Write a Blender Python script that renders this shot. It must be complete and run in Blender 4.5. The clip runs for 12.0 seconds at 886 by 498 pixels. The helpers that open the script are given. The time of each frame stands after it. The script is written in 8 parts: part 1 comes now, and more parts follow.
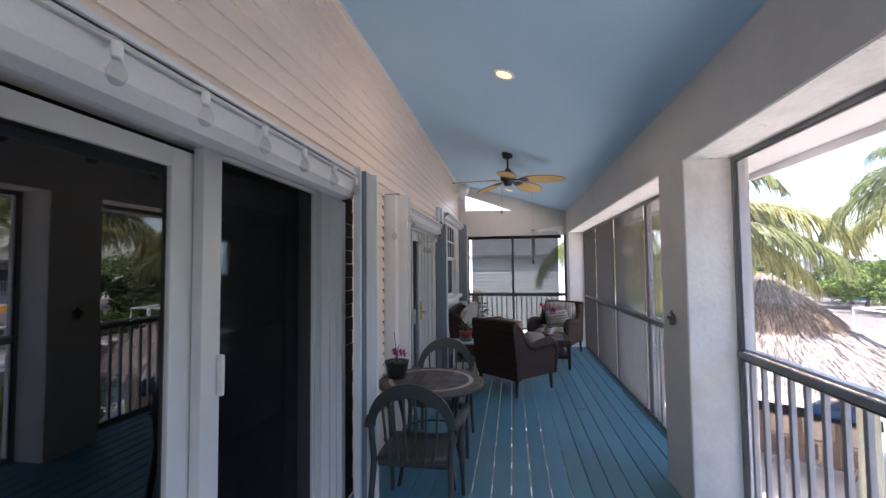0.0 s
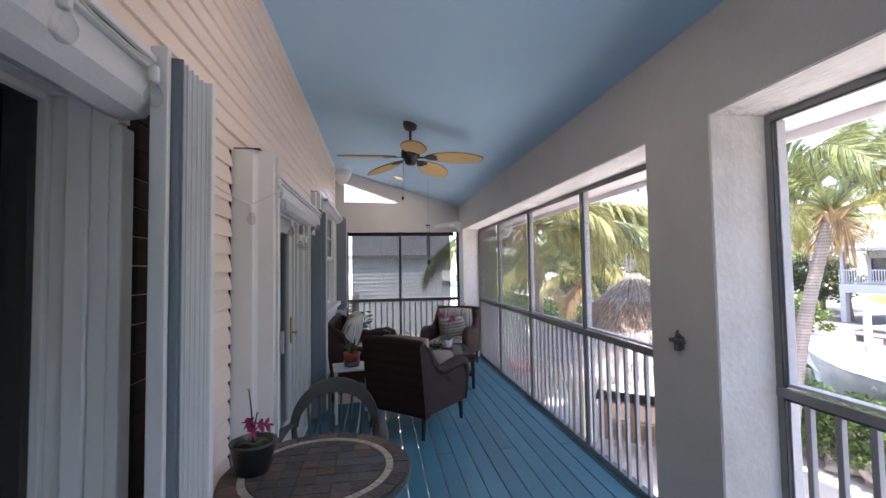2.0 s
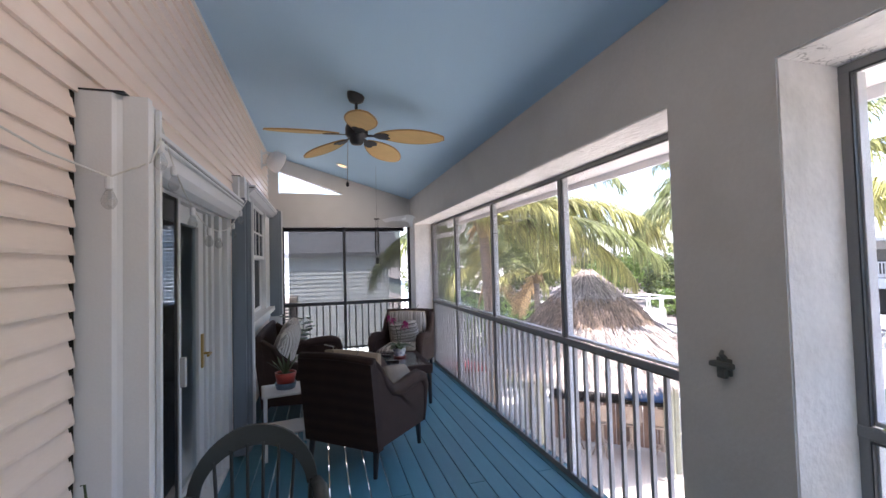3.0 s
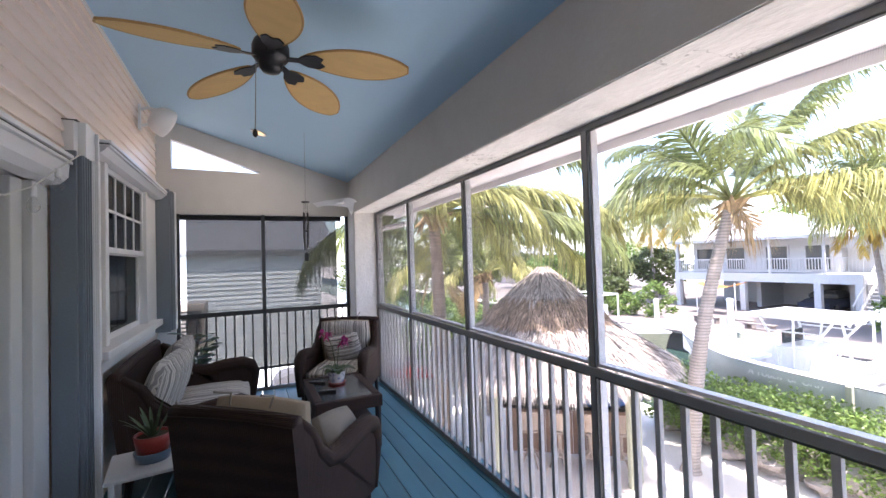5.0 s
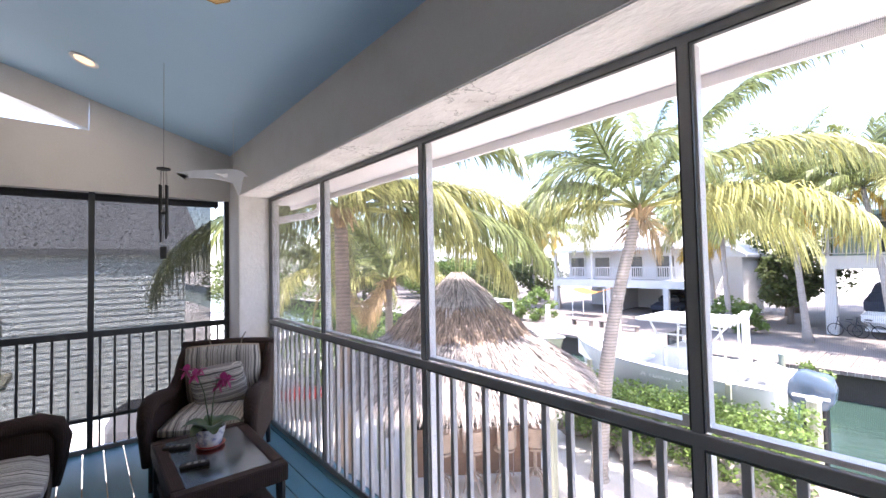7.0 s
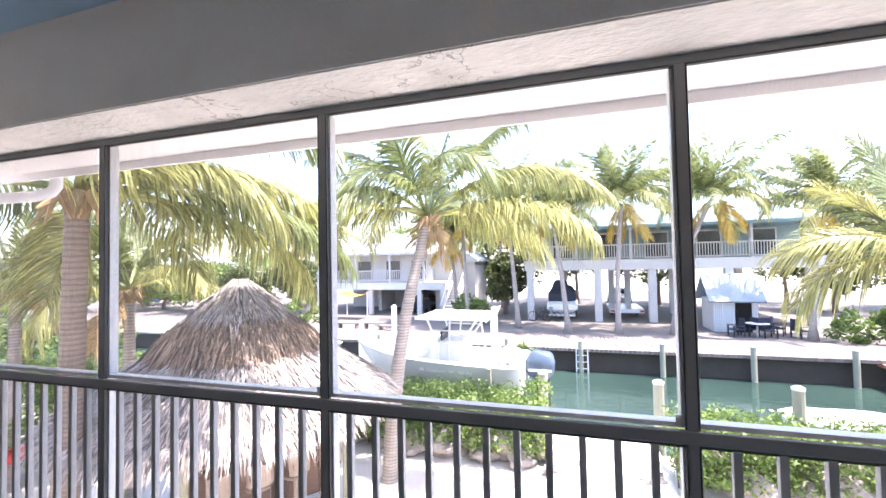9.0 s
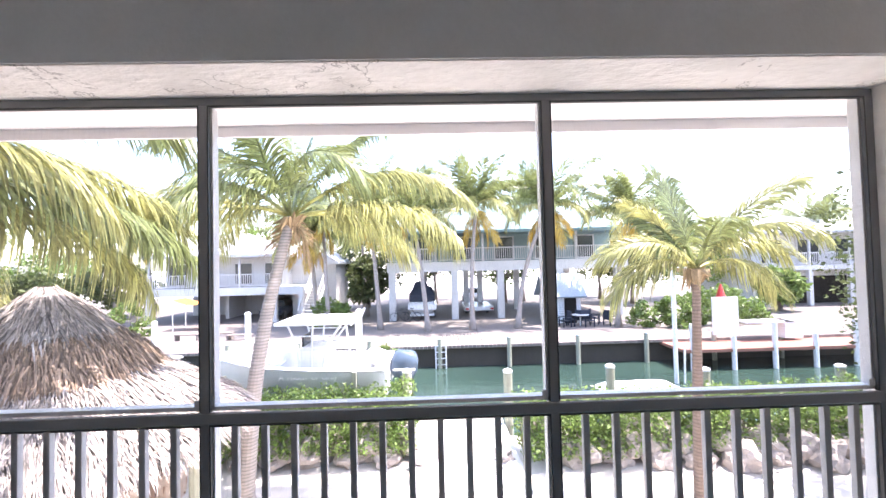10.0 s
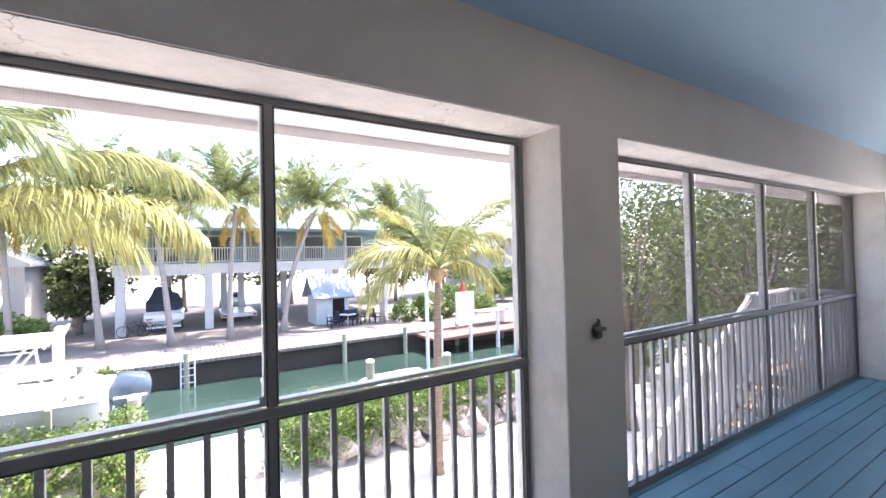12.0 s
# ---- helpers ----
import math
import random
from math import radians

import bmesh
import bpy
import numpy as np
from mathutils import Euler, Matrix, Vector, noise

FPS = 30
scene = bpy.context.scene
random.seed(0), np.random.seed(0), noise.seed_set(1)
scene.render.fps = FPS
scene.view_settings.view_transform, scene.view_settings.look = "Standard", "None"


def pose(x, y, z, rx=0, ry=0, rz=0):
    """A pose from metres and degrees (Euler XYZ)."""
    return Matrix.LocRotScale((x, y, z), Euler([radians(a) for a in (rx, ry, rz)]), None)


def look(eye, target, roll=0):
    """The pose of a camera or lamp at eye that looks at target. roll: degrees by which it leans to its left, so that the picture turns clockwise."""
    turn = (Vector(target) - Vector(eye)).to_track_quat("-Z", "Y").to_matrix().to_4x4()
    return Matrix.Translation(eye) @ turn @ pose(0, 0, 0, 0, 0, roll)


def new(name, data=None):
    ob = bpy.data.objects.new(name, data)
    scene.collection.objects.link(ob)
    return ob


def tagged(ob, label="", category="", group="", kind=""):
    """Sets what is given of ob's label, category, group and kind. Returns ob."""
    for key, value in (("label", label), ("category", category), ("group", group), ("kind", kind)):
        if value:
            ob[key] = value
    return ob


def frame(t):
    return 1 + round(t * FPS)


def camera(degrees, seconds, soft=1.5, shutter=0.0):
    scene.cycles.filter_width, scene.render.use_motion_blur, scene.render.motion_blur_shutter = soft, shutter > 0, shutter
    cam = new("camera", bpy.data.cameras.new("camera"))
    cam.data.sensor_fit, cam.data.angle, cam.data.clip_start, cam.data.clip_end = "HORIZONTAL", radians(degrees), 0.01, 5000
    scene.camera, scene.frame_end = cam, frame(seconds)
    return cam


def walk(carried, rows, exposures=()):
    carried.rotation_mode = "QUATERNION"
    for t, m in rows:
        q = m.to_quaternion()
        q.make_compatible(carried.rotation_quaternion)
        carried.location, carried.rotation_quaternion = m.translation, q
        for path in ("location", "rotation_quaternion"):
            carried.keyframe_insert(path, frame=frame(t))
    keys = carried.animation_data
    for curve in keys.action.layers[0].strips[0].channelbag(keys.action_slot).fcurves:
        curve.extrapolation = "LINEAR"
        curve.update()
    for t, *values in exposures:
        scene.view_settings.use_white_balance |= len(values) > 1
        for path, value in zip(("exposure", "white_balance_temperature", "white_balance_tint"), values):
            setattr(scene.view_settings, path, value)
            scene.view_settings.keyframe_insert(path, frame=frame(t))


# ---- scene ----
cam = camera(92.9, 12.0)
ROWS = [
    (0.0, -0.043, 0.006, 1.581, 9.30, 2.61, -0.57),
    (0.5, -0.166, 0.315, 1.594, 4.56, 2.55, -0.52),
    (1.0, -0.267, 0.638, 1.596, 0.05, 2.59, -0.64),
    (1.5, -0.346, 0.960, 1.596, -4.17, 2.58, -0.73),
    (2.0, -0.406, 1.293, 1.598, -8.60, 2.50, -0.86),
    (2.5, -0.411, 1.623, 1.609, -12.27, 2.22, -1.30),
    (3.0, -0.380, 1.963, 1.624, -16.02, 1.93, -1.50),
    (3.5, -0.332, 2.287, 1.640, -19.97, 2.00, -1.43),
    (5.5, -0.156, 3.436, 1.582, -26.74, 1.50, -1.70),
    (6.0, -0.086, 3.730, 1.562, -30.05, 1.85, -1.45),
    (6.5, -0.042, 4.017, 1.566, -34.46, 1.95, -1.33),
    (8.5, -0.167, 4.986, 1.590, -63.75, 1.98, -0.92),
    (9.0, -0.184, 5.140, 1.602, -72.67, 1.80, -1.17),
    (9.5, -0.226, 5.228, 1.608, -81.89, 1.71, -1.27),
    (10.0, -0.303, 5.263, 1.606, -91.50, 1.68, -1.40),
    (10.5, -0.362, 5.218, 1.604, -100.19, 1.57, -1.44),
    (11.0, -0.386, 5.161, 1.611, -108.00, 1.34, -1.44),
    (11.5, -0.404, 5.121, 1.616, -115.15, 1.18, -1.34),
    (12.0, -0.419, 5.089, 1.620, -121.76, 1.03, -1.36),
]


def aimed(x, y, z, yaw, pitch, roll):
    eye = Vector((x, y, z))
    a, e = radians(yaw), radians(pitch)
    return look(eye, eye + Vector((-math.sin(a) * math.cos(e), math.cos(a) * math.cos(e), math.sin(e))), roll)


walk(cam, [(t, aimed(*row)) for t, *row in ROWS], [(0.0, 2.21, 6400, 20), (5.0, 2.27, 6400, 20), (9.5, 2.33, 6450, 20), (12.0, 2.27, 6500, 20)])

# ---- world, sun, exposure ----
SUN_TO = Vector((0.02, -0.36, 0.93)).normalized()
world = bpy.data.worlds.new("sky")
scene.world = world
world.use_nodes = True
wn = world.node_tree
sky = wn.nodes.new("ShaderNodeTexSky")
sky.sky_type = "NISHITA"
sky.sun_disc = False
sky.sun_elevation = math.asin(SUN_TO.z)
sky.sun_rotation = math.atan2(SUN_TO.x, SUN_TO.y)
sky.air_density, sky.dust_density, sky.ozone_density = 1.0, 1.5, 1.0
bg = wn.nodes["Background"]
bg.inputs["Strength"].default_value = 0.20
wn.links.new(sky.outputs[0], bg.inputs["Color"])
sun_data = bpy.data.lights.new("sun", "SUN")
sun_data.energy, sun_data.angle, sun_data.color = 3.9, radians(0.5), (1.0, 0.95, 0.88)
sun = new("sun", sun_data)
sun.matrix_world = look(SUN_TO * 60, (0, 0, 0))


# ---- materials ----
def mat(name, color, rough=0.6, metal=0.0, vary=0.12, scale=6.0, fine=90.0, bump=0.15, spec=0.5, stretch=(1, 1, 1), rand=0.0, dirt=None, dirt_amt=0.0, translucent=0.0, island=0.0):
    """A painted or natural surface: two scales of variation, fine relief, optional stains and per-object difference."""
    m = bpy.data.materials.new(name)
    m.use_nodes = True
    nt = m.node_tree
    N, L = nt.nodes, nt.links
    b = N["Principled BSDF"]
    tc = N.new("ShaderNodeTexCoord")
    mp = N.new("ShaderNodeMapping")
    mp.inputs["Scale"].default_value = stretch
    L.new(tc.outputs["Object"], mp.inputs["Vector"])
    big = N.new("ShaderNodeTexNoise")
    big.inputs["Scale"].default_value, big.inputs["Detail"].default_value = scale, 5
    L.new(mp.outputs[0], big.inputs["Vector"])
    small = N.new("ShaderNodeTexNoise")
    small.inputs["Scale"].default_value, small.inputs["Detail"].default_value = fine, 3
    L.new(mp.outputs[0], small.inputs["Vector"])
    hsv = N.new("ShaderNodeHueSaturation")
    hsv.inputs["Color"].default_value = (*color, 1)
    mr = N.new("ShaderNodeMapRange")
    mr.inputs["From Min"].default_value, mr.inputs["From Max"].default_value = 0.3, 0.7
    mr.inputs["To Min"].default_value, mr.inputs["To Max"].default_value = 1 - vary, 1 + vary
    add = N.new("ShaderNodeMath")
    add.operation = "ADD"
    half = N.new("ShaderNodeMath")
    half.operation = "MULTIPLY"
    half.inputs[1].default_value = 0.5
    L.new(big.outputs[0], add.inputs[0])
    L.new(small.outputs[0], add.inputs[1])
    L.new(add.outputs[0], half.inputs[0])
    L.new(half.outputs[0], mr.inputs[0])
    value = mr.outputs[0]
    if rand:
        oi = N.new("ShaderNodeObjectInfo")
        rr = N.new("ShaderNodeMapRange")
        rr.inputs["To Min"].default_value, rr.inputs["To Max"].default_value = 1 - rand, 1 + rand
        L.new(oi.outputs["Random"], rr.inputs[0])
        mul = N.new("ShaderNodeMath")
        mul.operation = "MULTIPLY"
        L.new(value, mul.inputs[0])
        L.new(rr.outputs[0], mul.inputs[1])
        value = mul.outputs[0]
    if island:
        geo = N.new("ShaderNodeNewGeometry")
        ir = N.new("ShaderNodeMapRange")
        ir.inputs["To Min"].default_value, ir.inputs["To Max"].default_value = 1 - island, 1 + island
        L.new(geo.outputs["Random Per Island"], ir.inputs[0])
        im = N.new("ShaderNodeMath")
        im.operation = "MULTIPLY"
        L.new(value, im.inputs[0])
        L.new(ir.outputs[0], im.inputs[1])
        value = im.outputs[0]
    L.new(value, hsv.inputs["Value"])
    col = hsv.outputs[0]
    if dirt:
        st = N.new("ShaderNodeTexNoise")
        st.inputs["Scale"].default_value, st.inputs["Detail"].default_value = scale * 0.45, 8
        L.new(tc.outputs["Object"], st.inputs["Vector"])
        dr = N.new("ShaderNodeMapRange")
        dr.inputs["From Min"].default_value, dr.inputs["From Max"].default_value = 0.5, 0.72
        dr.inputs["To Max"].default_value = dirt_amt
        L.new(st.outputs[0], dr.inputs[0])
        mx = N.new("ShaderNodeMixRGB")
        mx.inputs["Color2"].default_value = (*dirt, 1)
        L.new(dr.outputs[0], mx.inputs["Fac"])
        L.new(col, mx.inputs["Color1"])
        col = mx.outputs[0]
    L.new(col, b.inputs["Base Color"])
    b.inputs["Roughness"].default_value, b.inputs["Metallic"].default_value = rough, metal
    b.inputs["Specular IOR Level"].default_value = spec
    if bump:
        bp = N.new("ShaderNodeBump")
        bp.inputs["Strength"].default_value, bp.inputs["Distance"].default_value = bump, 0.01
        L.new(small.outputs[0], bp.inputs["Height"])
        L.new(bp.outputs[0], b.inputs["Normal"])
    if translucent:
        tr = N.new("ShaderNodeBsdfTranslucent")
        L.new(col, tr.inputs["Color"])
        ms = N.new("ShaderNodeMixShader")
        ms.inputs[0].default_value = translucent
        L.new(b.outputs[0], ms.inputs[1])
        L.new(tr.outputs[0], ms.inputs[2])
        L.new(ms.outputs[0], N["Material Output"].inputs["Surface"])
    return m


def glass_mat(name, tint=(0.9, 0.95, 0.95), gloss=0.12, clear=0.8, ior=1.5, rough=0.0):
    """A thin pane: mostly clear, with a mirror share that grows at grazing angles."""
    m = bpy.data.materials.new(name)
    m.use_nodes = True
    N, L = m.node_tree.nodes, m.node_tree.links
    N.remove(N["Principled BSDF"])
    t = N.new("ShaderNodeBsdfTransparent")
    t.inputs[0].default_value = (*[c * clear for c in tint], 1)
    g = N.new("ShaderNodeBsdfGlossy")
    g.inputs["Roughness"].default_value = rough
    f = N.new("ShaderNodeLayerWeight")
    f.inputs["Blend"].default_value = 0.5
    q = N.new("ShaderNodeMath")
    q.operation = "POWER"
    q.inputs[1].default_value = 5.0
    L.new(f.outputs["Facing"], q.inputs[0])
    a = N.new("ShaderNodeMath")
    a.operation = "MULTIPLY_ADD"
    a.inputs[1].default_value = min(0.9, (ior - 1) * 1.6)
    a.inputs[2].default_value = gloss + ((ior - 1) / (ior + 1)) ** 2
    L.new(q.outputs[0], a.inputs[0])
    s = N.new("ShaderNodeMixShader")
    L.new(a.outputs[0], s.inputs[0])
    L.new(t.outputs[0], s.inputs[1])
    L.new(g.outputs[0], s.inputs[2])
    L.new(s.outputs[0], N["Material Output"].inputs["Surface"])
    return m


def glow_mat(name, color, strength):
    m = bpy.data.materials.new(name)
    m.use_nodes = True
    b = m.node_tree.nodes["Principled BSDF"]
    b.inputs["Base Color"].default_value = (*color, 1)
    b.inputs["Emission Color"].default_value = (*color, 1)
    b.inputs["Emission Strength"].default_value = strength
    return m


M_CEIL = mat("blue ceiling paint", (0.43, 0.64, 0.81), 0.6, vary=0.03, scale=2, fine=220, bump=0.05)
M_STUCCO = mat("grey stucco paint", (0.585, 0.578, 0.555), 0.8, vary=0.04, scale=5, fine=60, bump=0.14, dirt=(0.42, 0.41, 0.38), dirt_amt=0.25)
M_JAMB = mat("rough white stucco", (0.84, 0.81, 0.77), 0.85, vary=0.07, scale=9, fine=38, bump=0.45, stretch=(1, 1, 0.8), dirt=(0.55, 0.52, 0.47), dirt_amt=0.35)
def crack(m, amount=0.75):
    """Short dark cracks and chips in a rough coat."""
    N, L = m.node_tree.nodes, m.node_tree.links
    b = N["Principled BSDF"]
    old = b.inputs["Base Color"].links[0].from_socket
    tc = N.new("ShaderNodeTexCoord")
    line, mask = N.new("ShaderNodeTexNoise"), N.new("ShaderNodeTexNoise")
    line.inputs["Scale"].default_value, line.inputs["Detail"].default_value = 9.0, 6
    mask.inputs["Scale"].default_value, mask.inputs["Detail"].default_value = 3.3, 2
    L.new(tc.outputs["Object"], line.inputs["Vector"])
    L.new(tc.outputs["Object"], mask.inputs["Vector"])
    sb, ab = N.new("ShaderNodeMath"), N.new("ShaderNodeMath")
    sb.operation, ab.operation = "SUBTRACT", "ABSOLUTE"
    sb.inputs[1].default_value = 0.5
    L.new(line.outputs[0], sb.inputs[0])
    L.new(sb.outputs[0], ab.inputs[0])
    thin = N.new("ShaderNodeMapRange")
    thin.inputs["From Min"].default_value, thin.inputs["From Max"].default_value = 0.004, 0.014
    thin.inputs["To Min"].default_value, thin.inputs["To Max"].default_value = amount, 0.0
    L.new(ab.outputs[0], thin.inputs[0])
    where = N.new("ShaderNodeMapRange")
    where.inputs["From Min"].default_value, where.inputs["From Max"].default_value = 0.54, 0.60
    L.new(mask.outputs[0], where.inputs[0])
    both = N.new("ShaderNodeMath")
    both.operation = "MULTIPLY"
    L.new(thin.outputs[0], both.inputs[0])
    L.new(where.outputs[0], both.inputs[1])
    mx = N.new("ShaderNodeMixRGB")
    mx.inputs["Color2"].default_value = (0.16, 0.14, 0.12, 1)
    L.new(both.outputs[0], mx.inputs["Fac"])
    L.new(old, mx.inputs["Color1"])
    L.new(mx.outputs[0], b.inputs["Base Color"])


M_UNDER = mat("chipped white stucco", (0.84, 0.81, 0.77), 0.85, vary=0.07, scale=9, fine=38, bump=1.0, stretch=(1, 0.5, 1), dirt=(0.55, 0.52, 0.47), dirt_amt=0.35)
crack(M_UNDER, 0.6)
M_SIDING = mat("peach vinyl siding", (0.83, 0.695, 0.605), 0.36, vary=0.03, scale=3, fine=140, bump=0.06, stretch=(1, 0.15, 1), rand=0.025)
M_WHITE = mat("white vinyl", (0.76, 0.76, 0.76), 0.4, vary=0.03, scale=4, fine=120, bump=0.04, dirt=(0.6, 0.6, 0.58), dirt_amt=0.2)
M_SHUT = mat("grey-white aluminium shutter", (0.70, 0.71, 0.72), 0.4, metal=0.1, vary=0.04, scale=4, fine=120, bump=0.05)
# near-black tone for dark wood, and for shade painted into gaps
M_DARK = mat("dark wood and painted shade", (0.018, 0.016, 0.014), 0.9, spec=0.1)
M_FRAME = mat("grey screen frame", (0.25, 0.255, 0.26), 0.6, metal=0.15, vary=0.06, scale=5, fine=160, bump=0.05)
M_WHITEAL = mat("white aluminium screen panel", (0.80, 0.81, 0.83), 0.35, vary=0.03)
M_FRAMEBK = mat("black screen frame", (0.04, 0.045, 0.05), 0.45, metal=0.2)
M_PICKET = mat("white rail paint", (0.50, 0.505, 0.52), 0.4, vary=0.05)
M_DECK = mat("blue deck paint", (0.050, 0.168, 0.228), 0.42, vary=0.14, scale=3, fine=80, bump=0.12, stretch=(6, 0.5, 6), rand=0.10, dirt=(0.10, 0.28, 0.36), dirt_amt=0.3)
M_JOIST = mat("deck joists", (0.20, 0.16, 0.11), 0.8)
M_THREAD = mat("insect screen thread", (0.085, 0.079, 0.074), 0.8, vary=0.02, bump=0, spec=0.1)
M_BLACK = mat("black metal", (0.02, 0.02, 0.022), 0.4, metal=0.3)
M_SOFFIT = mat("white soffit", (0.90, 0.87, 0.86), 0.6, vary=0.02, scale=3, fine=120, bump=0.15)
M_GLASS = glass_mat("door glass", (0.5, 0.6, 0.66), 0.05, 0.26)
M_GLASSD = glass_mat("tinted window glass", (0.5, 0.6, 0.68), 0.02, 0.55, 1.3)
M_INNERGL = glass_mat("dim door glass", (0.8, 0.9, 0.95), 0.02, 0.85)
M_CLEAR = glass_mat("clear glass", (0.95, 0.97, 0.97), 0.02, 0.95)
M_DOORGL = glass_mat("clean door glass", (0.9, 0.95, 0.97), 0.0, 0.9, 1.12)
# near-black colour carries the darkness of the unlit room
M_ROOM = mat("room paint darkened as unlit", (0.035, 0.032, 0.03), 0.8)
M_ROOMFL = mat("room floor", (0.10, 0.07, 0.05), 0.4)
M_LAMP = glow_mat("warm lamp", (1.0, 0.66, 0.32), 0.42)
M_SAND = mat("white coral sand", (0.66, 0.62, 0.57), 0.95, vary=0.08, scale=0.7, fine=14, bump=0.5, dirt=(0.52, 0.46, 0.38), dirt_amt=0.6)
M_CONC = mat("pale concrete", (0.62, 0.58, 0.54), 0.9, vary=0.1, scale=1.2, fine=22, bump=0.4, dirt=(0.4, 0.36, 0.32), dirt_amt=0.5)
M_SEAWALL = mat("wet dark seawall", (0.055, 0.046, 0.036), 0.8, vary=0.25, scale=1.5, fine=14, bump=0.5)


# ---- builders ----
def link(name, bm, material, parent=None, label="", smooth=False):
    me = bpy.data.meshes.new(name)
    bm.normal_update()
    bm.to_mesh(me)
    bm.free()
    for m in material if isinstance(material, (list, tuple)) else (material,):
        me.materials.append(m)
    if smooth:
        for p in me.polygons:
            p.use_smooth = True
    ob = new(name, me)
    if parent:
        ob.parent = parent
    if label:
        ob["label"] = label
    return ob


def part(name, bm, material, parent, label="", smooth=False):
    return link(name, bm, material, parent, label, smooth)


def thing(name, at, label, category, group="", kind="", rz=0):
    ob = new(name)
    ob.matrix_basis = pose(*at, 0, 0, rz)
    return tagged(ob, label, category, group, kind)


def box(bm, lo, hi, bevel=0.0, m=None, mi=0):
    """An axis-aligned box between two corners, with eased edges."""
    c, s = [(a + b) / 2 for a, b in zip(lo, hi)], [abs(b - a) for a, b in zip(lo, hi)]
    geo = bmesh.ops.create_cube(bm, size=1, matrix=(m or Matrix()) @ Matrix.Translation(c) @ Matrix.Diagonal((*s, 1)))
    faces = {f for v in geo["verts"] for f in v.link_faces}
    for f in faces:
        f.material_index = mi
    if bevel:
        edges = {e for v in geo["verts"] for e in v.link_edges}
        out = bmesh.ops.bevel(bm, geom=list(edges), offset=min(bevel, min(s) * 0.45), segments=2, affect="EDGES", profile=0.6)
        for f in out["faces"]:
            f.material_index = mi
    return bm


def B(lo, hi, bevel=0.0, m=None):
    return box(bmesh.new(), lo, hi, bevel, m)


def tube(bm, pts, radii, n=8, caps=True, flat=1.0):
    """A round bar along points; radii a number or one for each point."""
    pts = [Vector(p) for p in pts]
    if not isinstance(radii, (list, tuple)):
        radii = [radii] * len(pts)
    rings = []
    up = None
    for i, p in enumerate(pts):
        d = (pts[min(i + 1, len(pts) - 1)] - pts[max(i - 1, 0)]).normalized()
        if up is None:
            up = Vector((0, 0, 1)) if abs(d.z) < 0.95 else Vector((1, 0, 0))
        side = d.cross(up).normalized()
        up = side.cross(d).normalized()
        rings.append([bm.verts.new(p + radii[i] * (math.cos(2 * math.pi * k / n) * side + flat * math.sin(2 * math.pi * k / n) * up)) for k in range(n)])
    for a, b in zip(rings, rings[1:]):
        for k in range(n):
            bm.faces.new((a[k], a[(k + 1) % n], b[(k + 1) % n], b[k]))
    if caps:
        bm.faces.new(rings[0][::-1])
        bm.faces.new(rings[-1])
    return bm


def T(pts, radii, n=8, flat=1.0):
    return tube(bmesh.new(), pts, radii, n, True, flat)


def lathe(bm, profile, n=24, m=None, caps=True):
    """A turned shape from (radius, height) pairs."""
    m = m or Matrix()
    rings = [[bm.verts.new(m @ Vector((r * math.cos(2 * math.pi * k / n), r * math.sin(2 * math.pi * k / n), z))) for k in range(n)] for r, z in profile]
    for a, b in zip(rings, rings[1:]):
        for k in range(n):
            bm.faces.new((a[k], a[(k + 1) % n], b[(k + 1) % n], b[k]))
    if caps:
        bm.faces.new(rings[0][::-1])
        bm.faces.new(rings[-1])
    return bm


def prism(bm, outline, depth, m=None):
    """A flat outline in x, y given thickness along z."""
    m = m or Matrix()
    lo = [bm.verts.new(m @ Vector((x, y, 0))) for x, y in outline]
    hi = [bm.verts.new(m @ Vector((x, y, depth))) for x, y in outline]
    n = len(outline)
    bm.faces.new(lo[::-1])
    bm.faces.new(hi)
    for k in range(n):
        bm.faces.new((lo[k], lo[(k + 1) % n], hi[(k + 1) % n], hi[k]))
    return bm


# ---- the porch ----
XW, XB, XS, XO = -1.19, 1.076, 1.373, 1.47
Y0, Y1 = -2.35, 9.05
ZB, ZC, ZH = 2.28, 2.735, 3.42
SLOPE = (ZH - ZC) / (XB - XW)


def ceil_z(x):
    return ZC + (XB - x) * SLOPE


floor = tagged(link("floor", B((XO - 0.045, Y0, -0.24), (XO, Y1 + 0.1, -0.036)), M_JOIST), "deck of long planks painted teal blue", "floor", kind="structure")
W = 0.140
n_boards = int((XO - XW) / W) + 1
for i in range(n_boards):
    x0 = XW + i * W
    x1 = min(x0 + W - 0.008, XO)
    cut = Y0 + (3.9, 7.3, 5.2, 2.6)[i % 4]
    for a, b in ((Y0, cut - 0.002), (cut + 0.002, Y1 + 0.1)):
        part("plank", B((x0, a, -0.035), (x1, b, 0.0), 0.004), M_DECK, floor)
for k in range(27):
    part("joist", B((XW - 0.15, Y0 + 0.1 + k * 0.41, -0.16), (XO - 0.046, Y0 + 0.14 + k * 0.41, -0.036)), M_JOIST, floor)

# ceiling: one sloping slab
bm = bmesh.new()
vs = [(XW - 0.2, ceil_z(XW - 0.2)), (XO, ceil_z(XO)), (XO, ceil_z(XO) + 0.1), (XW - 0.2, ceil_z(XW - 0.2) + 0.1)]
prism(bm, vs, Y1 + 0.25 - Y0 + 0.2, Matrix(((1, 0, 0, 0), (0, 0, 1, Y0 - 0.2), (0, 1, 0, 0), (0, 0, 0, 1))))
bmesh.ops.recalc_face_normals(bm, faces=bm.faces)
tagged(link("ceiling", bm, M_CEIL), "smooth sloping ceiling painted light blue", "ceiling", kind="structure")

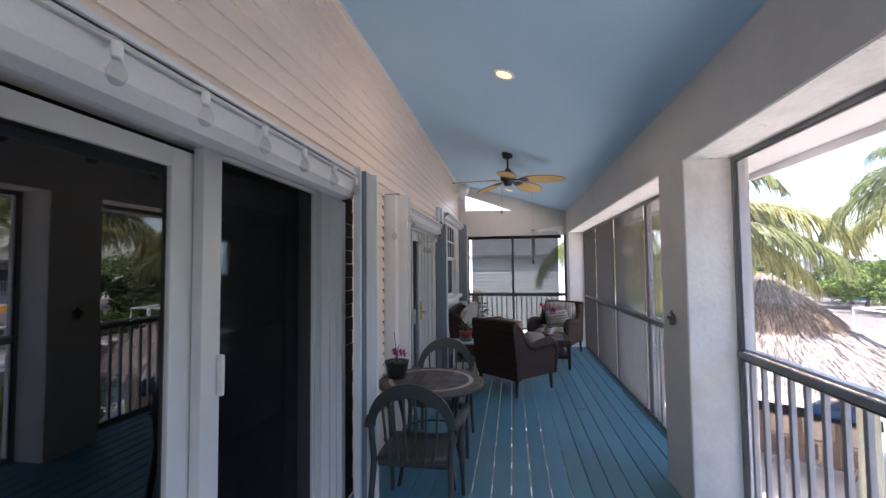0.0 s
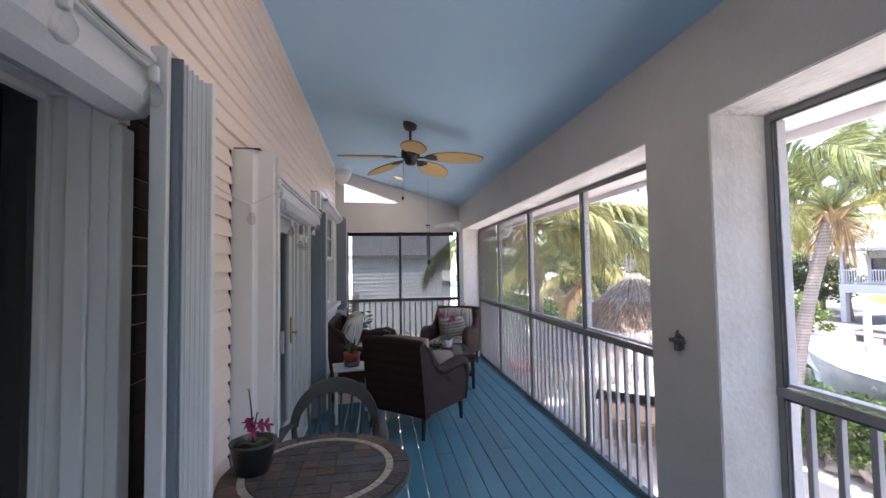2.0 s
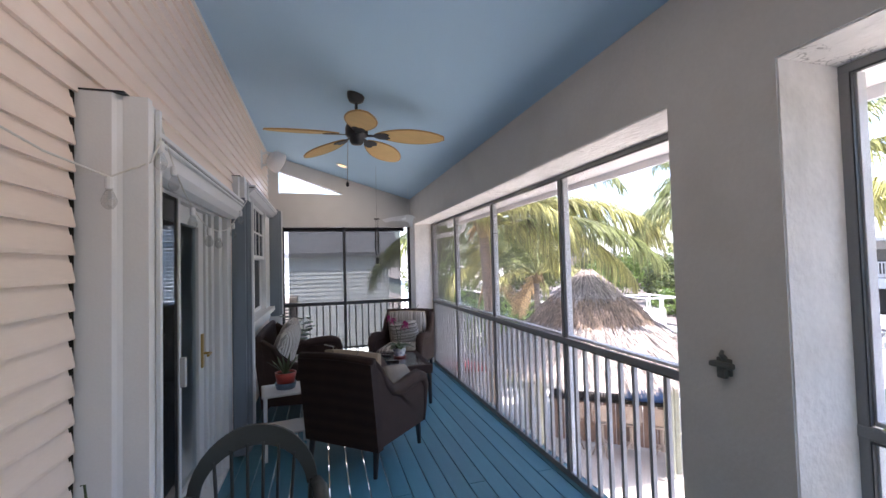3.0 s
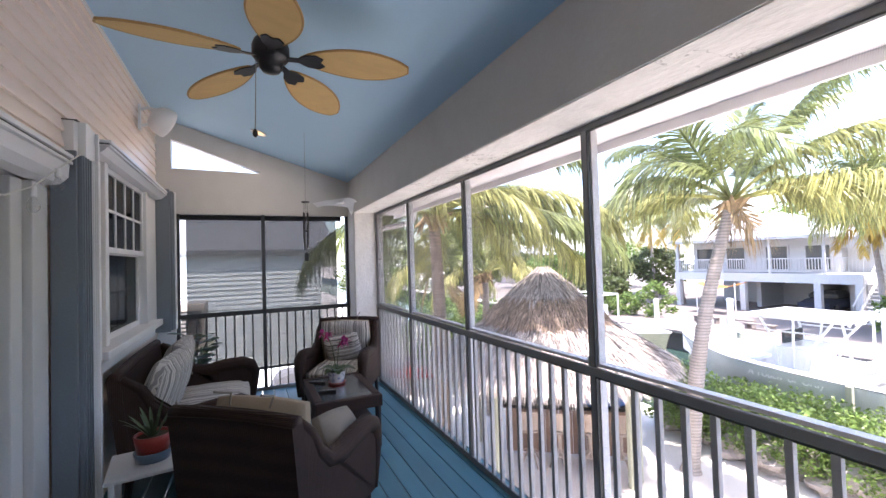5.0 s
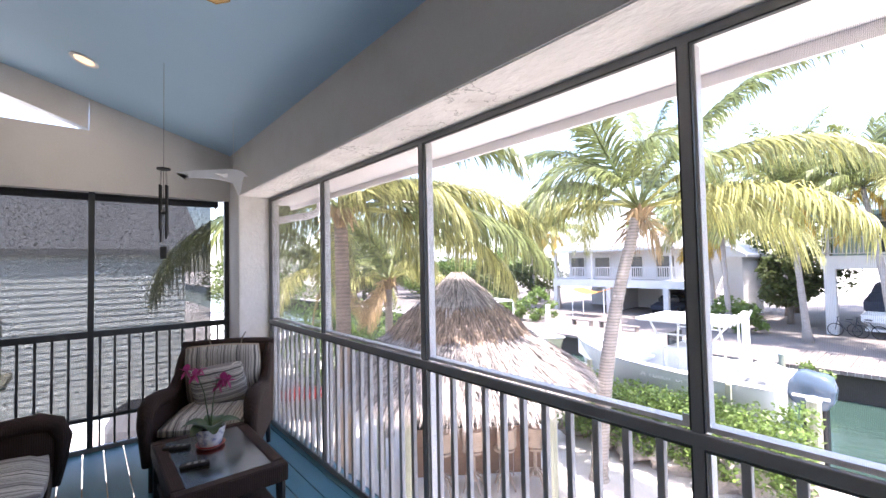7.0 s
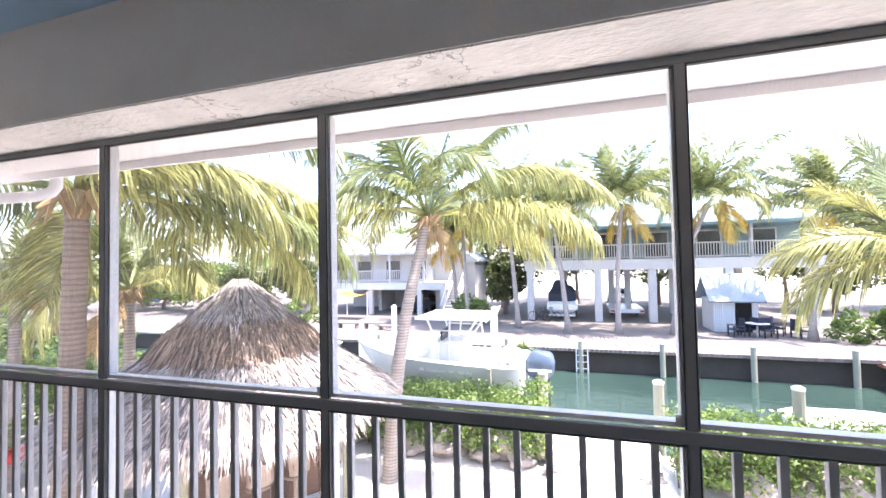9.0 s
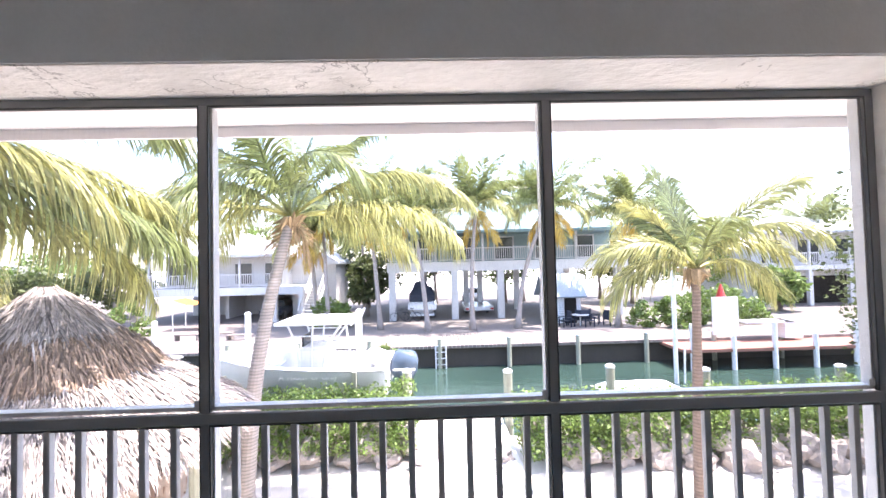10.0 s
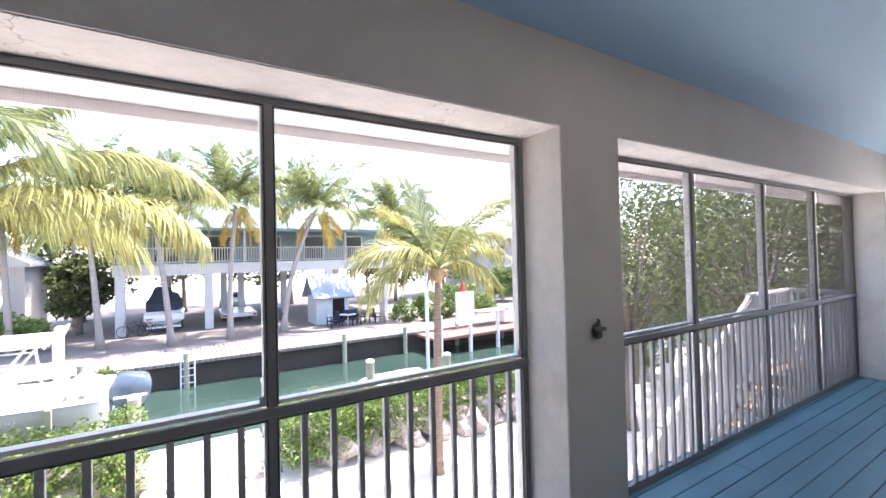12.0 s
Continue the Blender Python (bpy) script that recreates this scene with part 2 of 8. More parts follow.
# roof over porch and house
bm = bmesh.new()
vs = [(-4.5, ceil_z(-4.5) + 0.16), (XO + 0.5, ceil_z(XO + 0.5) + 0.16), (XO + 0.5, ceil_z(XO + 0.5) + 0.24), (-4.5, ceil_z(-4.5) + 0.24)]
prism(bm, vs, Y1 - Y0 + 3.15, Matrix(((1, 0, 0, 0), (0, 0, 1, Y0 - 3.0), (0, 1, 0, 0), (0, 0, 0, 1))))
bmesh.ops.recalc_face_normals(bm, faces=bm.faces)
tagged(link("roof", bm, M_CONC), "pale roof over the house and porch", "roof", kind="structure")

# outer wall: beam and columns
OPENS = ((-2.11, 2.98), (3.435, 8.73))
wall = tagged(link("wall_east", B((XB, Y0, ZB), (XO, Y1 + 0.2, ceil_z(XB) - 0.003), 0.0), M_STUCCO), "grey stuccoed beam and posts of the porch", "wall", kind="structure")
for a, b in ((Y0, -2.11), (2.98, 3.435), (8.73, Y1 + 0.2)):
    part("column", B((XB, a, -0.25), (XO, b, ZB)), M_STUCCO, wall)
for a, b in OPENS:
    for y0, y1 in ((a - 0.001, a + 0.004), (b - 0.004, b + 0.001)):
        part("rough_jamb", B((XB + 0.008, y0, 0.0), (XO - 0.005, y1, ZB), 0.0), M_JAMB, wall, "rough bright stucco reveal")
    part("rough_soffit", B((XB + 0.008, a, ZB - 0.005), (XO - 0.005, b, ZB + 0.001)), M_UNDER, wall, "rough bright stucco underside")


def screen_run(name, y0, y1, ys, x, label):
    """Screen frame along y with rail, pickets and threads."""
    t = thing(name, (x, y0, 0), label, "screen", "porch screens")
    h = ZB - 0.005
    d = 0.008
    part("bottom_rail", B((-d, 0, 0.0), (d, y1 - y0, 0.05), 0.004), M_FRAME, t)
    part("top_rail", B((-d, 0, h - 0.032), (d, y1 - y0, h), 0.004), M_FRAME, t)
    part("hand_rail", B((-d - 0.006, 0, 0.998), (d, y1 - y0, 1.040), 0.005), M_FRAME, t)
    edges = [y0 + 0.02] + list(ys) + [y1 - 0.02]
    for y in edges:
        part("post", B((-d - 0.002, y - y0 - 0.0165, 0.05), (d + 0.002, y - y0 + 0.0165, h - 0.032), 0.003), M_FRAME, t)
        part("back_post", B((d + 0.003, y - y0 - 0.016, 0.0), (d + 0.052, y - y0 + 0.016, h), 0.003), M_WHITEAL, t, "white aluminium back post")
    pm = None
    for a, b in zip(edges, edges[1:]):
        ya, yb = a - y0 + 0.0165, b - y0 - 0.0165
        for ga, gb in ((1.043, h - 0.032), (0.05, 0.995)):
            part("gasket", B((-d - 0.001, ya, ga), (d, ya + 0.005, gb)), M_FRAMEBK, t)
            part("gasket", B((-d - 0.001, yb - 0.005, ga), (d, yb, gb)), M_FRAMEBK, t)
        part("gasket", B((-d - 0.001, ya + 0.005, h - 0.038), (d, yb - 0.005, h - 0.032)), M_FRAMEBK, t)
        part("gasket", B((-d - 0.001, ya + 0.005, 0.987), (d, yb - 0.005, 0.995)), M_FRAMEBK, t)
        pf = part("panel_frame", B((d + 0.003, ya, 1.043), (d + 0.05, yb, 1.060), 0.002), M_WHITEAL, t, "white screen panel frame")
        part("stile", B((d + 0.003, ya, 1.057), (d + 0.048, ya + 0.012, h - 0.032), 0.002), M_WHITEAL, pf)
        part("stile", B((d + 0.003, yb - 0.012, 1.057), (d + 0.048, yb, h - 0.032), 0.002), M_WHITEAL, pf)
        part("stile", B((d + 0.003, ya, 0.05), (d + 0.048, ya + 0.012, 0.985), 0.002), M_WHITEAL, pf)
        part("stile", B((d + 0.003, yb - 0.012, 0.05), (d + 0.048, yb, 0.985), 0.002), M_WHITEAL, pf)
        part("corner_key", B((d - 0.004, ya + 0.002, 1.059), (d + 0.002, ya + 0.03, 1.085)), M_WHITEAL, pf)
        n = round((b - a) / 0.118)
        for k in range(1, n):
            y = a + (b - a) * k / n
            if pm is None:
                p = part("picket", B((-0.011, -0.0125, 0.05), (0.014, 0.0125, 0.99), 0.002), M_PICKET, t)
                pm = p.data
            else:
                p = new("picket", pm)
                p.parent = t
            p.location = (0.0, y - y0, 0)
        for za, zb in ((0.05, 0.995), (1.043, h - 0.032)):
            verts, faces = [], []
            step, r, dm = (0.0032, 0.00013 if za < 0.5 else 0.00016, -0.0145)
            for j in range(int((b - a - 0.05) / step)):
                y = a - y0 + 0.025 + j * step
                i0 = len(verts)
                for z in (za, zb):
                    verts += [(dm + 2.4 * r, y, z), (dm, y + r, z), (dm - 2.4 * r, y, z), (dm, y - r, z)]
                faces += [(i0 + q, i0 + (q + 1) % 4, i0 + 4 + (q + 1) % 4, i0 + 4 + q) for q in range(4)]
            me = bpy.data.meshes.new("mesh_panel")
            me.from_pydata(verts, [], faces)
            me.materials.append(M_THREAD)
            s = new("mesh_panel", me)
            s.parent = t
            s["kind"] = "stuff"
            s["label"] = "fine dark insect mesh"
    return t


screen_run("porch_screen", 3.435, 8.73, (4.792, 6.155, 7.467), XS, "grey aluminium insect screen with white pickets below its rail")
screen_run("porch_screen", -2.11, 2.98, (-0.865, 0.385, 1.643), XS, "grey aluminium insect screen with white pickets facing the stair")

# eave: soffit, fascia, gutter
soffit = tagged(link("soffit", B((XO, Y0 - 2, 2.345), (1.93, Y1 + 0.6, 2.36)), M_SOFFIT), "white perforated vinyl soffit outside the screens", "soffit", kind="structure")
part("fascia", B((1.93, Y0 - 2, 2.29), (1.955, Y1 + 0.6, 2.48), 0.003), M_SOFFIT, soffit)
bm = bmesh.new()
prism(bm, [(0, 0.0), (0.09, 0.0), (0.13, 0.06), (0.13, 0.11), (0, 0.11)], Y1 - Y0 + 2.6, Matrix(((1, 0, 0, 1.957), (0, 0, 1, Y0 - 2), (0, 1, 0, 2.33), (0, 0, 0, 1))))
bmesh.ops.recalc_face_normals(bm, faces=bm.faces)
part("gutter", bm, M_SOFFIT, soffit)

# end wall with header, triangle window and screen
end = tagged(link("wall_north", B((XW, Y1, 2.262), (XB, Y1 + 0.14, 2.795)), M_STUCCO), "pale grey header wall at the end of the porch", "wall", kind="structure")
bm = bmesh.new()
top = lambda x: ceil_z(x) - 0.002
MY = Matrix(((1, 0, 0, 0), (0, 0, 1, Y1), (0, 1, 0, 0), (0, 0, 0, 1)))
top_x = XB - (2.797 - ZC) / SLOPE
for poly in ([(XW, 2.795), (-1.032, 2.795), (-1.032, top(-1.032)), (XW, top(XW))], [(-1.03, 3.155), (-0.052, 2.81), (-0.052, top(-0.052)), (-1.03, top(-1.03))], [(-0.05, 2.795), (top_x, 2.795), (-0.05, top(-0.05))]):
    bm = bmesh.new()
    prism(bm, poly, 0.14, MY)
    bmesh.ops.recalc_face_normals(bm, faces=bm.faces)
    part("gable_board", bm, M_STUCCO, end)
part("window_frame", T([(-1.018, Y1 + 0.05, 2.808), (-0.09, Y1 + 0.05, 2.808), (-1.018, Y1 + 0.05, 3.135), (-1.018, Y1 + 0.05, 2.808)], 0.012, 6), M_WHITE, end)
part("corner_board", B((XW, Y1 - 0.02, -0.1), (-1.0, Y1 + 0.14, 2.262)), M_WHITE, end)
XE0, XE1 = -1.0, 1.074
es = thing("end_screen", (0, Y1 + 0.06, 0), "black framed insect screen with dark pickets at the porch end", "screen", "porch screens")
part("hand_rail", B((XE0, -0.02, 0.985), (XE1, 0.02, 1.04), 0.004), M_FRAMEBK, es)
part("low_rail", B((XE0, -0.02, 0.27), (XE1, 0.02, 0.30), 0.004), M_FRAMEBK, es)
part("bottom_rail", B((XE0, -0.02, 0.0), (XE1, 0.02, 0.04), 0.004), M_FRAME, es)
for x in (XE0 + 0.02, -0.028, XE1 - 0.02):
    part("post", B((x - 0.022, -0.022, 0.04), (x + 0.022, 0.022, 2.262), 0.004), M_FRAMEBK, es)
for k in range(1, 20):
    x = XE0 + (XE1 - XE0) * k / 20
    if abs(x + 0.028) > 0.04:
        part("picket", B((x - 0.009, -0.009, 0.04), (x + 0.009, 0.009, 0.985), 0.002), M_FRAMEBK, es)

# unseen wall behind the start of the walk, its wide opening added for light
ws = tagged(link("wall_south", B((XW, Y0 - 0.12, 2.28), (XB, Y0, ceil_z(XW))), M_STUCCO), "grey porch end wall out of view, opened to let in light", "wall", kind="structure")
part("wall_pier", B((XW, Y0 - 0.12, -0.2), (XW + 0.12, Y0, 2.28)), M_STUCCO, ws)
part("wall_pier", B((XB - 0.12, Y0 - 0.12, -0.2), (XB, Y0, 2.28)), M_STUCCO, ws)
part("wall_sill", B((XW + 0.12, Y0 - 0.12, -0.2), (XB - 0.12, Y0, 0.95)), M_STUCCO, ws)

# ---- house wall with openings ----
OPEN_H = (("slider", -2.0, 2.70, 0.02, 2.15), ("door", 4.05, 5.80, 0.02, 2.12), ("window", 6.84, 8.24, 1.07, 2.44))
hw = tagged(link("wall_west", B((XW - 0.30, Y0, 2.44), (XW - 0.02, Y1 + 0.14, ceil_z(XW))), M_WHITE), "house wall with peach lap siding", "wall", kind="structure")
for y0, y1 in ((Y0, -2.0), (2.70, 4.05), (5.80, 6.84), (8.24, Y1 + 0.14)):
    part("wall_pier", B((XW - 0.30, y0, -0.2), (XW - 0.02, y1, 2.44)), M_WHITE, hw)
part("wall_lintel", B((XW - 0.30, -2.0, 2.15), (XW - 0.02, 2.70, 2.44)), M_WHITE, hw)
part("wall_lintel", B((XW - 0.30, 4.05, 2.12), (XW - 0.02, 5.80, 2.44)), M_WHITE, hw)
part("wall_sill", B((XW - 0.30, 6.84, -0.2), (XW - 0.02, 8.24, 1.07)), M_WHITE, hw)
LAP = 0.0935
z = 0.0
while z < ZH - 0.02:
    h = min(LAP, ZH - z)
    spans = [(Y0, Y1)]
    for _, a, b, za, zb in OPEN_H:
        if z + h > za and z < zb + 0.03:
            spans = [s for y0, y1 in spans for s in ((y0, min(y1, a)), (max(y0, b), y1)) if s[1] - s[0] > 0.02]
    if z < 2.24:
        spans = [s for y0, y1 in spans for s in (((y0, 3.665), (3.70, y1)) if y0 < 3.6 < y1 else ((y0, y1),))]
    for y0, y1 in spans:
        bm = bmesh.new()
        prof = [(XW - 0.02, z), (XW + 0.012, z), (XW + 0.012, z + 0.012), (XW - 0.004, z + h), (XW - 0.02, z + h)]
        prism(bm, prof, y1 - y0, Matrix(((1, 0, 0, 0), (0, 0, 1, y0), (0, 1, 0, 0), (0, 0, 0, 1))))
        bmesh.ops.recalc_face_normals(bm, faces=bm.faces)
        part("siding_lap", bm, M_SIDING, hw)
    z += LAP

# dark strip in place of the shadow where the laps end
part("lap_end_shade", B((XW - 0.019, 3.655, 0.0), (XW + 0.001, 3.679, 2.26)), M_DARK, hw, "dark strip standing for the shadow at the open lap ends")

# dim room behind the glass, its dimness put into the wall colour
RX, RT = -5.1, 2.45
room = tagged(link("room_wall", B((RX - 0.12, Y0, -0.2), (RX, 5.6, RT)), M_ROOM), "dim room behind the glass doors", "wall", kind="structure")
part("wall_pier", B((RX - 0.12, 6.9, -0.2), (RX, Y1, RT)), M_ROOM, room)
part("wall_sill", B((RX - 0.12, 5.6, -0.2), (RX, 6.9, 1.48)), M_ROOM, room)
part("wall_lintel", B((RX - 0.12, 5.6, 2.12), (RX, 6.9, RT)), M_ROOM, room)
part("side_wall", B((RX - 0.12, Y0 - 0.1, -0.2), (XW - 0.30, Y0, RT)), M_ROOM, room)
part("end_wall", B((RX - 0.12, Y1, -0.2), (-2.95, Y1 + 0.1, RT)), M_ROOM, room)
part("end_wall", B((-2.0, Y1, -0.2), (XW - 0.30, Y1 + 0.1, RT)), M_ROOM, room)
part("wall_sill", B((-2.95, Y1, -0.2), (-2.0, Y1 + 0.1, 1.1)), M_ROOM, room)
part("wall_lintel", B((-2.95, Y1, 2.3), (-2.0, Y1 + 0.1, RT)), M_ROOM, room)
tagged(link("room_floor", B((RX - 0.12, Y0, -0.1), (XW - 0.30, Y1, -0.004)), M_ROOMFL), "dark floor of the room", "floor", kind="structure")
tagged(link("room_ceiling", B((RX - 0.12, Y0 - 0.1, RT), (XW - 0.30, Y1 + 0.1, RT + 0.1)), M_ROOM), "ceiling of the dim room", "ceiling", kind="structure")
tagged(link("ceiling_trim", B((XW - 0.004, Y0, ZH - 0.03), (XW + 0.022, Y1, ZH - 0.005), 0.004), M_WHITE), "white trim strip where siding meets ceiling", "trim", kind="structure")

# ---- ground, canal, far shore ----
GZ, WZ = -2.7, -3.6
XN, XF = 9.9, 20.9
bm = bmesh.new()
rows_y = [-600, -120, -40, -15, 0, 15, 30, 50, 140, 600]
cols = [(-600, GZ), (-40, GZ), (0, GZ), (5, GZ), (XN, GZ), (XN + 0.02, -5.0), (XF - 0.02, -5.0), (XF, GZ), (28, GZ), (60, GZ), (600, GZ)]
grid = [[bm.verts.new((x, y, z)) for x, z in cols] for y in rows_y]
for a, b in zip(grid, grid[1:]):
    for k in range(len(cols) - 1):
        bm.faces.new((a[k], a[k + 1], b[k + 1], b[k]))
tagged(link("ground", bm, M_SAND), "white coral sand yard on both sides of the canal", "ground", kind="structure")


def water_mat():
    m = bpy.data.materials.new("green canal water")
    m.use_nodes = True
    N, L = m.node_tree.nodes, m.node_tree.links
    b = N["Principled BSDF"]
    b.inputs["Roughness"].default_value = 0.08
    tc = N.new("ShaderNodeTexCoord")
    n1 = N.new("ShaderNodeTexNoise")
    n1.inputs["Scale"].default_value, n1.inputs["Detail"].default_value = 0.12, 4
    L.new(tc.outputs["Object"], n1.inputs["Vector"])
    cr = N.new("ShaderNodeValToRGB")
    cr.color_ramp.elements[0].color = (0.020, 0.039, 0.033, 1)
    cr.color_ramp.elements[1].color = (0.040, 0.072, 0.058, 1)
    cr.color_ramp.elements[0].position, cr.color_ramp.elements[1].position = 0.35, 0.65
    L.new(n1.outputs[0], cr.inputs[0])
    L.new(cr.outputs[0], b.inputs["Base Color"])
    n2 = N.new("ShaderNodeTexNoise")
    n2.inputs["Scale"].default_value, n2.inputs["Detail"].default_value = 1.6, 5
    mp = N.new("ShaderNodeMapping")
    mp.inputs["Scale"].default_value = (1.6, 0.7, 1)
    L.new(tc.outputs["Object"], mp.inputs[0])
    L.new(mp.outputs[0], n2.inputs["Vector"])
    bp = N.new("ShaderNodeBump")
    bp.inputs["Strength"].default_value, bp.inputs["Distance"].default_value = 0.25, 0.08
    L.new(n2.outputs[0], bp.inputs["Height"])
    L.new(bp.outputs[0], b.inputs["Normal"])
    return m


tagged(link("water", B((XN - 0.5, -600, WZ - 0.5), (XF + 0.5, 600, WZ)), water_mat()), "calm green canal water", "water", kind="structure")

# ---- plants ----
M_TRUNK = mat("ringed palm bark", (0.37, 0.32, 0.285), 0.9, vary=0.25, scale=2.0, fine=30, bump=0.8, stretch=(0.6, 0.6, 5))
def rings(m, period=0.06):
    """Dark leaf-scar rings up a trunk."""
    N, L = m.node_tree.nodes, m.node_tree.links
    b = N["Principled BSDF"]
    old = b.inputs["Base Color"].links[0].from_socket
    tc, w = N.new("ShaderNodeTexCoord"), N.new("ShaderNodeTexWave")
    w.bands_direction = "Z"
    w.inputs["Scale"].default_value = 0.314 / period
    w.inputs["Distortion"].default_value, w.inputs["Detail"].default_value, w.inputs["Detail Scale"].default_value = 1.6, 3, 2.0
    L.new(tc.outputs["Object"], w.inputs["Vector"])
    k = N.new("ShaderNodeMapRange")
    k.inputs["From Max"].default_value = 0.6
    k.inputs["To Min"].default_value, k.inputs["To Max"].default_value = 0.70, 1.06
    L.new(w.outputs["Fac"], k.inputs[0])
    v = N.new("ShaderNodeVectorMath")
    v.operation = "SCALE"
    L.new(old, v.inputs[0])
    L.new(k.outputs[0], v.inputs["Scale"])
    L.new(v.outputs[0], b.inputs["Base Color"])


rings(M_TRUNK)
M_TRUNKF = mat("brown ringed palm bark", (0.31, 0.24, 0.195), 0.9, vary=0.3, scale=2.0, fine=30, bump=0.8, stretch=(0.6, 0.6, 5))
M_TRUNKB = mat("dark ringed palm bark", (0.23, 0.165, 0.125), 0.9, vary=0.3, scale=2.0, fine=30, bump=0.8, stretch=(0.6, 0.6, 5))
rings(M_TRUNKB)
rings(M_TRUNKF)
M_LEAF = mat("green palm leaf", (0.22, 0.25, 0.095), 0.32, vary=0.4, scale=3, fine=30, bump=0.05, translucent=0.4, island=0.5)
M_LEAFY = mat("yellowing palm leaf", (0.38, 0.37, 0.14), 0.34, vary=0.4, scale=3, fine=30, bump=0.05, translucent=0.38, island=0.5)
M_LEAFD = mat("dry brown palm leaf", (0.44, 0.31, 0.17), 0.8, vary=0.3, scale=3, fine=30, bump=0.05, translucent=0.25, island=0.35)
M_LEAFO = mat("orange dying palm leaf", (0.52, 0.35, 0.07), 0.6, vary=0.3, scale=3, fine=30, bump=0.05, translucent=0.3, island=0.30)
M_BUSH = mat("bright hedge leaf", (0.165, 0.24, 0.06), 0.45, vary=0.45, scale=5, fine=20, bump=0.05, translucent=0.35, island=0.40)
M_TREE = mat("olive tree leaf", (0.10, 0.125, 0.042), 0.5, vary=0.45, scale=2, fine=20, bump=0.05, translucent=0.42, island=0.40)
M_BARK = mat("grey tree bark", (0.20, 0.16, 0.13), 0.9, vary=0.3, fine=25, bump=0.8)
M_ROCK = mat("pink coral rock", (0.37, 0.32, 0.295), 0.9, vary=0.25, scale=3, fine=18, bump=1.0, rand=0.15)
M_THATCH = mat("sun-bleached thatch", (0.40, 0.35, 0.32), 0.9, vary=0.4, scale=4, fine=30, bump=0.3, island=0.72)
M_THATCHD = mat("brown thatch", (0.30, 0.215, 0.155), 0.9, vary=0.4, scale=4, fine=30, bump=0.3, island=0.62)


def frond(rng, length, lift, droop, width, leaflets=46, sag=0.35, thick=1.0, bare=0.16, gaps=0.12):
    """One feather leaf along +x from the origin: a bare stalk, an arching midrib and two rows of hanging blades. Lists of vertices and faces."""
    V, F = [], []
    pts, p, n = [], Vector((0, 0, 0)), 16
    for k in range(n + 1):
        pts.append(p.copy())
        a = lift - droop * (k / n) ** 1.5
        p = p + Vector((math.cos(a), 0, math.sin(a))) * (length / n)
    for k in range(n):
        r0, r1 = 0.040 * (1 - k / n) ** 1.4 + 0.006, 0.040 * (1 - (k + 1) / n) ** 1.4 + 0.006
        i = len(V)
        for q, r in ((pts[k], r0), (pts[k + 1], r1)):
            V += [q + Vector((0, r, 0)), q + Vector((0, 0, r)), q + Vector((0, -r, 0)), q + Vector((0, 0, -r))]
        F += [(i + j, i + (j + 1) % 4, i + 4 + (j + 1) % 4, i + 4 + j) for j in range(4)]
    for k in range(leaflets):
        s = bare + (1 - bare) * (k + rng.random() * 0.6) / leaflets
        f = min(s * n, n - 0.001)
        i0 = int(f)
        base = pts[i0].lerp(pts[i0 + 1], f - i0)
        d = (pts[i0 + 1] - pts[i0]).normalized()
        u = (s - bare) / (1 - bare)
        ln = width * (math.sin(math.pi * (0.16 + 0.72 * u)) ** 0.7) * (0.88 + 0.24 * rng.random())
        for side in (1, -1):
            if rng.random() < gaps:
                continue
            out = (Vector((0, side, 0)) * 0.8 + d * (0.30 + 0.8 * u + 0.45 * rng.random()) + Vector((0, 0, 0.30 - 0.42 * rng.random()))).normalized()
            w = thick * (0.008 + 0.006 * rng.random())
            hang = sag * (0.55 + 0.75 * rng.random())
            q1 = base + out * ln * 0.34 - Vector((0, 0, ln * hang * 0.10))
            q2 = base + out * ln * (0.66 - 0.12 * hang) - Vector((0, 0, ln * hang * 0.38))
            tip = base + out * ln * (0.95 - 0.38 * min(hang, 1.2)) - Vector((0, 0, ln * hang * 0.86))
            i = len(V)
            V += [base - d * w * 0.5, base + d * w * 0.5, q1 + d * w, q1 - d * w, q2 + d * w * 0.8, q2 - d * w * 0.8, tip]
            F += [(i, i + 1, i + 2, i + 3), (i + 3, i + 2, i + 4, i + 5), (i + 5, i + 4, i + 6)]
    return V, F


def mesh_of(name, V, F, mats, idx=None):
    me = bpy.data.meshes.new(name)
    me.from_pydata([tuple(v) for v in V], [], F)
    for m in mats:
        me.materials.append(m)
    if idx is not None:
        me.polygons.foreach_set("material_index", idx)
    return me


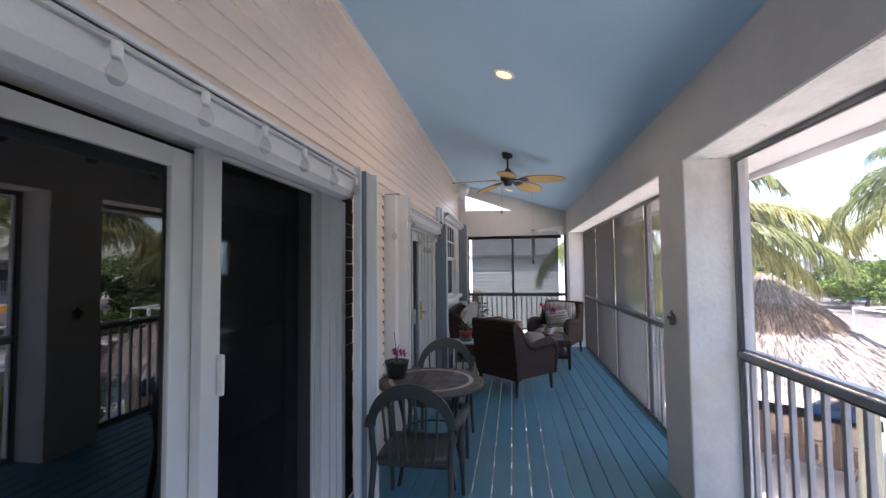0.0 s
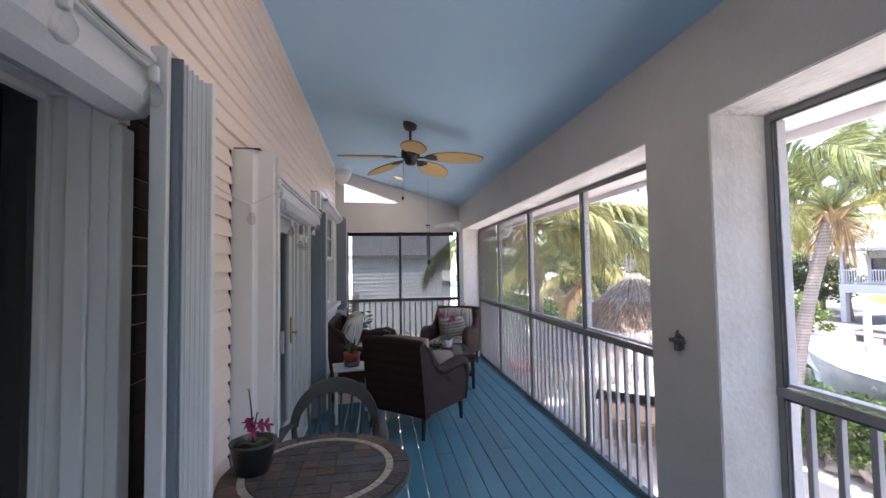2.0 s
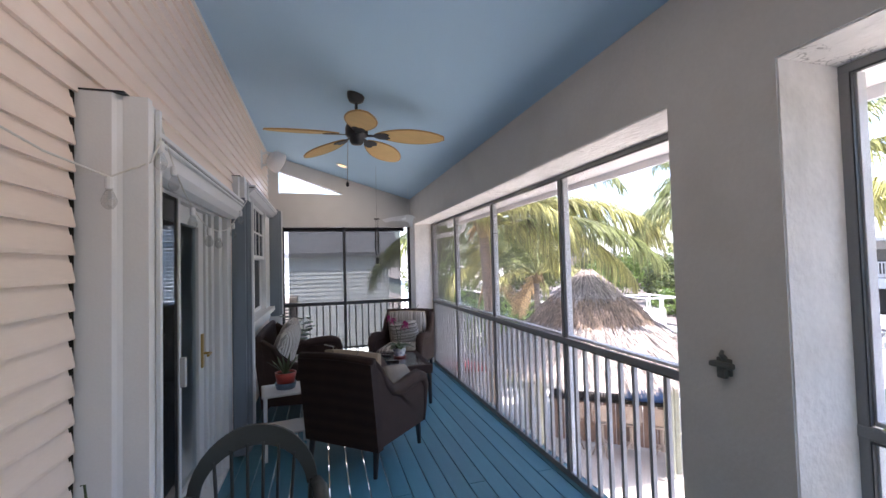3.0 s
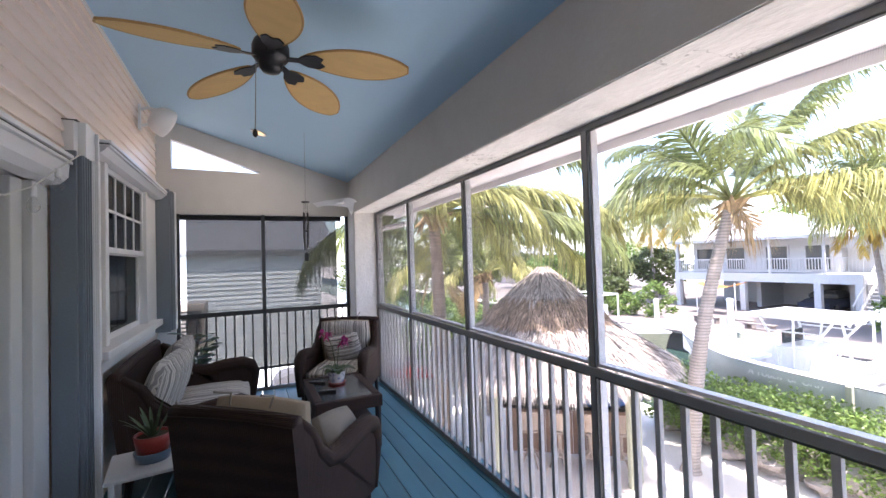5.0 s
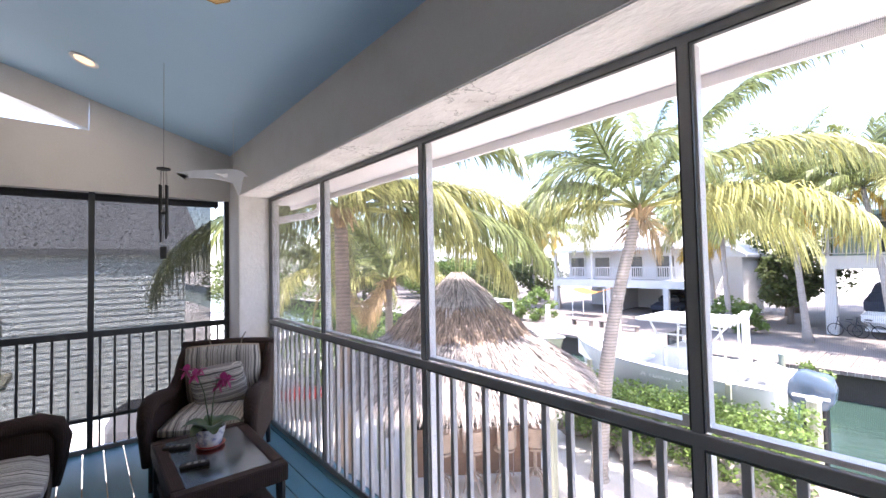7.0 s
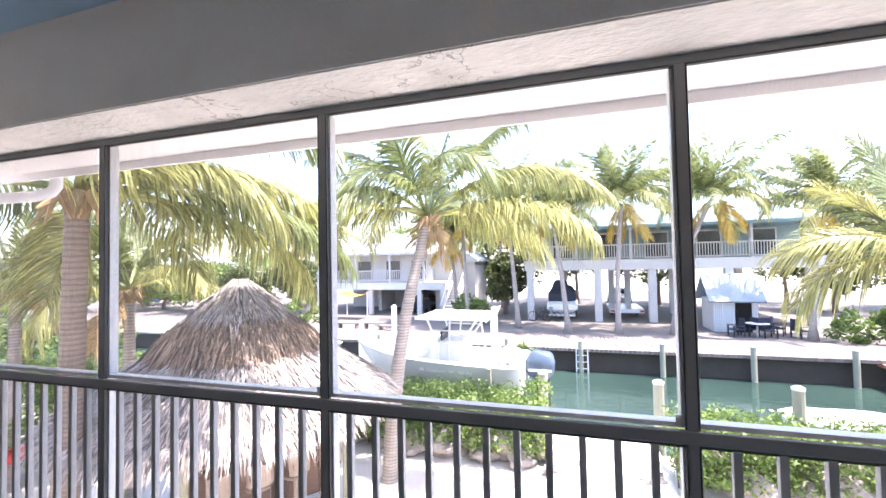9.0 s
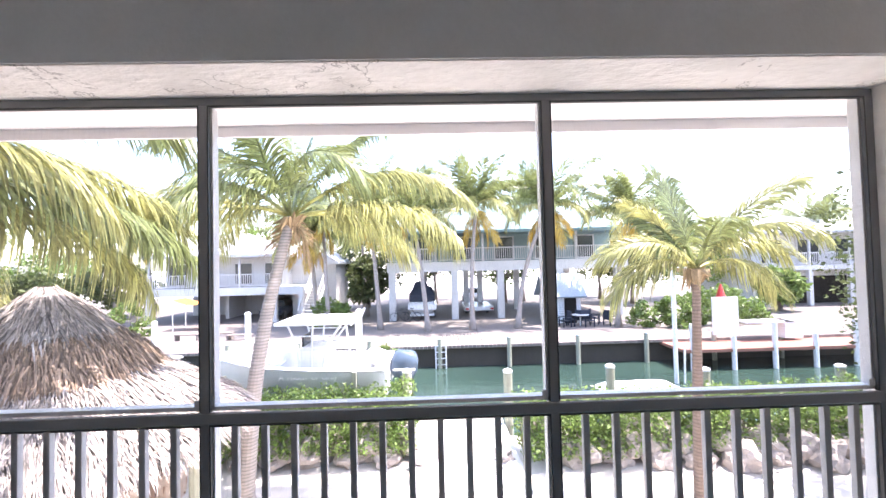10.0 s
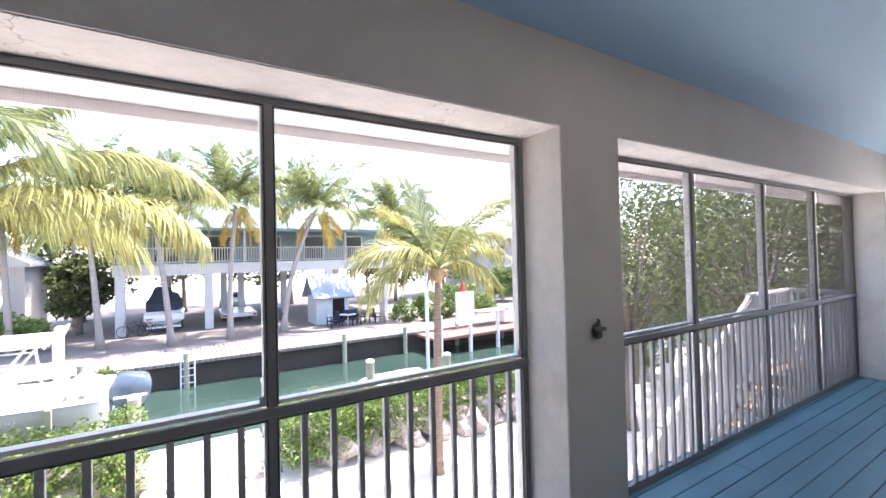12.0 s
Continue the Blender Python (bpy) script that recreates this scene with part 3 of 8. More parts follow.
def palm(base, top, r0, seed, label, fronds=18, length=2.6, near=True, bulge=0.25, yellow=0.3, dead=2, width=0.55, group="palms", avoid=None, plan=None, bark=None):
    """A coconut palm: leaning ringed trunk, coconuts bracts at the crown and arching fronds."""
    rng = random.Random(seed)
    t = thing("palm_tree", base, label, "palm tree", group)
    d = Vector(top) - Vector(base)
    n = 70 if near else 10
    bm = bmesh.new()
    pts, rad = [], []
    for k in range(n + 1):
        s = k / n
        bend = math.sin(s * math.pi) * bulge
        q = Vector((d.x * s, d.y * s, d.z * s)) + Vector((-d.y, d.x, 0)).normalized() * bend * 0.3 - Vector((d.x, d.y, 0)) * 0.18 * math.sin(s * math.pi)
        pts.append(q)
        rad.append(r0 * (1.7 if k == 0 else 1.0) * (1 - 0.42 * s) * (1.035 if k % 2 else 0.965))
    pts[0].z -= 0.15
    part("trunk", tube(bm, pts, rad, 14 if near else 7), bark or M_TRUNK, t, smooth=not near)
    crown_at = d
    if near:
        bm = bmesh.new()
        for k in range(14):
            a = k * 2.4
            e = 0.3 + 0.35 * rng.random()
            tube(bm, [crown_at + Vector((0, 0, -0.25)), crown_at + Vector((math.cos(a) * 0.16, math.sin(a) * 0.16, -0.05)), crown_at + Vector((math.cos(a) * e * 0.6, math.sin(a) * e * 0.6, 0.1 - 0.5 * rng.random()))], [0.07, 0.06, 0.01], 5)
        part("bract", bm, M_LEAFD, t, "brown fibrous leaf bases")
    allV, allF, idx = [], [], []
    for k in range(fronds):
        u = k / fronds
        az = k * 2.39996 + rng.random() * 0.5
        isdead = k >= fronds - dead
        if avoid and avoid[0] < math.degrees(az) % 360 < avoid[1]:
            az += radians(avoid[1] - avoid[0])
        lift = 1.5 - 1.75 * u ** 0.9 + 0.3 * rng.random() if not isdead else -0.7 - 0.4 * rng.random()
        droop = 0.15 + 1.5 * u ** 0.9 + 0.7 * rng.random() if not isdead else 0.7
        ln = length * (0.8 + 0.3 * rng.random()) * (0.85 if u < 0.15 else 1.0) * (0.7 if isdead else 1)
        if plan:
            pz, lift, droop, pl, pk = plan[k]
            az, ln, u, isdead = radians(pz), length * pl, max(0.05, min(0.95, 0.95 - 0.6 * lift)), pk == 2
        V, F = frond(rng, ln, lift, droop, width * (0.75 if isdead else 1), int(52 * ln) if near else 60, sag=0.26 + 0.65 * u ** 0.8, thick=1.5 if near else 3.2, gaps=0.05, bare=0.2 if near else 0.14)
        m = Matrix.Translation(crown_at) @ Matrix.Rotation(az, 4, "Z") @ Matrix.Rotation((rng.random() - 0.5) * 1.2, 4, "X")
        V = [m @ v for v in V]
        kind = plan[k][4] if plan else 2 if isdead else (1 if u > 1 - yellow else 0)
        if near:
            o = new("frond", mesh_of("frond", V, F, [(M_LEAF, M_LEAFY, M_LEAFD)[kind]]))
            o.parent = t
            if kind:
                o["label"] = ("", "yellowing frond", "dry brown hanging frond")[kind]
        else:
            i = len(allV)
            allV += V
            allF += [tuple(j + i for j in f) for f in F]
            idx += [kind] * len(F)
    if not near:
        o = new("crown", mesh_of("crown", allV, allF, [M_LEAF, M_LEAFY, M_LEAFO], idx))
        o.parent = t
    return t


def leaves(rng, centres, count, size, stretch=(1, 1, 1)):
    """Many small folded leaves strewn through clumps: (centre, radius) pairs."""
    V, F = [], []
    for c, r in centres:
        for _ in range(count):
            v = Vector((rng.gauss(0, 1), rng.gauss(0, 1), rng.gauss(0, 1))).normalized() * r * (0.55 + 0.5 * rng.random())
            p = Vector(c) + Vector((v.x * stretch[0], v.y * stretch[1], v.z * stretch[2]))
            a = Vector((rng.gauss(0, 1), rng.gauss(0, 1), rng.gauss(0, 0.6))).normalized()
            b = a.cross(Vector((rng.gauss(0, 1), rng.gauss(0, 1), rng.gauss(0, 1)))).normalized()
            s = size * (0.6 + 0.8 * rng.random())
            i = len(V)
            V += [p, p + a * s * 0.5 + b * s * 0.28, p + a * s, p + a * s * 0.5 - b * s * 0.28]
            F += [(i, i + 1, i + 2, i + 3)]
    return V, F


PLAN_A = ((100, 0.7, 2.1, 1.0, 1), (84, 1.0, 1.3, 1.0, 0), (112, 0.35, 1.7, 1.0, 1), (150, 0.55, 1.8, 0.85, 0), (62, 1.35, 0.6, 0.85, 0), (-70, 1.4, 0.5, 0.9, 0), (-80, 1.0, 0.95, 1.15, 0), (-122, 1.15, 2.5, 0.9, 0), (-92, 0.62, 1.45, 1.15, 1),
          (-100, 0.2, 1.0, 1.05, 1), (-50, 0.2, 1.3, 0.9, 1), (20, 0.8, 1.5, 1.0, 0), (-15, 0.5, 1.8, 1.0, 0), (55, 0.4, 1.6, 0.95, 1), (-150, 1.35, 1.2, 0.8, 0), (140, 1.0, 1.9, 0.7, 0),
          (118, 1.3, 0.8, 0.85, 0), (-35, 1.1, 0.9, 0.9, 0), (-72, -0.9, 0.5, 0.17, 2), (-110, -1.0, 0.4, 0.19, 2), (10, -0.9, 0.5, 0.2, 2))
PLAN_F = ((-52, 0.95, 1.9, 0.95, 0), (-17, 0.0, 0.95, 1.05, 1), (-5, 0.55, 1.7, 1.0, 0), (-75, 1.2, 1.5, 0.5, 0), (-100, 0.7, 1.6, 0.38, 1), (-58, 0.5, 1.6, 0.65, 1), (-35, 1.25, 1.2, 0.85, 0), (10, 1.1, 1.3, 1.0, 0), (40, 0.7, 1.7, 1.0, 0), (150, 0.8, 1.6, 0.9, 0),
          (60, 1.4, 0.5, 0.85, 0), (25, 0.2, 1.5, 0.9, 1), (95, 0.3, 1.7, 0.9, 0), (50, -0.5, 0.6, 0.6, 1), (158, 0.1, 1.3, 0.85, 0), (-12, 0.4, 1.35, 1.25, 1), (-24, 0.15, 1.0, 1.12, 0))
PLAN_C = ((80, 1.25, 0.7, 0.9, 1), (-60, 1.4, 0.4, 1.0, 0), (-100, 1.2, 0.8, 1.0, 1), (95, 0.75, 1.7, 1.05, 1), (-85, 0.7, 1.6, 1.05, 1), (-75, 0.3, 1.6, 1.0, 1), (100, 0.35, 1.8, 0.95, 1), (0, 1.1, 0.9, 0.95, 0),
          (-30, 0.7, 1.6, 0.95, 1), (160, 1.0, 1.5, 0.9, 0), (-140, 0.9, 1.6, 0.95, 1), (30, 1.45, 0.3, 0.95, 0))
palm((7.62, 8.78, GZ), (8.06, 8.02, 2.55), 0.165, 3, "tall coconut palm with a leaning ringed trunk by the canal hedge", 21, 3.3, True, 0.3, 0.4, 1, 0.92, plan=PLAN_A)
palm((6.9, 0.78, GZ), (6.85, 0.72, 1.38), 0.105, 8, "young coconut palm with bright yellow-green fronds on the sand", 12, 2.0, True, 0.05, 0.45, 1, 0.66, plan=PLAN_C, bark=M_TRUNKB)
palm((3.35, 11.2, GZ), (2.75, 9.9, 2.4), 0.165, 5, "coconut palm with a pale trunk beside the thatched hut", 17, 3.2, True, 0.2, 0.3, 1, 0.85, plan=PLAN_F, bark=M_TRUNKF)
palm((5.75, 13.4, GZ), (5.75, 13.3, 1.2), 0.14, 11, "coconut palm with yellow fronds behind the thatched hut", 13, 2.1, True, 0.1, 0.5, 2, 0.7)
palm((5.3, 15.9, GZ), (5.2, 15.6, 1.3), 0.15, 14, "low coconut palm among shrubs behind the hut", 16, 2.5, True, 0.1, 0.3, 2, 0.7)
FAR = "palms across the canal"
for k, (bx, by, tx, ty, tz, ln) in enumerate(((25.9, 2.85, 26.3, 2.4, 5.0, 3.3), (25.8, 5.6, 27.2, 6.5, 4.7, 3.3), (27.2, 8.7, 27.8, 9.4, 5.0, 3.3), (26.1, 0.0, 27.0, -2.4, 5.0, 3.5), (25.5, -6.1, 27.0, -7.7, 4.5, 3.3),
                                              (30.0, 13.5, 30.0, 14.0, 3.4, 2.8), (38.0, -29.5, 38.0, -30.0, 4.0, 3.6), (33.0, 27.0, 33.0, 27.5, 4.4, 3.2), (36.0, 32.0, 36.0, 32.4, 4.8, 3.4),
                                              (38.5, 11.5, 38.5, 11.7, 6.4, 3.6), (43.0, -4.0, 43.0, -4.2, 7.2, 3.6), (43.0, 5.0, 43.0, 5.2, 7.0, 3.6), (28.0, 12.2, 28.4, 12.6, 4.4, 3.2))):
    palm((bx, by, GZ), (tx, ty, tz), 0.17, 40 + k, "tall coconut palm on the far canal bank", 32, ln * 1.2, False, 0.3, 0.3, 4, 1.0, FAR)

# ---- thatched hut ----
TK = Vector((5.55, 10.5, 0))
hut = thing("thatched_hut", (TK.x, TK.y, GZ), "round thatched hut with bleached palm leaf roof and wooden bar", "hut")
APEX, EAVE, RAD = 3.98, 2.14, 2.34
bm = bmesh.new()
lathe(bm, [(RAD - 0.1, EAVE + 0.04), (RAD * 0.62, EAVE + 0.66), (0.92, 3.08), (0.9, 3.16), (0.55, 3.66), (0.22, APEX - 0.06), (0.05, APEX)], 28)
part("roof_core", bm, M_THATCHD, hut)


def thatch(r0, z0, r1, z1, rows, per, ln, seed, steep=0.0, wild=0.24, bulge=0.0):
    """Blades laid in rings down a cone, each hanging a little its own way."""
    r = random.Random(seed)
    V, F = [], []
    for i in range(rows):
        s = i / (rows - 1)
        rad, z = r0 + (r1 - r0) * s + bulge * math.sin(math.pi * s), z0 + (z1 - z0) * s
        for k in range(int(per * (0.3 + 0.7 * rad / max(r0, r1)))):
            a = r.random() * 2 * math.pi
            rr = rad * (0.96 + 0.08 * r.random())
            zz = z + 0.07 * r.random()
            p = Vector((rr * math.cos(a), rr * math.sin(a), zz))
            out = Vector((math.cos(a), math.sin(a), 0))
            tw = Vector((-math.sin(a), math.cos(a), 0))
            dn = (out * (r1 - r0) + Vector((0, 0, z1 - z0))).normalized()
            dn = (dn + tw * r.gauss(0, wild) + Vector((0, 0, -steep + r.gauss(-0.05, 0.10))) + out * r.gauss(0.06, 0.10)).normalized()
            L = ln * (0.5 + 0.9 * r.random())
            w = 0.005 + 0.008 * r.random()
            side = (tw + Vector((0, 0, r.gauss(0, 0.4)))).normalized() * w
            j = len(V)
            V += [p - side, p + side, p + dn * L * 0.6 + side * 0.8 + Vector((0, 0, 0.012)), p + dn * L * 0.6 - side * 0.8 + Vector((0, 0, 0.012)), p + dn * L - Vector((0, 0, 0.04))]
            F += [(j, j + 1, j + 2, j + 3), (j + 3, j + 2, j + 4)]
    return V, F


for name, args, m in (
        ("thatch", (0.85, 3.14, RAD - 0.06, EAVE + 0.10, 26, 1500, 0.36, 1, 0.03, 0.22, 0.05), M_THATCH),
        ("eave_thatch", (RAD - 0.22, EAVE + 0.2, RAD + 0.03, EAVE + 0.06, 5, 1300, 0.24, 5, 0.45, 0.2, 0.0), M_THATCH),
        ("ridge_cap", (0.12, APEX + 0.05, 0.98, 3.05, 20, 1100, 0.42, 2, 0.0, 0.2, 0.10), M_THATCH),
        ("thatch_skirt", (0.80, 3.42, 1.22, 3.02, 9, 1500, 0.50, 4, 0.5, 0.24, 0.05), M_THATCHD)):
    V, F = thatch(*args)
    o = new(name, mesh_of(name, V, F, [m]))
    o.parent = hut
    o["kind"] = "stuff"
M_WOOD = mat("brown bar wood", (0.25, 0.155, 0.11), 0.6, vary=0.25, scale=3, fine=40, bump=0.2, stretch=(1, 1, 6), rand=0.25)
M_POST = mat("weathered greenish post", (0.34, 0.34, 0.26), 0.9, vary=0.2, fine=30, bump=0.5, stretch=(2, 2, 0.4))
for a in (-60, 20, 120, 200, 290):
    x, y = 1.75 * math.cos(radians(a)), 1.75 * math.sin(radians(a))
    part("post", T([(x, y, -0.1), (x, y, EAVE + 0.4)], 0.09, 10), M_POST, hut)

# near bank: rocks, hedge
rng = random.Random(5)
for k in range(58):
    y = -4.2 + k * 0.27
    if 2.9 < y < 5.4 and k % 6:
        continue
    if y > 10.6:
        break
    row = k % 3
    x = 8.15 + 0.075 * (y + 2.6) + 0.25 * row + rng.random() * 0.15
    s = 0.20 + 0.16 * rng.random()
    bm = bmesh.new()
    bmesh.ops.create_icosphere(bm, subdivisions=3, radius=1)
    off = Vector((k * 3.1, k * 1.7, 0))
    for v in bm.verts:
        nz = noise.noise(v.co * 1.3 + off) * 0.55 + noise.noise(v.co * 3.5 + off) * 0.22
        v.co *= (1 + nz)
        v.co.x *= s * 1.1
        v.co.y *= s * 1.35
        v.co.z *= s * 0.95
    o = link("rock", bm, M_ROCK)
    o.matrix_basis = pose(x, y, GZ + s * 0.55 + 0.16 * row, 0, 0, rng.random() * 360)
    tagged(o, "rough pinkish coral boulder edging the sand", "rock", "rocks along the hedge")


def hedge(name, y0, y1, x, h, seed, label, step=0.34):
    r = random.Random(seed)
    t = thing(name, (x, (y0 + y1) / 2, GZ), label, "hedge", "canal hedge")
    centres, y = [], y0
    while y < y1:
        for dx in (-0.3, 0.12, 0.5):
            centres.append(((dx + r.gauss(0, 0.06), y - (y0 + y1) / 2, h * (0.62 + 0.2 * r.random()) + r.gauss(0, 0.06)), 0.27 + 0.1 * r.random()))
            centres.append(((dx, y - (y0 + y1) / 2, h * 0.32), 0.3))
        y += step
    V, F = leaves(r, centres, 230, 0.085)
    o = new("foliage", mesh_of("foliage", V, F, [M_BUSH]))
    o.parent = t
    bm = bmesh.new()
    yy = y0
    while yy < y1:
        tube(bm, [(0, yy - (y0 + y1) / 2, -0.05), (r.gauss(0, 0.1), yy - (y0 + y1) / 2 + r.gauss(0, 0.1), h * 0.6)], [0.02, 0.008], 5)
        yy += 0.4
    part("stems", bm, M_BARK, t)
    return t


hedge("hedge", -9.0, 3.45, 8.75, 1.46, 2, "bright green hedge along the canal edge")
hedge("hedge", 6.0, 10.6, 9.1, 1.62, 3, "bright green hedge beside the boat lift")

# ---- far bank ----
seawall = tagged(link("seawall", B((XF - 0.25, -80, -5), (XF - 0.01, 80, GZ + 0.03)), M_SEAWALL), "dark wet seawall across the canal", "seawall", kind="structure")
part("cap", B((XF - 0.45, -80, GZ + 0.03), (XF + 0.35, 80, GZ + 0.17), 0.02), M_CONC, seawall, "pale concrete cap")
tagged(link("near_seawall", B((XN - 0.1, -80, -5), (XN + 0.12, 80, GZ + 0.02)), M_CONC), "pale concrete seawall on the near bank", "seawall", kind="structure")
M_GRAVEL = mat("grey pink gravel", (0.185, 0.162, 0.15), 0.95, vary=0.15, scale=0.8, fine=12, bump=0.5, dirt=(0.20, 0.175, 0.155), dirt_amt=0.6)
tagged(link("pavement", B((XF + 0.4, -90, GZ - 0.1), (60, 90, GZ + 0.012)), M_GRAVEL), "grey gravel yard across the canal", "ground", kind="structure")
M_HWALL = mat("white house stucco", (0.60, 0.59, 0.585), 0.8, vary=0.05)
M_ROOFB = mat("blue-grey metal roof", (0.21, 0.33, 0.37), 0.45, metal=0.1, vary=0.05)
M_ROOFW = mat("white metal roof", (0.52, 0.53, 0.55), 0.45, vary=0.04)
M_WIN = mat("dark window glass", (0.03, 0.04, 0.045), 0.12, vary=0.05, bump=0)


def hip_roof(lo, hi, z, h, over, ridge_along_y=True):
    bm = bmesh.new()
    x0, y0, x1, y1 = lo[0] - over, lo[1] - over, hi[0] + over, hi[1] + over
    xm, ym, w = (x0 + x1) / 2, (y0 + y1) / 2, (x1 - x0) / 2
    c = [bm.verts.new(p) for p in ((x0, y0, z), (x1, y0, z), (x1, y1, z), (x0, y1, z))]
    c2 = [bm.verts.new(p) for p in ((x0, y0, z + 0.2), (x1, y0, z + 0.2), (x1, y1, z + 0.2), (x0, y1, z + 0.2))]
    if ridge_along_y:
        r = [bm.verts.new((xm, y0 + w, z + h)), bm.verts.new((xm, y1 - w, z + h))]
        bm.faces.new((c2[0], c2[1], r[0]))
        bm.faces.new((c2[1], c2[2], r[1], r[0]))
        bm.faces.new((c2[2], c2[3], r[1]))
        bm.faces.new((c2[3], c2[0], r[0], r[1]))
    else:
        r = [bm.verts.new((x0, ym, z + h)), bm.verts.new((x1, ym, z + h))]
        bm.faces.new((c2[0], c2[1], r[1], r[0]))
        bm.faces.new((c2[2], c2[3], r[0], r[1]))
        bm.faces.new((c2[1], c2[2], r[1]))
        bm.faces.new((c2[3], c2[0], r[0]))
    bm.faces.new(c[::-1])
    for k in range(4):
        bm.faces.new((c[k], c[(k + 1) % 4], c2[(k + 1) % 4], c2[k]))
    bmesh.ops.recalc_face_normals(bm, faces=bm.faces)
    return bm


def balcony(t, x, y0, y1, z, name="balcony_rail"):
    r = part(name, B((x - 0.03, y0, z + 0.95), (x + 0.03, y1, z + 1.02)), M_HWALL, t)
    part("low_rail", B((x - 0.02, y0, z + 0.1), (x + 0.02, y1, z + 0.15)), M_HWALL, r)
    n = int((y1 - y0) / 0.16)
    me = None
    for k in range(n + 1):
        if me is None:
            b = part("baluster", B((x - 0.02, -0.02, z + 0.15), (x + 0.02, 0.02, z + 0.95)), M_HWALL, r)
            me = b.data
        else:
            b = new("baluster", me)
            b.parent = r
        b.location.y = y0 + (y1 - y0) * k / n
    return r


# house raised on white columns, blue roof
h2 = thing("house", (31.0, 0.0, GZ), "white raised canal house with blue-grey roof and long balcony", "house", "houses across the canal")
# shade on the recessed walls is put into this darker green
M_PALEG = mat("green wall darkened as shaded", (0.24, 0.33, 0.33), 0.8)
part("floor_slab", B((-0.3, -9.3, 3.55), (10, 8.6, 4.26)), M_HWALL, h2)
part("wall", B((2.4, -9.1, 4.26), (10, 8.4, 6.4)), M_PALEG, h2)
part("roof", hip_roof((-0.2, -9.2), (10, 8.5), 6.35, 2.9, 0.5), M_ROOFB, h2)
balcony(h2, -0.2, -9.2, 8.5, 4.26)
for y in (-8.6, -4.2, 0.23, 3.65, 8.25):
    part("column", B((-0.25, y - 0.24, 0), (0.25, y + 0.24, 3.55), 0.02), M_HWALL, h2)
for y in (-6.4, -2.0, 1.2, 2.4, 6.0):
    part("column", B((5.0, y - 0.22, 0), (5.44, y + 0.22, 3.55), 0.02), M_HWALL, h2)
for y in (-9.0, -5.5, -2.0, 1.5, 5.0, 8.3):
    part("post", B((-0.22, y - 0.07, 4.26), (-0.08, y + 0.07, 6.35)), M_HWALL, h2)
for y in (-7, -3.8, -0.5, 2.8, 6):
    w = part("window", B((2.32, y - 0.8, 4.3), (2.42, y + 0.8, 6.2)), M_HWALL, h2)
    part("pane", B((2.30, y - 0.7, 4.4), (2.33, y + 0.7, 6.1)), M_WIN, w)

# house with upper porch and garage
h1 = thing("house", (32.0, 19.5, GZ), "white two-storey house with upper porch over an open garage", "house", "houses across the canal")
part("garage_back", B((6.0, -3.2, 0), (9.5, 7.2, 2.1)), M_HWALL, h1)
part("garage_wall", B((3.0, -1.0, 0), (6.0, -0.7, 2.1)), M_HWALL, h1)
part("garage_wall", B((3.0, 2.6, 0), (6.0, 2.9, 2.1)), M_HWALL, h1)
part("floor_slab", B((0, -4.4, 2.1), (9.5, 7.4, 2.7)), M_HWALL, h1)
part("wall", B((2.2, -2.6, 2.7), (9.5, 7.2, 5.0)), M_HWALL, h1)
part("roof", hip_roof((0, -2.7), (9.0, 7.4), 5.0, 2.15, 0.35), M_ROOFW, h1)
balcony(h1, 0.08, -4.4, 7.4, 2.7)
for y in (-4.2, -2.2, 2.2, 7.2):
    part("column", B((0, y - 0.18, 0), (0.36, y + 0.18, 2.1), 0.02), M_HWALL, h1)
for y in (-2.6, 0.4, 3.6, 7.2):
    part("post", B((0.02, y - 0.07, 2.7), (0.16, y + 0.07, 5.0)), M_HWALL, h1)
for y in (-1.4, 1.0, 3.8, 6.2):
    w = part("window", B((2.12, y - 0.75, 2.8), (2.22, y + 0.75, 4.6)), M_HWALL, h1)
    part("pane", B((2.10, y - 0.65, 2.9), (2.13, y + 0.65, 4.5)), M_WIN, w)
part("wing_wall", B((3.0, -6.2, 0), (8.0, -2.6, 4.3)), M_HWALL, h1)
part("wing_roof", hip_roof((2.6, -6.3), (8.2, -2.7), 4.3, 1.4, 0.3, False), M_ROOFW, h1)

# white house farther along the far bank
h3 = thing("house", (33.0, -26.5, GZ), "white two-storey house with shaded porches along the far bank", "house", "houses across the canal")
part("ground_wall", B((2.0, -5.5, 0), (10, 4.5, 2.9)), M_HWALL, h3)
# no real opening: a dark panel on the wall gives the porch shade
part("porch_shade_panel", B((1.90, -3.8, 0), (1.99, 2.6, 2.3)), M_DARK, h3, "dark panel standing for the shade of an open porch")
part("floor_slab", B((0, -5.8, 2.9), (10, 4.8, 3.3)), M_HWALL, h3)
part("wall", B((2.0, -5.5, 3.3), (10, 4.5, 5.9)), M_HWALL, h3)
part("roof", hip_roof((0, -5.8), (10, 4.8), 5.9, 1.9, 0.5), M_ROOFW, h3)
balcony(h3, 0.08, -5.8, 4.8, 3.3)
for y in (-5.6, -2.2, 1.2, 4.6):
    part("column", B((0, y - 0.16, 0), (0.32, y + 0.16, 2.9), 0.02), M_HWALL, h3)
    part("post", B((0.02, y - 0.07, 3.3), (0.16, y + 0.07, 5.9)), M_HWALL, h3)
for y in (-3.6, -0.4, 2.8):
    w = part("window", B((1.92, y - 1.0, 3.4), (2.02, y + 1.0, 5.5)), M_HWALL, h3)
    part("pane", B((1.90, y - 0.9, 3.5), (1.93, y + 0.9, 5.4)), M_WIN, w)

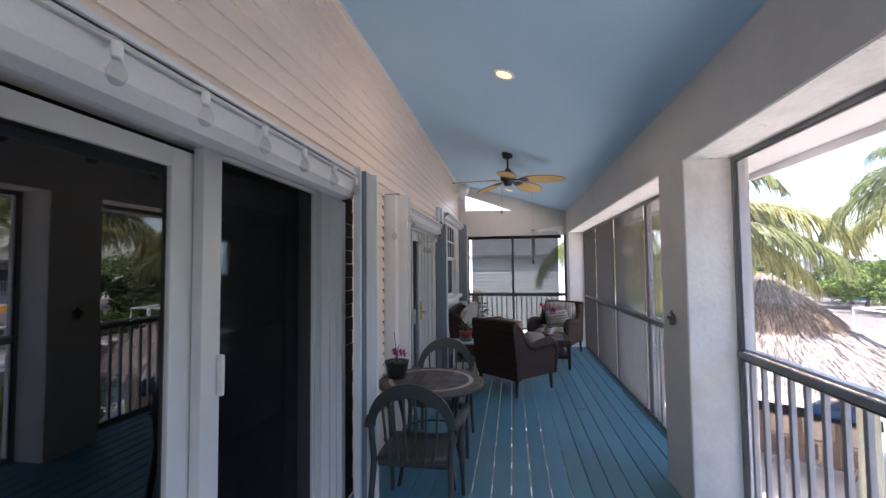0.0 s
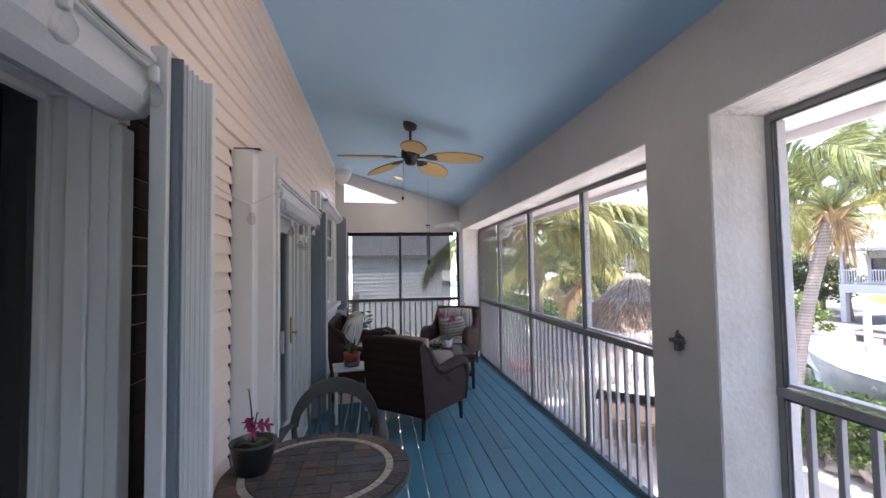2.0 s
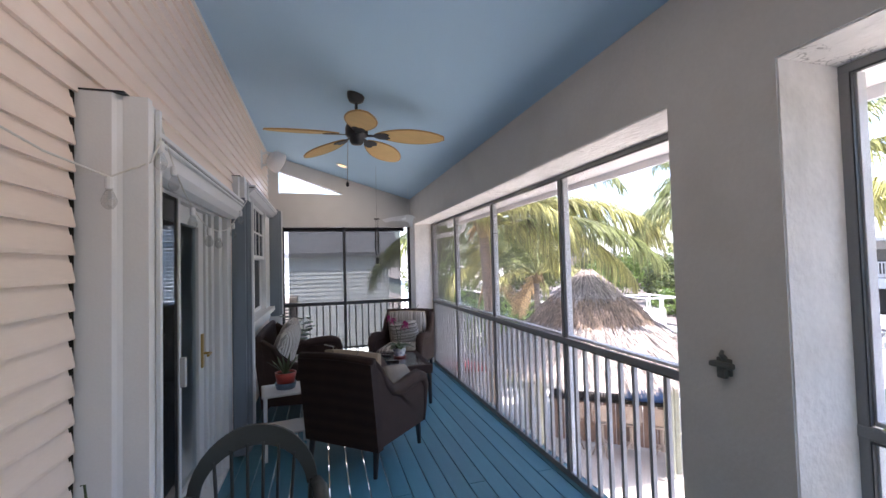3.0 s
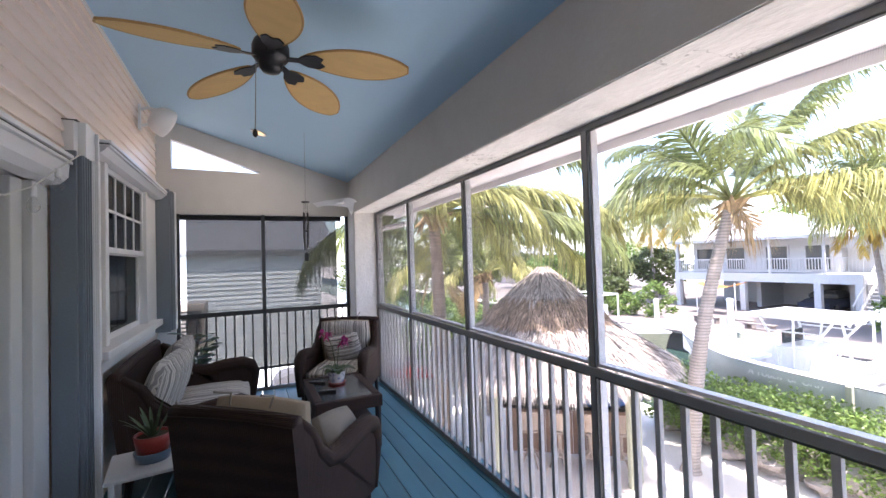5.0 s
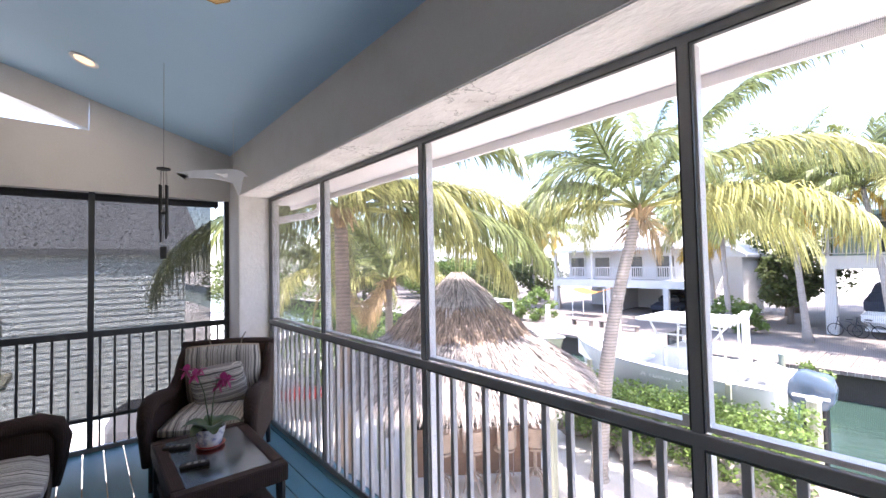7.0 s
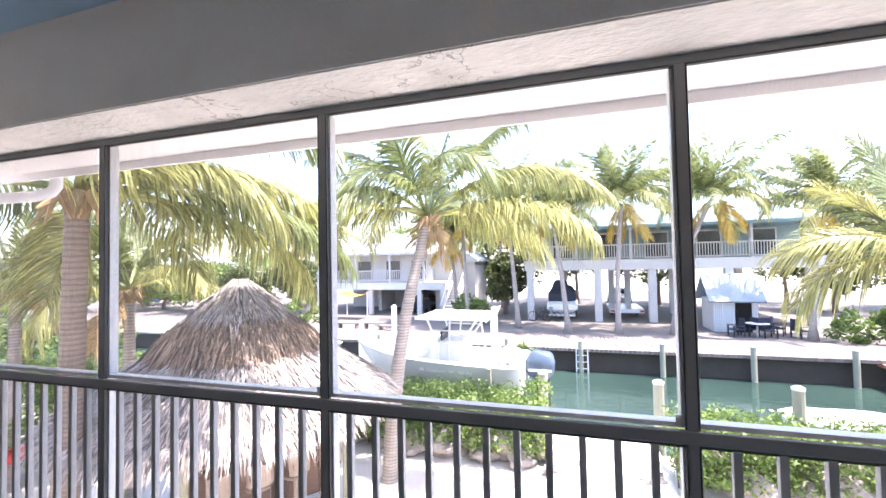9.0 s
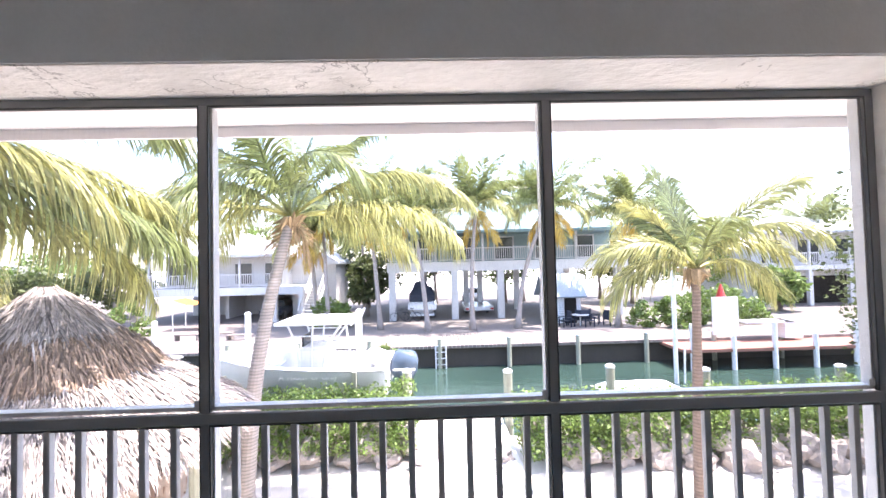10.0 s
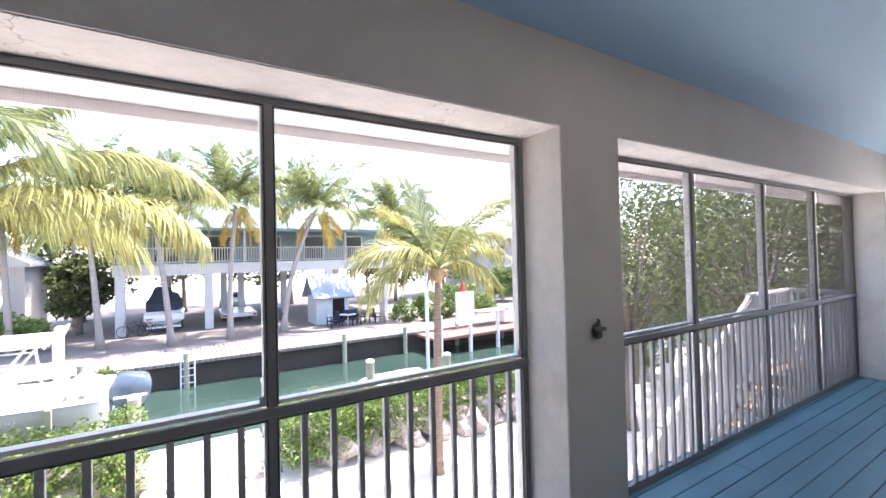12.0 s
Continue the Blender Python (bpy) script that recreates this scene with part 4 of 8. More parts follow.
# pale house beyond the far trees
h4 = thing("house", (47.0, 62.0, GZ), "pale pink house half hidden by trees far down the canal", "house", "houses across the canal")
M_PINKW = mat("pale pink stucco", (0.50, 0.40, 0.36), 0.8, vary=0.05)
part("wall", B((-7, -4, 0), (7, 4, 4.6)), M_PINKW, h4)
part("roof", hip_roof((-7, -4), (7, 4), 4.6, 1.6, 0.6, False), M_ROOFW, h4)
for x in (-5.0, -1.8, 1.8, 5.0):
    w = part("window", B((x - 0.8, -4.08, 2.2), (x + 0.8, -3.98, 3.8)), M_HWALL, h4)
    part("pane", B((x - 0.7, -4.11, 2.3), (x + 0.7, -4.085, 3.7)), M_WIN, w)

# ---- boat colours ----
M_GEL = mat("white gelcoat", (0.82, 0.82, 0.82), 0.25, vary=0.03, bump=0.02)
M_HULL = mat("pale grey hull", (0.52, 0.55, 0.57), 0.25, vary=0.03, bump=0.02)

# ---- doors, shutters and window on the house wall ----
M_SLATEBL = mat("slate blue shutter blade", (0.17, 0.20, 0.235), 0.4, vary=0.06)
M_HDR = mat("white shutter track", (0.72, 0.72, 0.73), 0.35, vary=0.03)
M_BRASS = mat("worn brass", (0.45, 0.30, 0.10), 0.3, metal=1.0, vary=0.1)
M_CABLE = mat("clear plastic cable", (0.62, 0.60, 0.56), 0.35, vary=0.05)
M_SCREENCLOTH = mat("dark door screen", (0.006, 0.007, 0.009), 0.5, vary=0.05, bump=0, spec=0.08)
_n, _l = M_SCREENCLOTH.node_tree.nodes, M_SCREENCLOTH.node_tree.links
_t, _m = _n.new("ShaderNodeBsdfTransparent"), _n.new("ShaderNodeMixShader")
_m.inputs[0].default_value = 0.55
_l.new(_n["Principled BSDF"].outputs[0], _m.inputs[1])
_l.new(_t.outputs[0], _m.inputs[2])
_l.new(_m.outputs[0], _n["Material Output"].inputs["Surface"])
M_BULB = glass_mat("bulb glass", (1, 1, 1), 0.10, 0.92)


def header(y0, y1, z=2.13, top=2.30):
    """Shutter track box over an opening: soffit board, rounded front and a double rail on top."""
    t = tagged(thing("shutter_track", (XW, (y0 + y1) / 2, z), "white aluminium shutter track over the opening", "shutter track", "storm shutters"))
    h, d = top - z, (y1 - y0) / 2
    bm = bmesh.new()
    prism(bm, [(0.0, 0.02), (0.05, 0.0), (0.11, 0.01), (0.145, 0.045), (0.15, h - 0.05), (0.0, h - 0.05)], y1 - y0, Matrix(((1, 0, 0, 0), (0, 0, 1, -d), (0, 1, 0, 0), (0, 0, 0, 1))))
    bmesh.ops.recalc_face_normals(bm, faces=bm.faces)
    part("track_cover", bm, M_HDR, t)
    part("rail", B((0.0, -d, h - 0.047), (0.165, d, h - 0.032), 0.003), M_SHUT, t)
    part("rail_groove", B((0.0, -d, h - 0.031), (0.158, d, h - 0.022)), M_FRAMEBK, t)
    part("rail", B((0.0, -d, h - 0.021), (0.17, d, h), 0.004), M_HDR, t)
    return t


def shutter_stack(y0, y1, z0, z1, x1=-0.99, x0=XW, slate=0.0, label="folded white accordion storm shutter beside the opening"):
    """A folded accordion shutter: ribbed blades packed together between two end posts."""
    t = thing("storm_shutter", (x0, y0, z0), label, "storm shutter", "storm shutters")
    w, d, h = y1 - y0, x1 - x0, z1 - z0
    n = max(3, int(w / 0.022))
    part("end_post", B((0.012, 0.0, 0.0), (d - 0.02, 0.022, h), 0.004), M_SLATEBL if slate > 0.5 else M_SHUT, t)
    for k in range(n):
        y = 0.026 + (w - 0.06) * k / n
        bm = bmesh.new()
        e = 0.012 if k % 2 else 0.0
        box(bm, (0.01, y, 0.012), (d - e, y + (w - 0.06) / n * 0.8, h - 0.02), 0.005)
        box(bm, (d - e - 0.004, y + 0.006, 0.012), (d - e + 0.006, y + 0.012, h - 0.02))
        part("blade", bm, M_SHUT if k >= n * slate else M_SLATEBL, t)
    part("lock_post", B((0.005, w - 0.036, 0.0), (d + 0.012, w, h + 0.0), 0.006), M_WHITE, t)
    return t


def boxed_stack(y0, y1, z0, z1, x1=-0.99):
    """A folded shutter behind a smooth two-step cover."""
    t = thing("storm_shutter", (XW, y0, z0), "folded storm shutter behind a smooth white cover", "storm shutter", "storm shutters")
    w, d, h = y1 - y0, x1 - XW, z1 - z0
    bm = bmesh.new()
    prism(bm, [(0, 0), (d * 0.52, 0.0), (d * 0.56, 0.018), (d * 0.62, 0.03), (d, 0.03), (d, w * 0.45), (d - 0.015, w * 0.47), (d - 0.015, w), (0, w)], h)
    bmesh.ops.recalc_face_normals(bm, faces=bm.faces)
    part("cover", bm, M_WHITE, t)
    part("edge_strip", B((d - 0.012, w - 0.02, -0.004), (d + 0.005, w + 0.004, h - 0.01), 0.003), M_SHUT, t)
    part("end_cap", B((-0.002, -0.003, h), (d * 0.7, w * 0.7, h + 0.006)), M_BLACK, t)
    return t


header(-2.0, 2.62, 2.035, 2.205)
header(3.84, 5.92, 2.045, 2.205)
header(6.58, 8.72, 2.37, 2.47)
shutter_stack(2.56, 2.83, 0.03, 2.235, -0.972, XW + 0.14, 0.06)
boxed_stack(3.68, 3.83, 0.03, 2.255, -0.98)
shutter_stack(5.94, 6.22, 0.03, 2.24, -1.00, XW + 0.05, 0.6)
boxed_stack(6.30, 6.56, 0.95, 2.50, -1.085)
shutter_stack(8.72, 8.98, 0.90, 2.50, -0.985, XW, 0.7)
# near-black boards stand for the shaded siding behind the sliding door's folded shutter
db = tagged(thing("shade_boards", (XW, 2.785, 0.03), "near-black boards standing for shade on the siding behind the folded shutter", "boards"))
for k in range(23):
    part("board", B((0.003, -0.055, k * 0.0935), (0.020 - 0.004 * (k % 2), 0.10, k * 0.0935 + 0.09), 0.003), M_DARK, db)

M_DOORFR = mat("grey-white door frame", (0.61, 0.61, 0.60), 0.4, vary=0.03, scale=4, fine=120, bump=0.04, dirt=(0.45, 0.45, 0.43), dirt_amt=0.2)

# sliding glass door
d1 = tagged(thing("door_1", (XW, 0.2, 0), "white vinyl sliding glass door with dark screen panel", "sliding door", kind="structure"))
X = lambda x: x - XW
part("head_frame", B((X(-1.47), -2.2, 2.125), (X(-1.192), 2.495, 2.15), 0.005), M_DOORFR, d1)
part("head_stop", B((X(-1.37), -2.2, 2.112), (X(-1.30), 2.45, 2.125), 0.004), M_DOORFR, d1)
part("sill", B((X(-1.47), -2.2, 0.0), (X(-1.13), 2.495, 0.035), 0.006), M_DOORFR, d1)
part("jamb", B((X(-1.47), 2.452, 0.035), (X(-1.30), 2.495, 2.125), 0.005), M_DOORFR, d1)
part("jamb_stop", B((X(-1.298), 2.442, 0.035), (X(-1.24), 2.495, 2.125), 0.005), M_WHITE, d1)
part("brick_mould", B((X(-1.238), 2.448, 0.0), (X(-1.19), 2.495, 2.125), 0.006), M_WHITE, d1)
part("casing", B((X(-1.19), 2.45, 0.0), (X(-1.155), 2.515, 2.034), 0.008), M_WHITE, d1)
fx = part("fixed_panel", B((X(-1.44), 1.29, 0.036), (X(-1.39), 1.46, 2.085), 0.006), M_DOORFR, d1)
part("top_rail", B((X(-1.438), -2.1, 2.005), (X(-1.392), 1.29, 2.085), 0.005), M_DOORFR, fx)
part("bottom_rail", B((X(-1.438), -2.1, 0.036), (X(-1.392), 1.29, 0.13), 0.005), M_DOORFR, fx)
part("stile", B((X(-1.438), -1.0, 0.13), (X(-1.392), -0.9, 2.005), 0.005), M_DOORFR, fx)
part("pane", B((X(-1.418), -2.1, 0.13), (X(-1.412), 1.29, 2.005)), M_GLASS, fx)
sl = part("sliding_panel", B((X(-1.385), 1.40, 0.04), (X(-1.335), 1.515, 2.11), 0.005), M_DOORFR, d1)
part("top_rail", B((X(-1.382), 1.515, 2.088), (X(-1.338), 2.425, 2.11), 0.004), M_DOORFR, sl)
part("bottom_rail", B((X(-1.382), 1.515, 0.04), (X(-1.338), 2.425, 0.10), 0.004), M_DOORFR, sl)
part("stile", B((X(-1.382), 2.425, 0.04), (X(-1.338), 2.45, 2.11), 0.004), M_DOORFR, sl)
part("screen_cloth", B((X(-1.362), 1.515, 0.10), (X(-1.36), 2.425, 2.088)), M_SCREENCLOTH, sl, "dark insect screen")
part("handle", B((X(-1.335), 1.49, 1.03), (X(-1.305), 1.512, 1.21), 0.008), M_DOORFR, sl)
inner = part("inner_panel", B((X(-1.46), 1.53, 0.04), (X(-1.42), 1.62, 2.06), 0.004), M_FRAMEBK, d1, "dark inner door frame")
part("stile", B((X(-1.46), 2.24, 0.04), (X(-1.42), 2.37, 2.06), 0.004), M_FRAMEBK, inner)
part("top_rail", B((X(-1.46), 1.62, 1.92), (X(-1.42), 2.24, 2.06), 0.004), M_FRAMEBK, inner)
part("pane", B((X(-1.445), 1.62, 0.06), (X(-1.44), 2.24, 1.92)), M_INNERGL, inner)

# glazed door with a sliding screen
d2 = tagged(thing("door_2", (XW, 5.0, 0), "white glazed door with brass lever and dark screen", "door", kind="structure"))
part("head_frame", B((X(-1.33), -0.95, 2.04), (X(-1.192), 0.80, 2.13), 0.006), M_DOORFR, d2)
part("sill", B((X(-1.33), -0.95, 0.0), (X(-1.13), 0.80, 0.03), 0.006), M_DOORFR, d2)
for a, b in ((-0.95, -0.90), (0.73, 0.80)):
    part("jamb", B((X(-1.33), a, 0.03), (X(-1.21 if a < 0 else -1.12), b, 2.04), 0.005), M_DOORFR, d2)
for a, b, x in ((0.45, 0.52, -1.21), (0.53, 0.61, -1.19), (0.62, 0.725, -1.155)):
    part("jamb_board", B((X(-1.30), a, 0.03), (X(x), b, 2.04), 0.006), M_DOORFR, d2)
ls = part("screen_leaf", B((X(-1.20), -0.90, 0.03), (X(-1.165), -0.86, 2.038), 0.004), M_FRAMEBK, d2, "dark insect screen leaf")
part("stile", B((X(-1.20), -0.285, 0.03), (X(-1.175), -0.245, 2.038), 0.004), M_DOORFR, ls)
part("screen_cloth", B((X(-1.186), -0.86, 0.03), (X(-1.183), -0.285, 2.038)), M_SCREENCLOTH, ls)
part("pull", B((X(-1.175), -0.280, 0.95), (X(-1.145), -0.250, 1.12), 0.005), M_DOORFR, ls)
part("casing", B((X(-1.19), 0.805, 0.0), (X(-1.13), 0.925, 2.04), 0.006), M_DOORFR, d2)
lf = part("leaf", B((X(-1.27), 0.32, 0.035), (X(-1.225), 0.44, 2.035), 0.005), M_DOORFR, d2)
part("top_rail", B((X(-1.27), -0.5, 1.92), (X(-1.225), 0.32, 2.035), 0.005), M_DOORFR, lf)
part("bottom_rail", B((X(-1.27), -0.5, 0.035), (X(-1.225), 0.32, 0.25), 0.005), M_DOORFR, lf)
part("pane", B((X(-1.25), -0.5, 0.25), (X(-1.245), 0.32, 1.92)), M_DOORGL, lf)
part("lever", T([(X(-1.225), 0.385, 1.02), (X(-1.165), 0.385, 1.02), (X(-1.160), 0.28, 1.02)], 0.009, 8), M_BRASS, lf, "worn brass lever")
part("backplate", B((X(-1.226), 0.36, 0.92), (X(-1.213), 0.41, 1.16), 0.004), M_BRASS, lf, "worn brass backplate")

# double-hung window
w1 = tagged(thing("window_1", (XW, 7.54, 1.07), "white double-hung window with small panes", "window", kind="structure"))
part("window_frame", B((X(-1.33), -0.70, 0.0), (X(-1.12), -0.62, 1.36), 0.005), M_WHITE, w1)
part("window_frame", B((X(-1.33), 0.62, 0.0), (X(-1.12), 0.70, 1.36), 0.005), M_WHITE, w1)
part("window_frame", B((X(-1.33), -0.62, 1.31), (X(-1.12), 0.62, 1.36), 0.005), M_WHITE, w1)
part("trim", B((X(-1.19), 0.705, -0.05), (X(-1.135), 1.17, 1.295), 0.006), M_WHITE, w1)
part("window_sill", B((X(-1.33), -0.92, -0.06), (X(-1.05), 1.0, 0.0), 0.008), M_WHITE, w1)
part("apron", B((X(-1.19), -0.88, -0.15), (X(-1.10), 0.88, -0.06), 0.006), M_WHITE, w1)


def sash(name, z0, z1, x, cols, rows):
    s = part(name, B((x - 0.018, -0.62, z0), (x + 0.018, -0.575, z1), 0.003), M_WHITE, w1)
    part("stile", B((x - 0.018, 0.575, z0), (x + 0.018, 0.62, z1), 0.003), M_WHITE, s)
    for a, b in ((z0, z0 + 0.045), (z1 - 0.045, z1)):
        part("rail", B((x - 0.017, -0.575, a), (x + 0.017, 0.575, b), 0.003), M_WHITE, s)
    for k in range(1, cols):
        y = -0.575 + 1.15 * k / cols
        part("muntin", B((x - 0.012, y - 0.011, z0 + 0.045), (x + 0.012, y + 0.011, z1 - 0.045), 0.003), M_WHITE, s)
    for k in range(1, rows):
        z = z0 + (z1 - z0) * k / rows
        part("muntin", B((x - 0.011, -0.575, z - 0.011), (x + 0.0105, 0.575, z + 0.011), 0.003), M_WHITE, s)
    part("pane", B((x - 0.003, -0.575, z0 + 0.045), (x + 0.001, 0.575, z1 - 0.045)), M_GLASSD, s)


sash("upper_sash", 0.665, 1.31, X(-1.165), 4, 2)
sash("lower_sash", 0.0, 0.70, X(-1.205), 1, 1)
for k in range(1, 4):
    part("inner_muntin", B((X(-1.222), -0.575 + 1.15 * k / 4 - 0.012, 0.045), (X(-1.212), -0.575 + 1.15 * k / 4 + 0.012, 0.655)), M_SLATEBL, w1, "dim muntin behind the insect screen")
part("inner_muntin", B((X(-1.224), -0.575, 0.34), (X(-1.213), 0.575, 0.364)), M_SLATEBL, w1, "dim muntin behind the insect screen")

# windows of the dim room, with blinds
M_BLIND = mat("white blind slat", (0.75, 0.78, 0.80), 0.5, vary=0.03, bump=0, translucent=0.65)


def room_window(at, rz, w, h, label, dark=False):
    rw = tagged(thing("window_2", at, label, "window", kind="structure", rz=rz))
    for a, b in ((-w, -w + 0.05), (w - 0.05, w), (-0.015, 0.015)):
        part("frame_bar", B((-0.06, a, 0), (-0.01, b, h), 0.004), M_WHITE, rw)
    n = 4
    for k in range(n + 1):
        z = (h - 0.03) * k / n
        part("frame_bar", B((-0.05, -w + 0.05, z), (-0.015, w - 0.05, z + 0.03), 0.004), M_WHITE, rw)
    if dark:
        part("pane", B((-0.035, -w + 0.05, 0.03), (-0.03, w - 0.05, h - 0.03)), M_CLEAR, rw)
    for k in range(int(h / 0.055)):
        part("slat", B((-0.025, -w, 0.0), (0.025, w, 0.002), 0.0, Matrix.Translation((0.035, 0, 0.04 + k * 0.055)) @ Matrix.Rotation(radians(20 if dark else -58), 4, "Y")), M_BLIND, rw)


room_window((RX, 6.25, 1.48), 0, 0.65, 0.64, "far room window with white blinds", True)
room_window((-2.475, Y1, 1.1), -90, 0.475, 1.2, "room window with a white grid, at the side")

# dark counter and recessed lamp inside the room
M_COUNTER = mat("polished dark counter", (0.02, 0.02, 0.022), 0.06, vary=0.2, scale=5, fine=60, bump=0.0)
ct = thing("kitchen_counter", (-3.2, 4.1, 0), "dark polished counter in the dim room", "counter")
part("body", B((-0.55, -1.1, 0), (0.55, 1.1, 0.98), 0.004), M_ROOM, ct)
part("countertop", B((-0.62, -1.17, 0.98), (0.62, 1.17, 1.02), 0.008), M_COUNTER, ct)
rl = thing("recessed_light", (-4.85, 6.32, RT), "small lit recessed light in the room ceiling", "ceiling light")
part("trim_ring", B((-0.07, -0.07, -0.008), (0.07, 0.07, 0.002), 0.003), M_WHITE, rl)
part("lens", B((-0.05, -0.05, -0.014), (0.05, 0.05, -0.007), 0.003), M_LAMP, rl)

# ---- string of bulbs ----
def bulb_string(name, pts, bulbs, label):
    t = thing(name, pts[0], label, "string lights", "string lights")
    p0 = Vector(pts[0])
    part("cable", T([Vector(p) - p0 for p in pts], 0.0035, 6), M_CABLE, t)
    for b in bulbs:
        b = Vector(b) - p0
        s = part("socket", lathe(bmesh.new(), [(0.012, 0.0), (0.014, -0.012), (0.013, -0.04), (0.009, -0.044)], 12, Matrix.Translation(b)), M_WHITE, t)
        part("bulb", lathe(bmesh.new(), [(0.009, -0.044), (0.014, -0.055), (0.0235, -0.078), (0.022, -0.095), (0.012, -0.109), (0.003, -0.112)], 14, Matrix.Translation(b)), M_BULB, s, "clear round bulb", True)
    return t


ys = [-0.41, -0.085, 0.24, 0.565, 0.89, 1.2, 1.53, 1.855, 2.19, 2.52]
pts = []
for a, b in zip(ys, ys[1:]):
    for k in range(6):
        s = k / 6
        pts.append((-1.012, a + (b - a) * s, 2.165 - 0.012 * math.sin(math.pi * s)))
pts.append((-1.012, ys[-1], 2.165))
bulb_string("string_lights", pts, [(-1.008, y, 2.155) for y in ys], "clear bulbs on a cable along the shutter track")
sag = [(-0.97, 2.83, 2.24), (-1.12, 3.05, 2.06), (-1.15, 3.22, 2.0), (-1.13, 3.4, 1.97), (-1.08, 3.66, 1.95), (-0.975, 3.72, 2.02), (-0.97, 3.80, 2.12), (-1.02, 3.92, 2.27), (-1.03, 4.15, 2.10), (-1.03, 4.30, 2.01), (-1.03, 4.44, 1.95), (-1.03, 4.6, 1.90), (-1.03, 4.77, 1.87), (-1.03, 5.01, 1.87), (-1.03, 5.25, 1.90), (-1.03, 5.48, 1.97), (-1.01, 5.68, 2.09), (-1.0, 5.94, 2.22)]
bulb_string("string_lights", sag, [sag[1], sag[4], sag[6], sag[8], sag[10], sag[12], sag[13], sag[15], sag[16]], "clear bulbs on a drooping cable across the glazed door")

# ---- ceiling fixtures ----
M_FANB = mat("tan woven leaf blade", (0.60, 0.40, 0.16), 0.6, vary=0.14, scale=5, fine=150, bump=0.4, stretch=(1, 3, 1))
fan = thing("ceiling_fan", (-0.08, 5.59, ceil_z(-0.08)), "black ceiling fan with five tan palm-leaf blades", "ceiling fan")
part("canopy", lathe(bmesh.new(), [(0.075, 0.03), (0.075, -0.015), (0.06, -0.055), (0.028, -0.07)], 20), M_BLACK, fan, smooth=True)
part("rod", T([(0, 0, -0.05), (0, 0, -0.22)], 0.013, 10), M_BLACK, fan)
part("motor", lathe(bmesh.new(), [(0.03, -0.20), (0.05, -0.235), (0.085, -0.26), (0.096, -0.29), (0.096, -0.345), (0.085, -0.36), (0.062, -0.37), (0.06, -0.405), (0.045, -0.425), (0.012, -0.432)], 28), M_BLACK, fan, smooth=True)
for k in range(5):
    a = -91 + 72 * k
    m = pose(0, 0, -0.345, 0, 0, a) @ pose(0, 0, 0, -11, 5, 0)
    bm = bmesh.new()
    out = []
    for s in [i / 14 for i in range(15)]:
        out.append((0.165 + 0.58 * s, 0.122 * math.sin(math.pi * min(1, max(0, s * 0.955 + 0.022))) ** 0.62 * (0.86 + 0.22 * s)))
    outline = out + [(x, -y) for x, y in out[::-1]]
    prism(bm, outline, 0.009, m)
    bmesh.ops.recalc_face_normals(bm, faces=bm.faces)
    bl = part("blade", bm, M_FANB, fan)
    part("rim", tube(bmesh.new(), [m @ Vector((x, y, 0.0045)) for x, y in outline + outline[:1]], 0.0065, 6), mat("dark bamboo rim", (0.36, 0.21, 0.07), 0.6) if k == 0 else bpy.data.materials["dark bamboo rim"], bl)
    bm = bmesh.new()
    box(bm, (0.08, -0.018, -0.006), (0.20, 0.018, 0.0), 0.002, m)
    prism(bm, [(0.15, -0.02), (0.19, -0.048), (0.25, -0.055), (0.285, -0.03), (0.265, 0.0), (0.285, 0.03), (0.25, 0.055), (0.19, 0.048), (0.15, 0.02)], 0.006, m @ Matrix.Translation((0, 0, -0.007)))
    bmesh.ops.recalc_face_normals(bm, faces=bm.faces)
    part("bracket", bm, M_BLACK, fan)
chain = part("pull_chain", T([(-0.075, -0.01, -0.36), (-0.085, -0.01, -0.76)], 0.0022, 5), M_FRAME, fan)
part("knob", lathe(bmesh.new(), [(0.004, -0.75), (0.013, -0.765), (0.013, -0.785), (0.004, -0.795)], 10, Matrix.Translation((-0.085, -0.01, 0))), M_BLACK, chain)

tilt = Matrix.Rotation(math.atan(SLOPE), 4, "Y")
for y in (3.25, 8.20, -1.2):
    m = Matrix.Translation((-0.08, y, ceil_z(-0.08))) @ tilt
    t = new("recessed_light")
    t.matrix_basis = m
    tagged(t, "round recessed ceiling light glowing warm white", "ceiling light", "recessed lights")
    part("trim_ring", lathe(bmesh.new(), [(0.060, -0.002), (0.085, -0.003), (0.088, -0.008), (0.083, -0.013), (0.062, -0.010), (0.060, -0.002)], 32, None, False), M_WHITE, t)
    ld = bpy.data.lights.new("recessed_lamp", "AREA")
    ld.shape, ld.size, ld.energy, ld.color = "DISK", 0.11, 1.5, (1.0, 0.82, 0.62)
    lo = new("recessed_lamp", ld)
    lo.parent = t
    lo.location = (0, 0, -0.016)
    part("lens", lathe(bmesh.new(), [(0.060, -0.001), (0.060, -0.007), (0.03, -0.008)], 24), M_LAMP, t, "glowing warm lens")

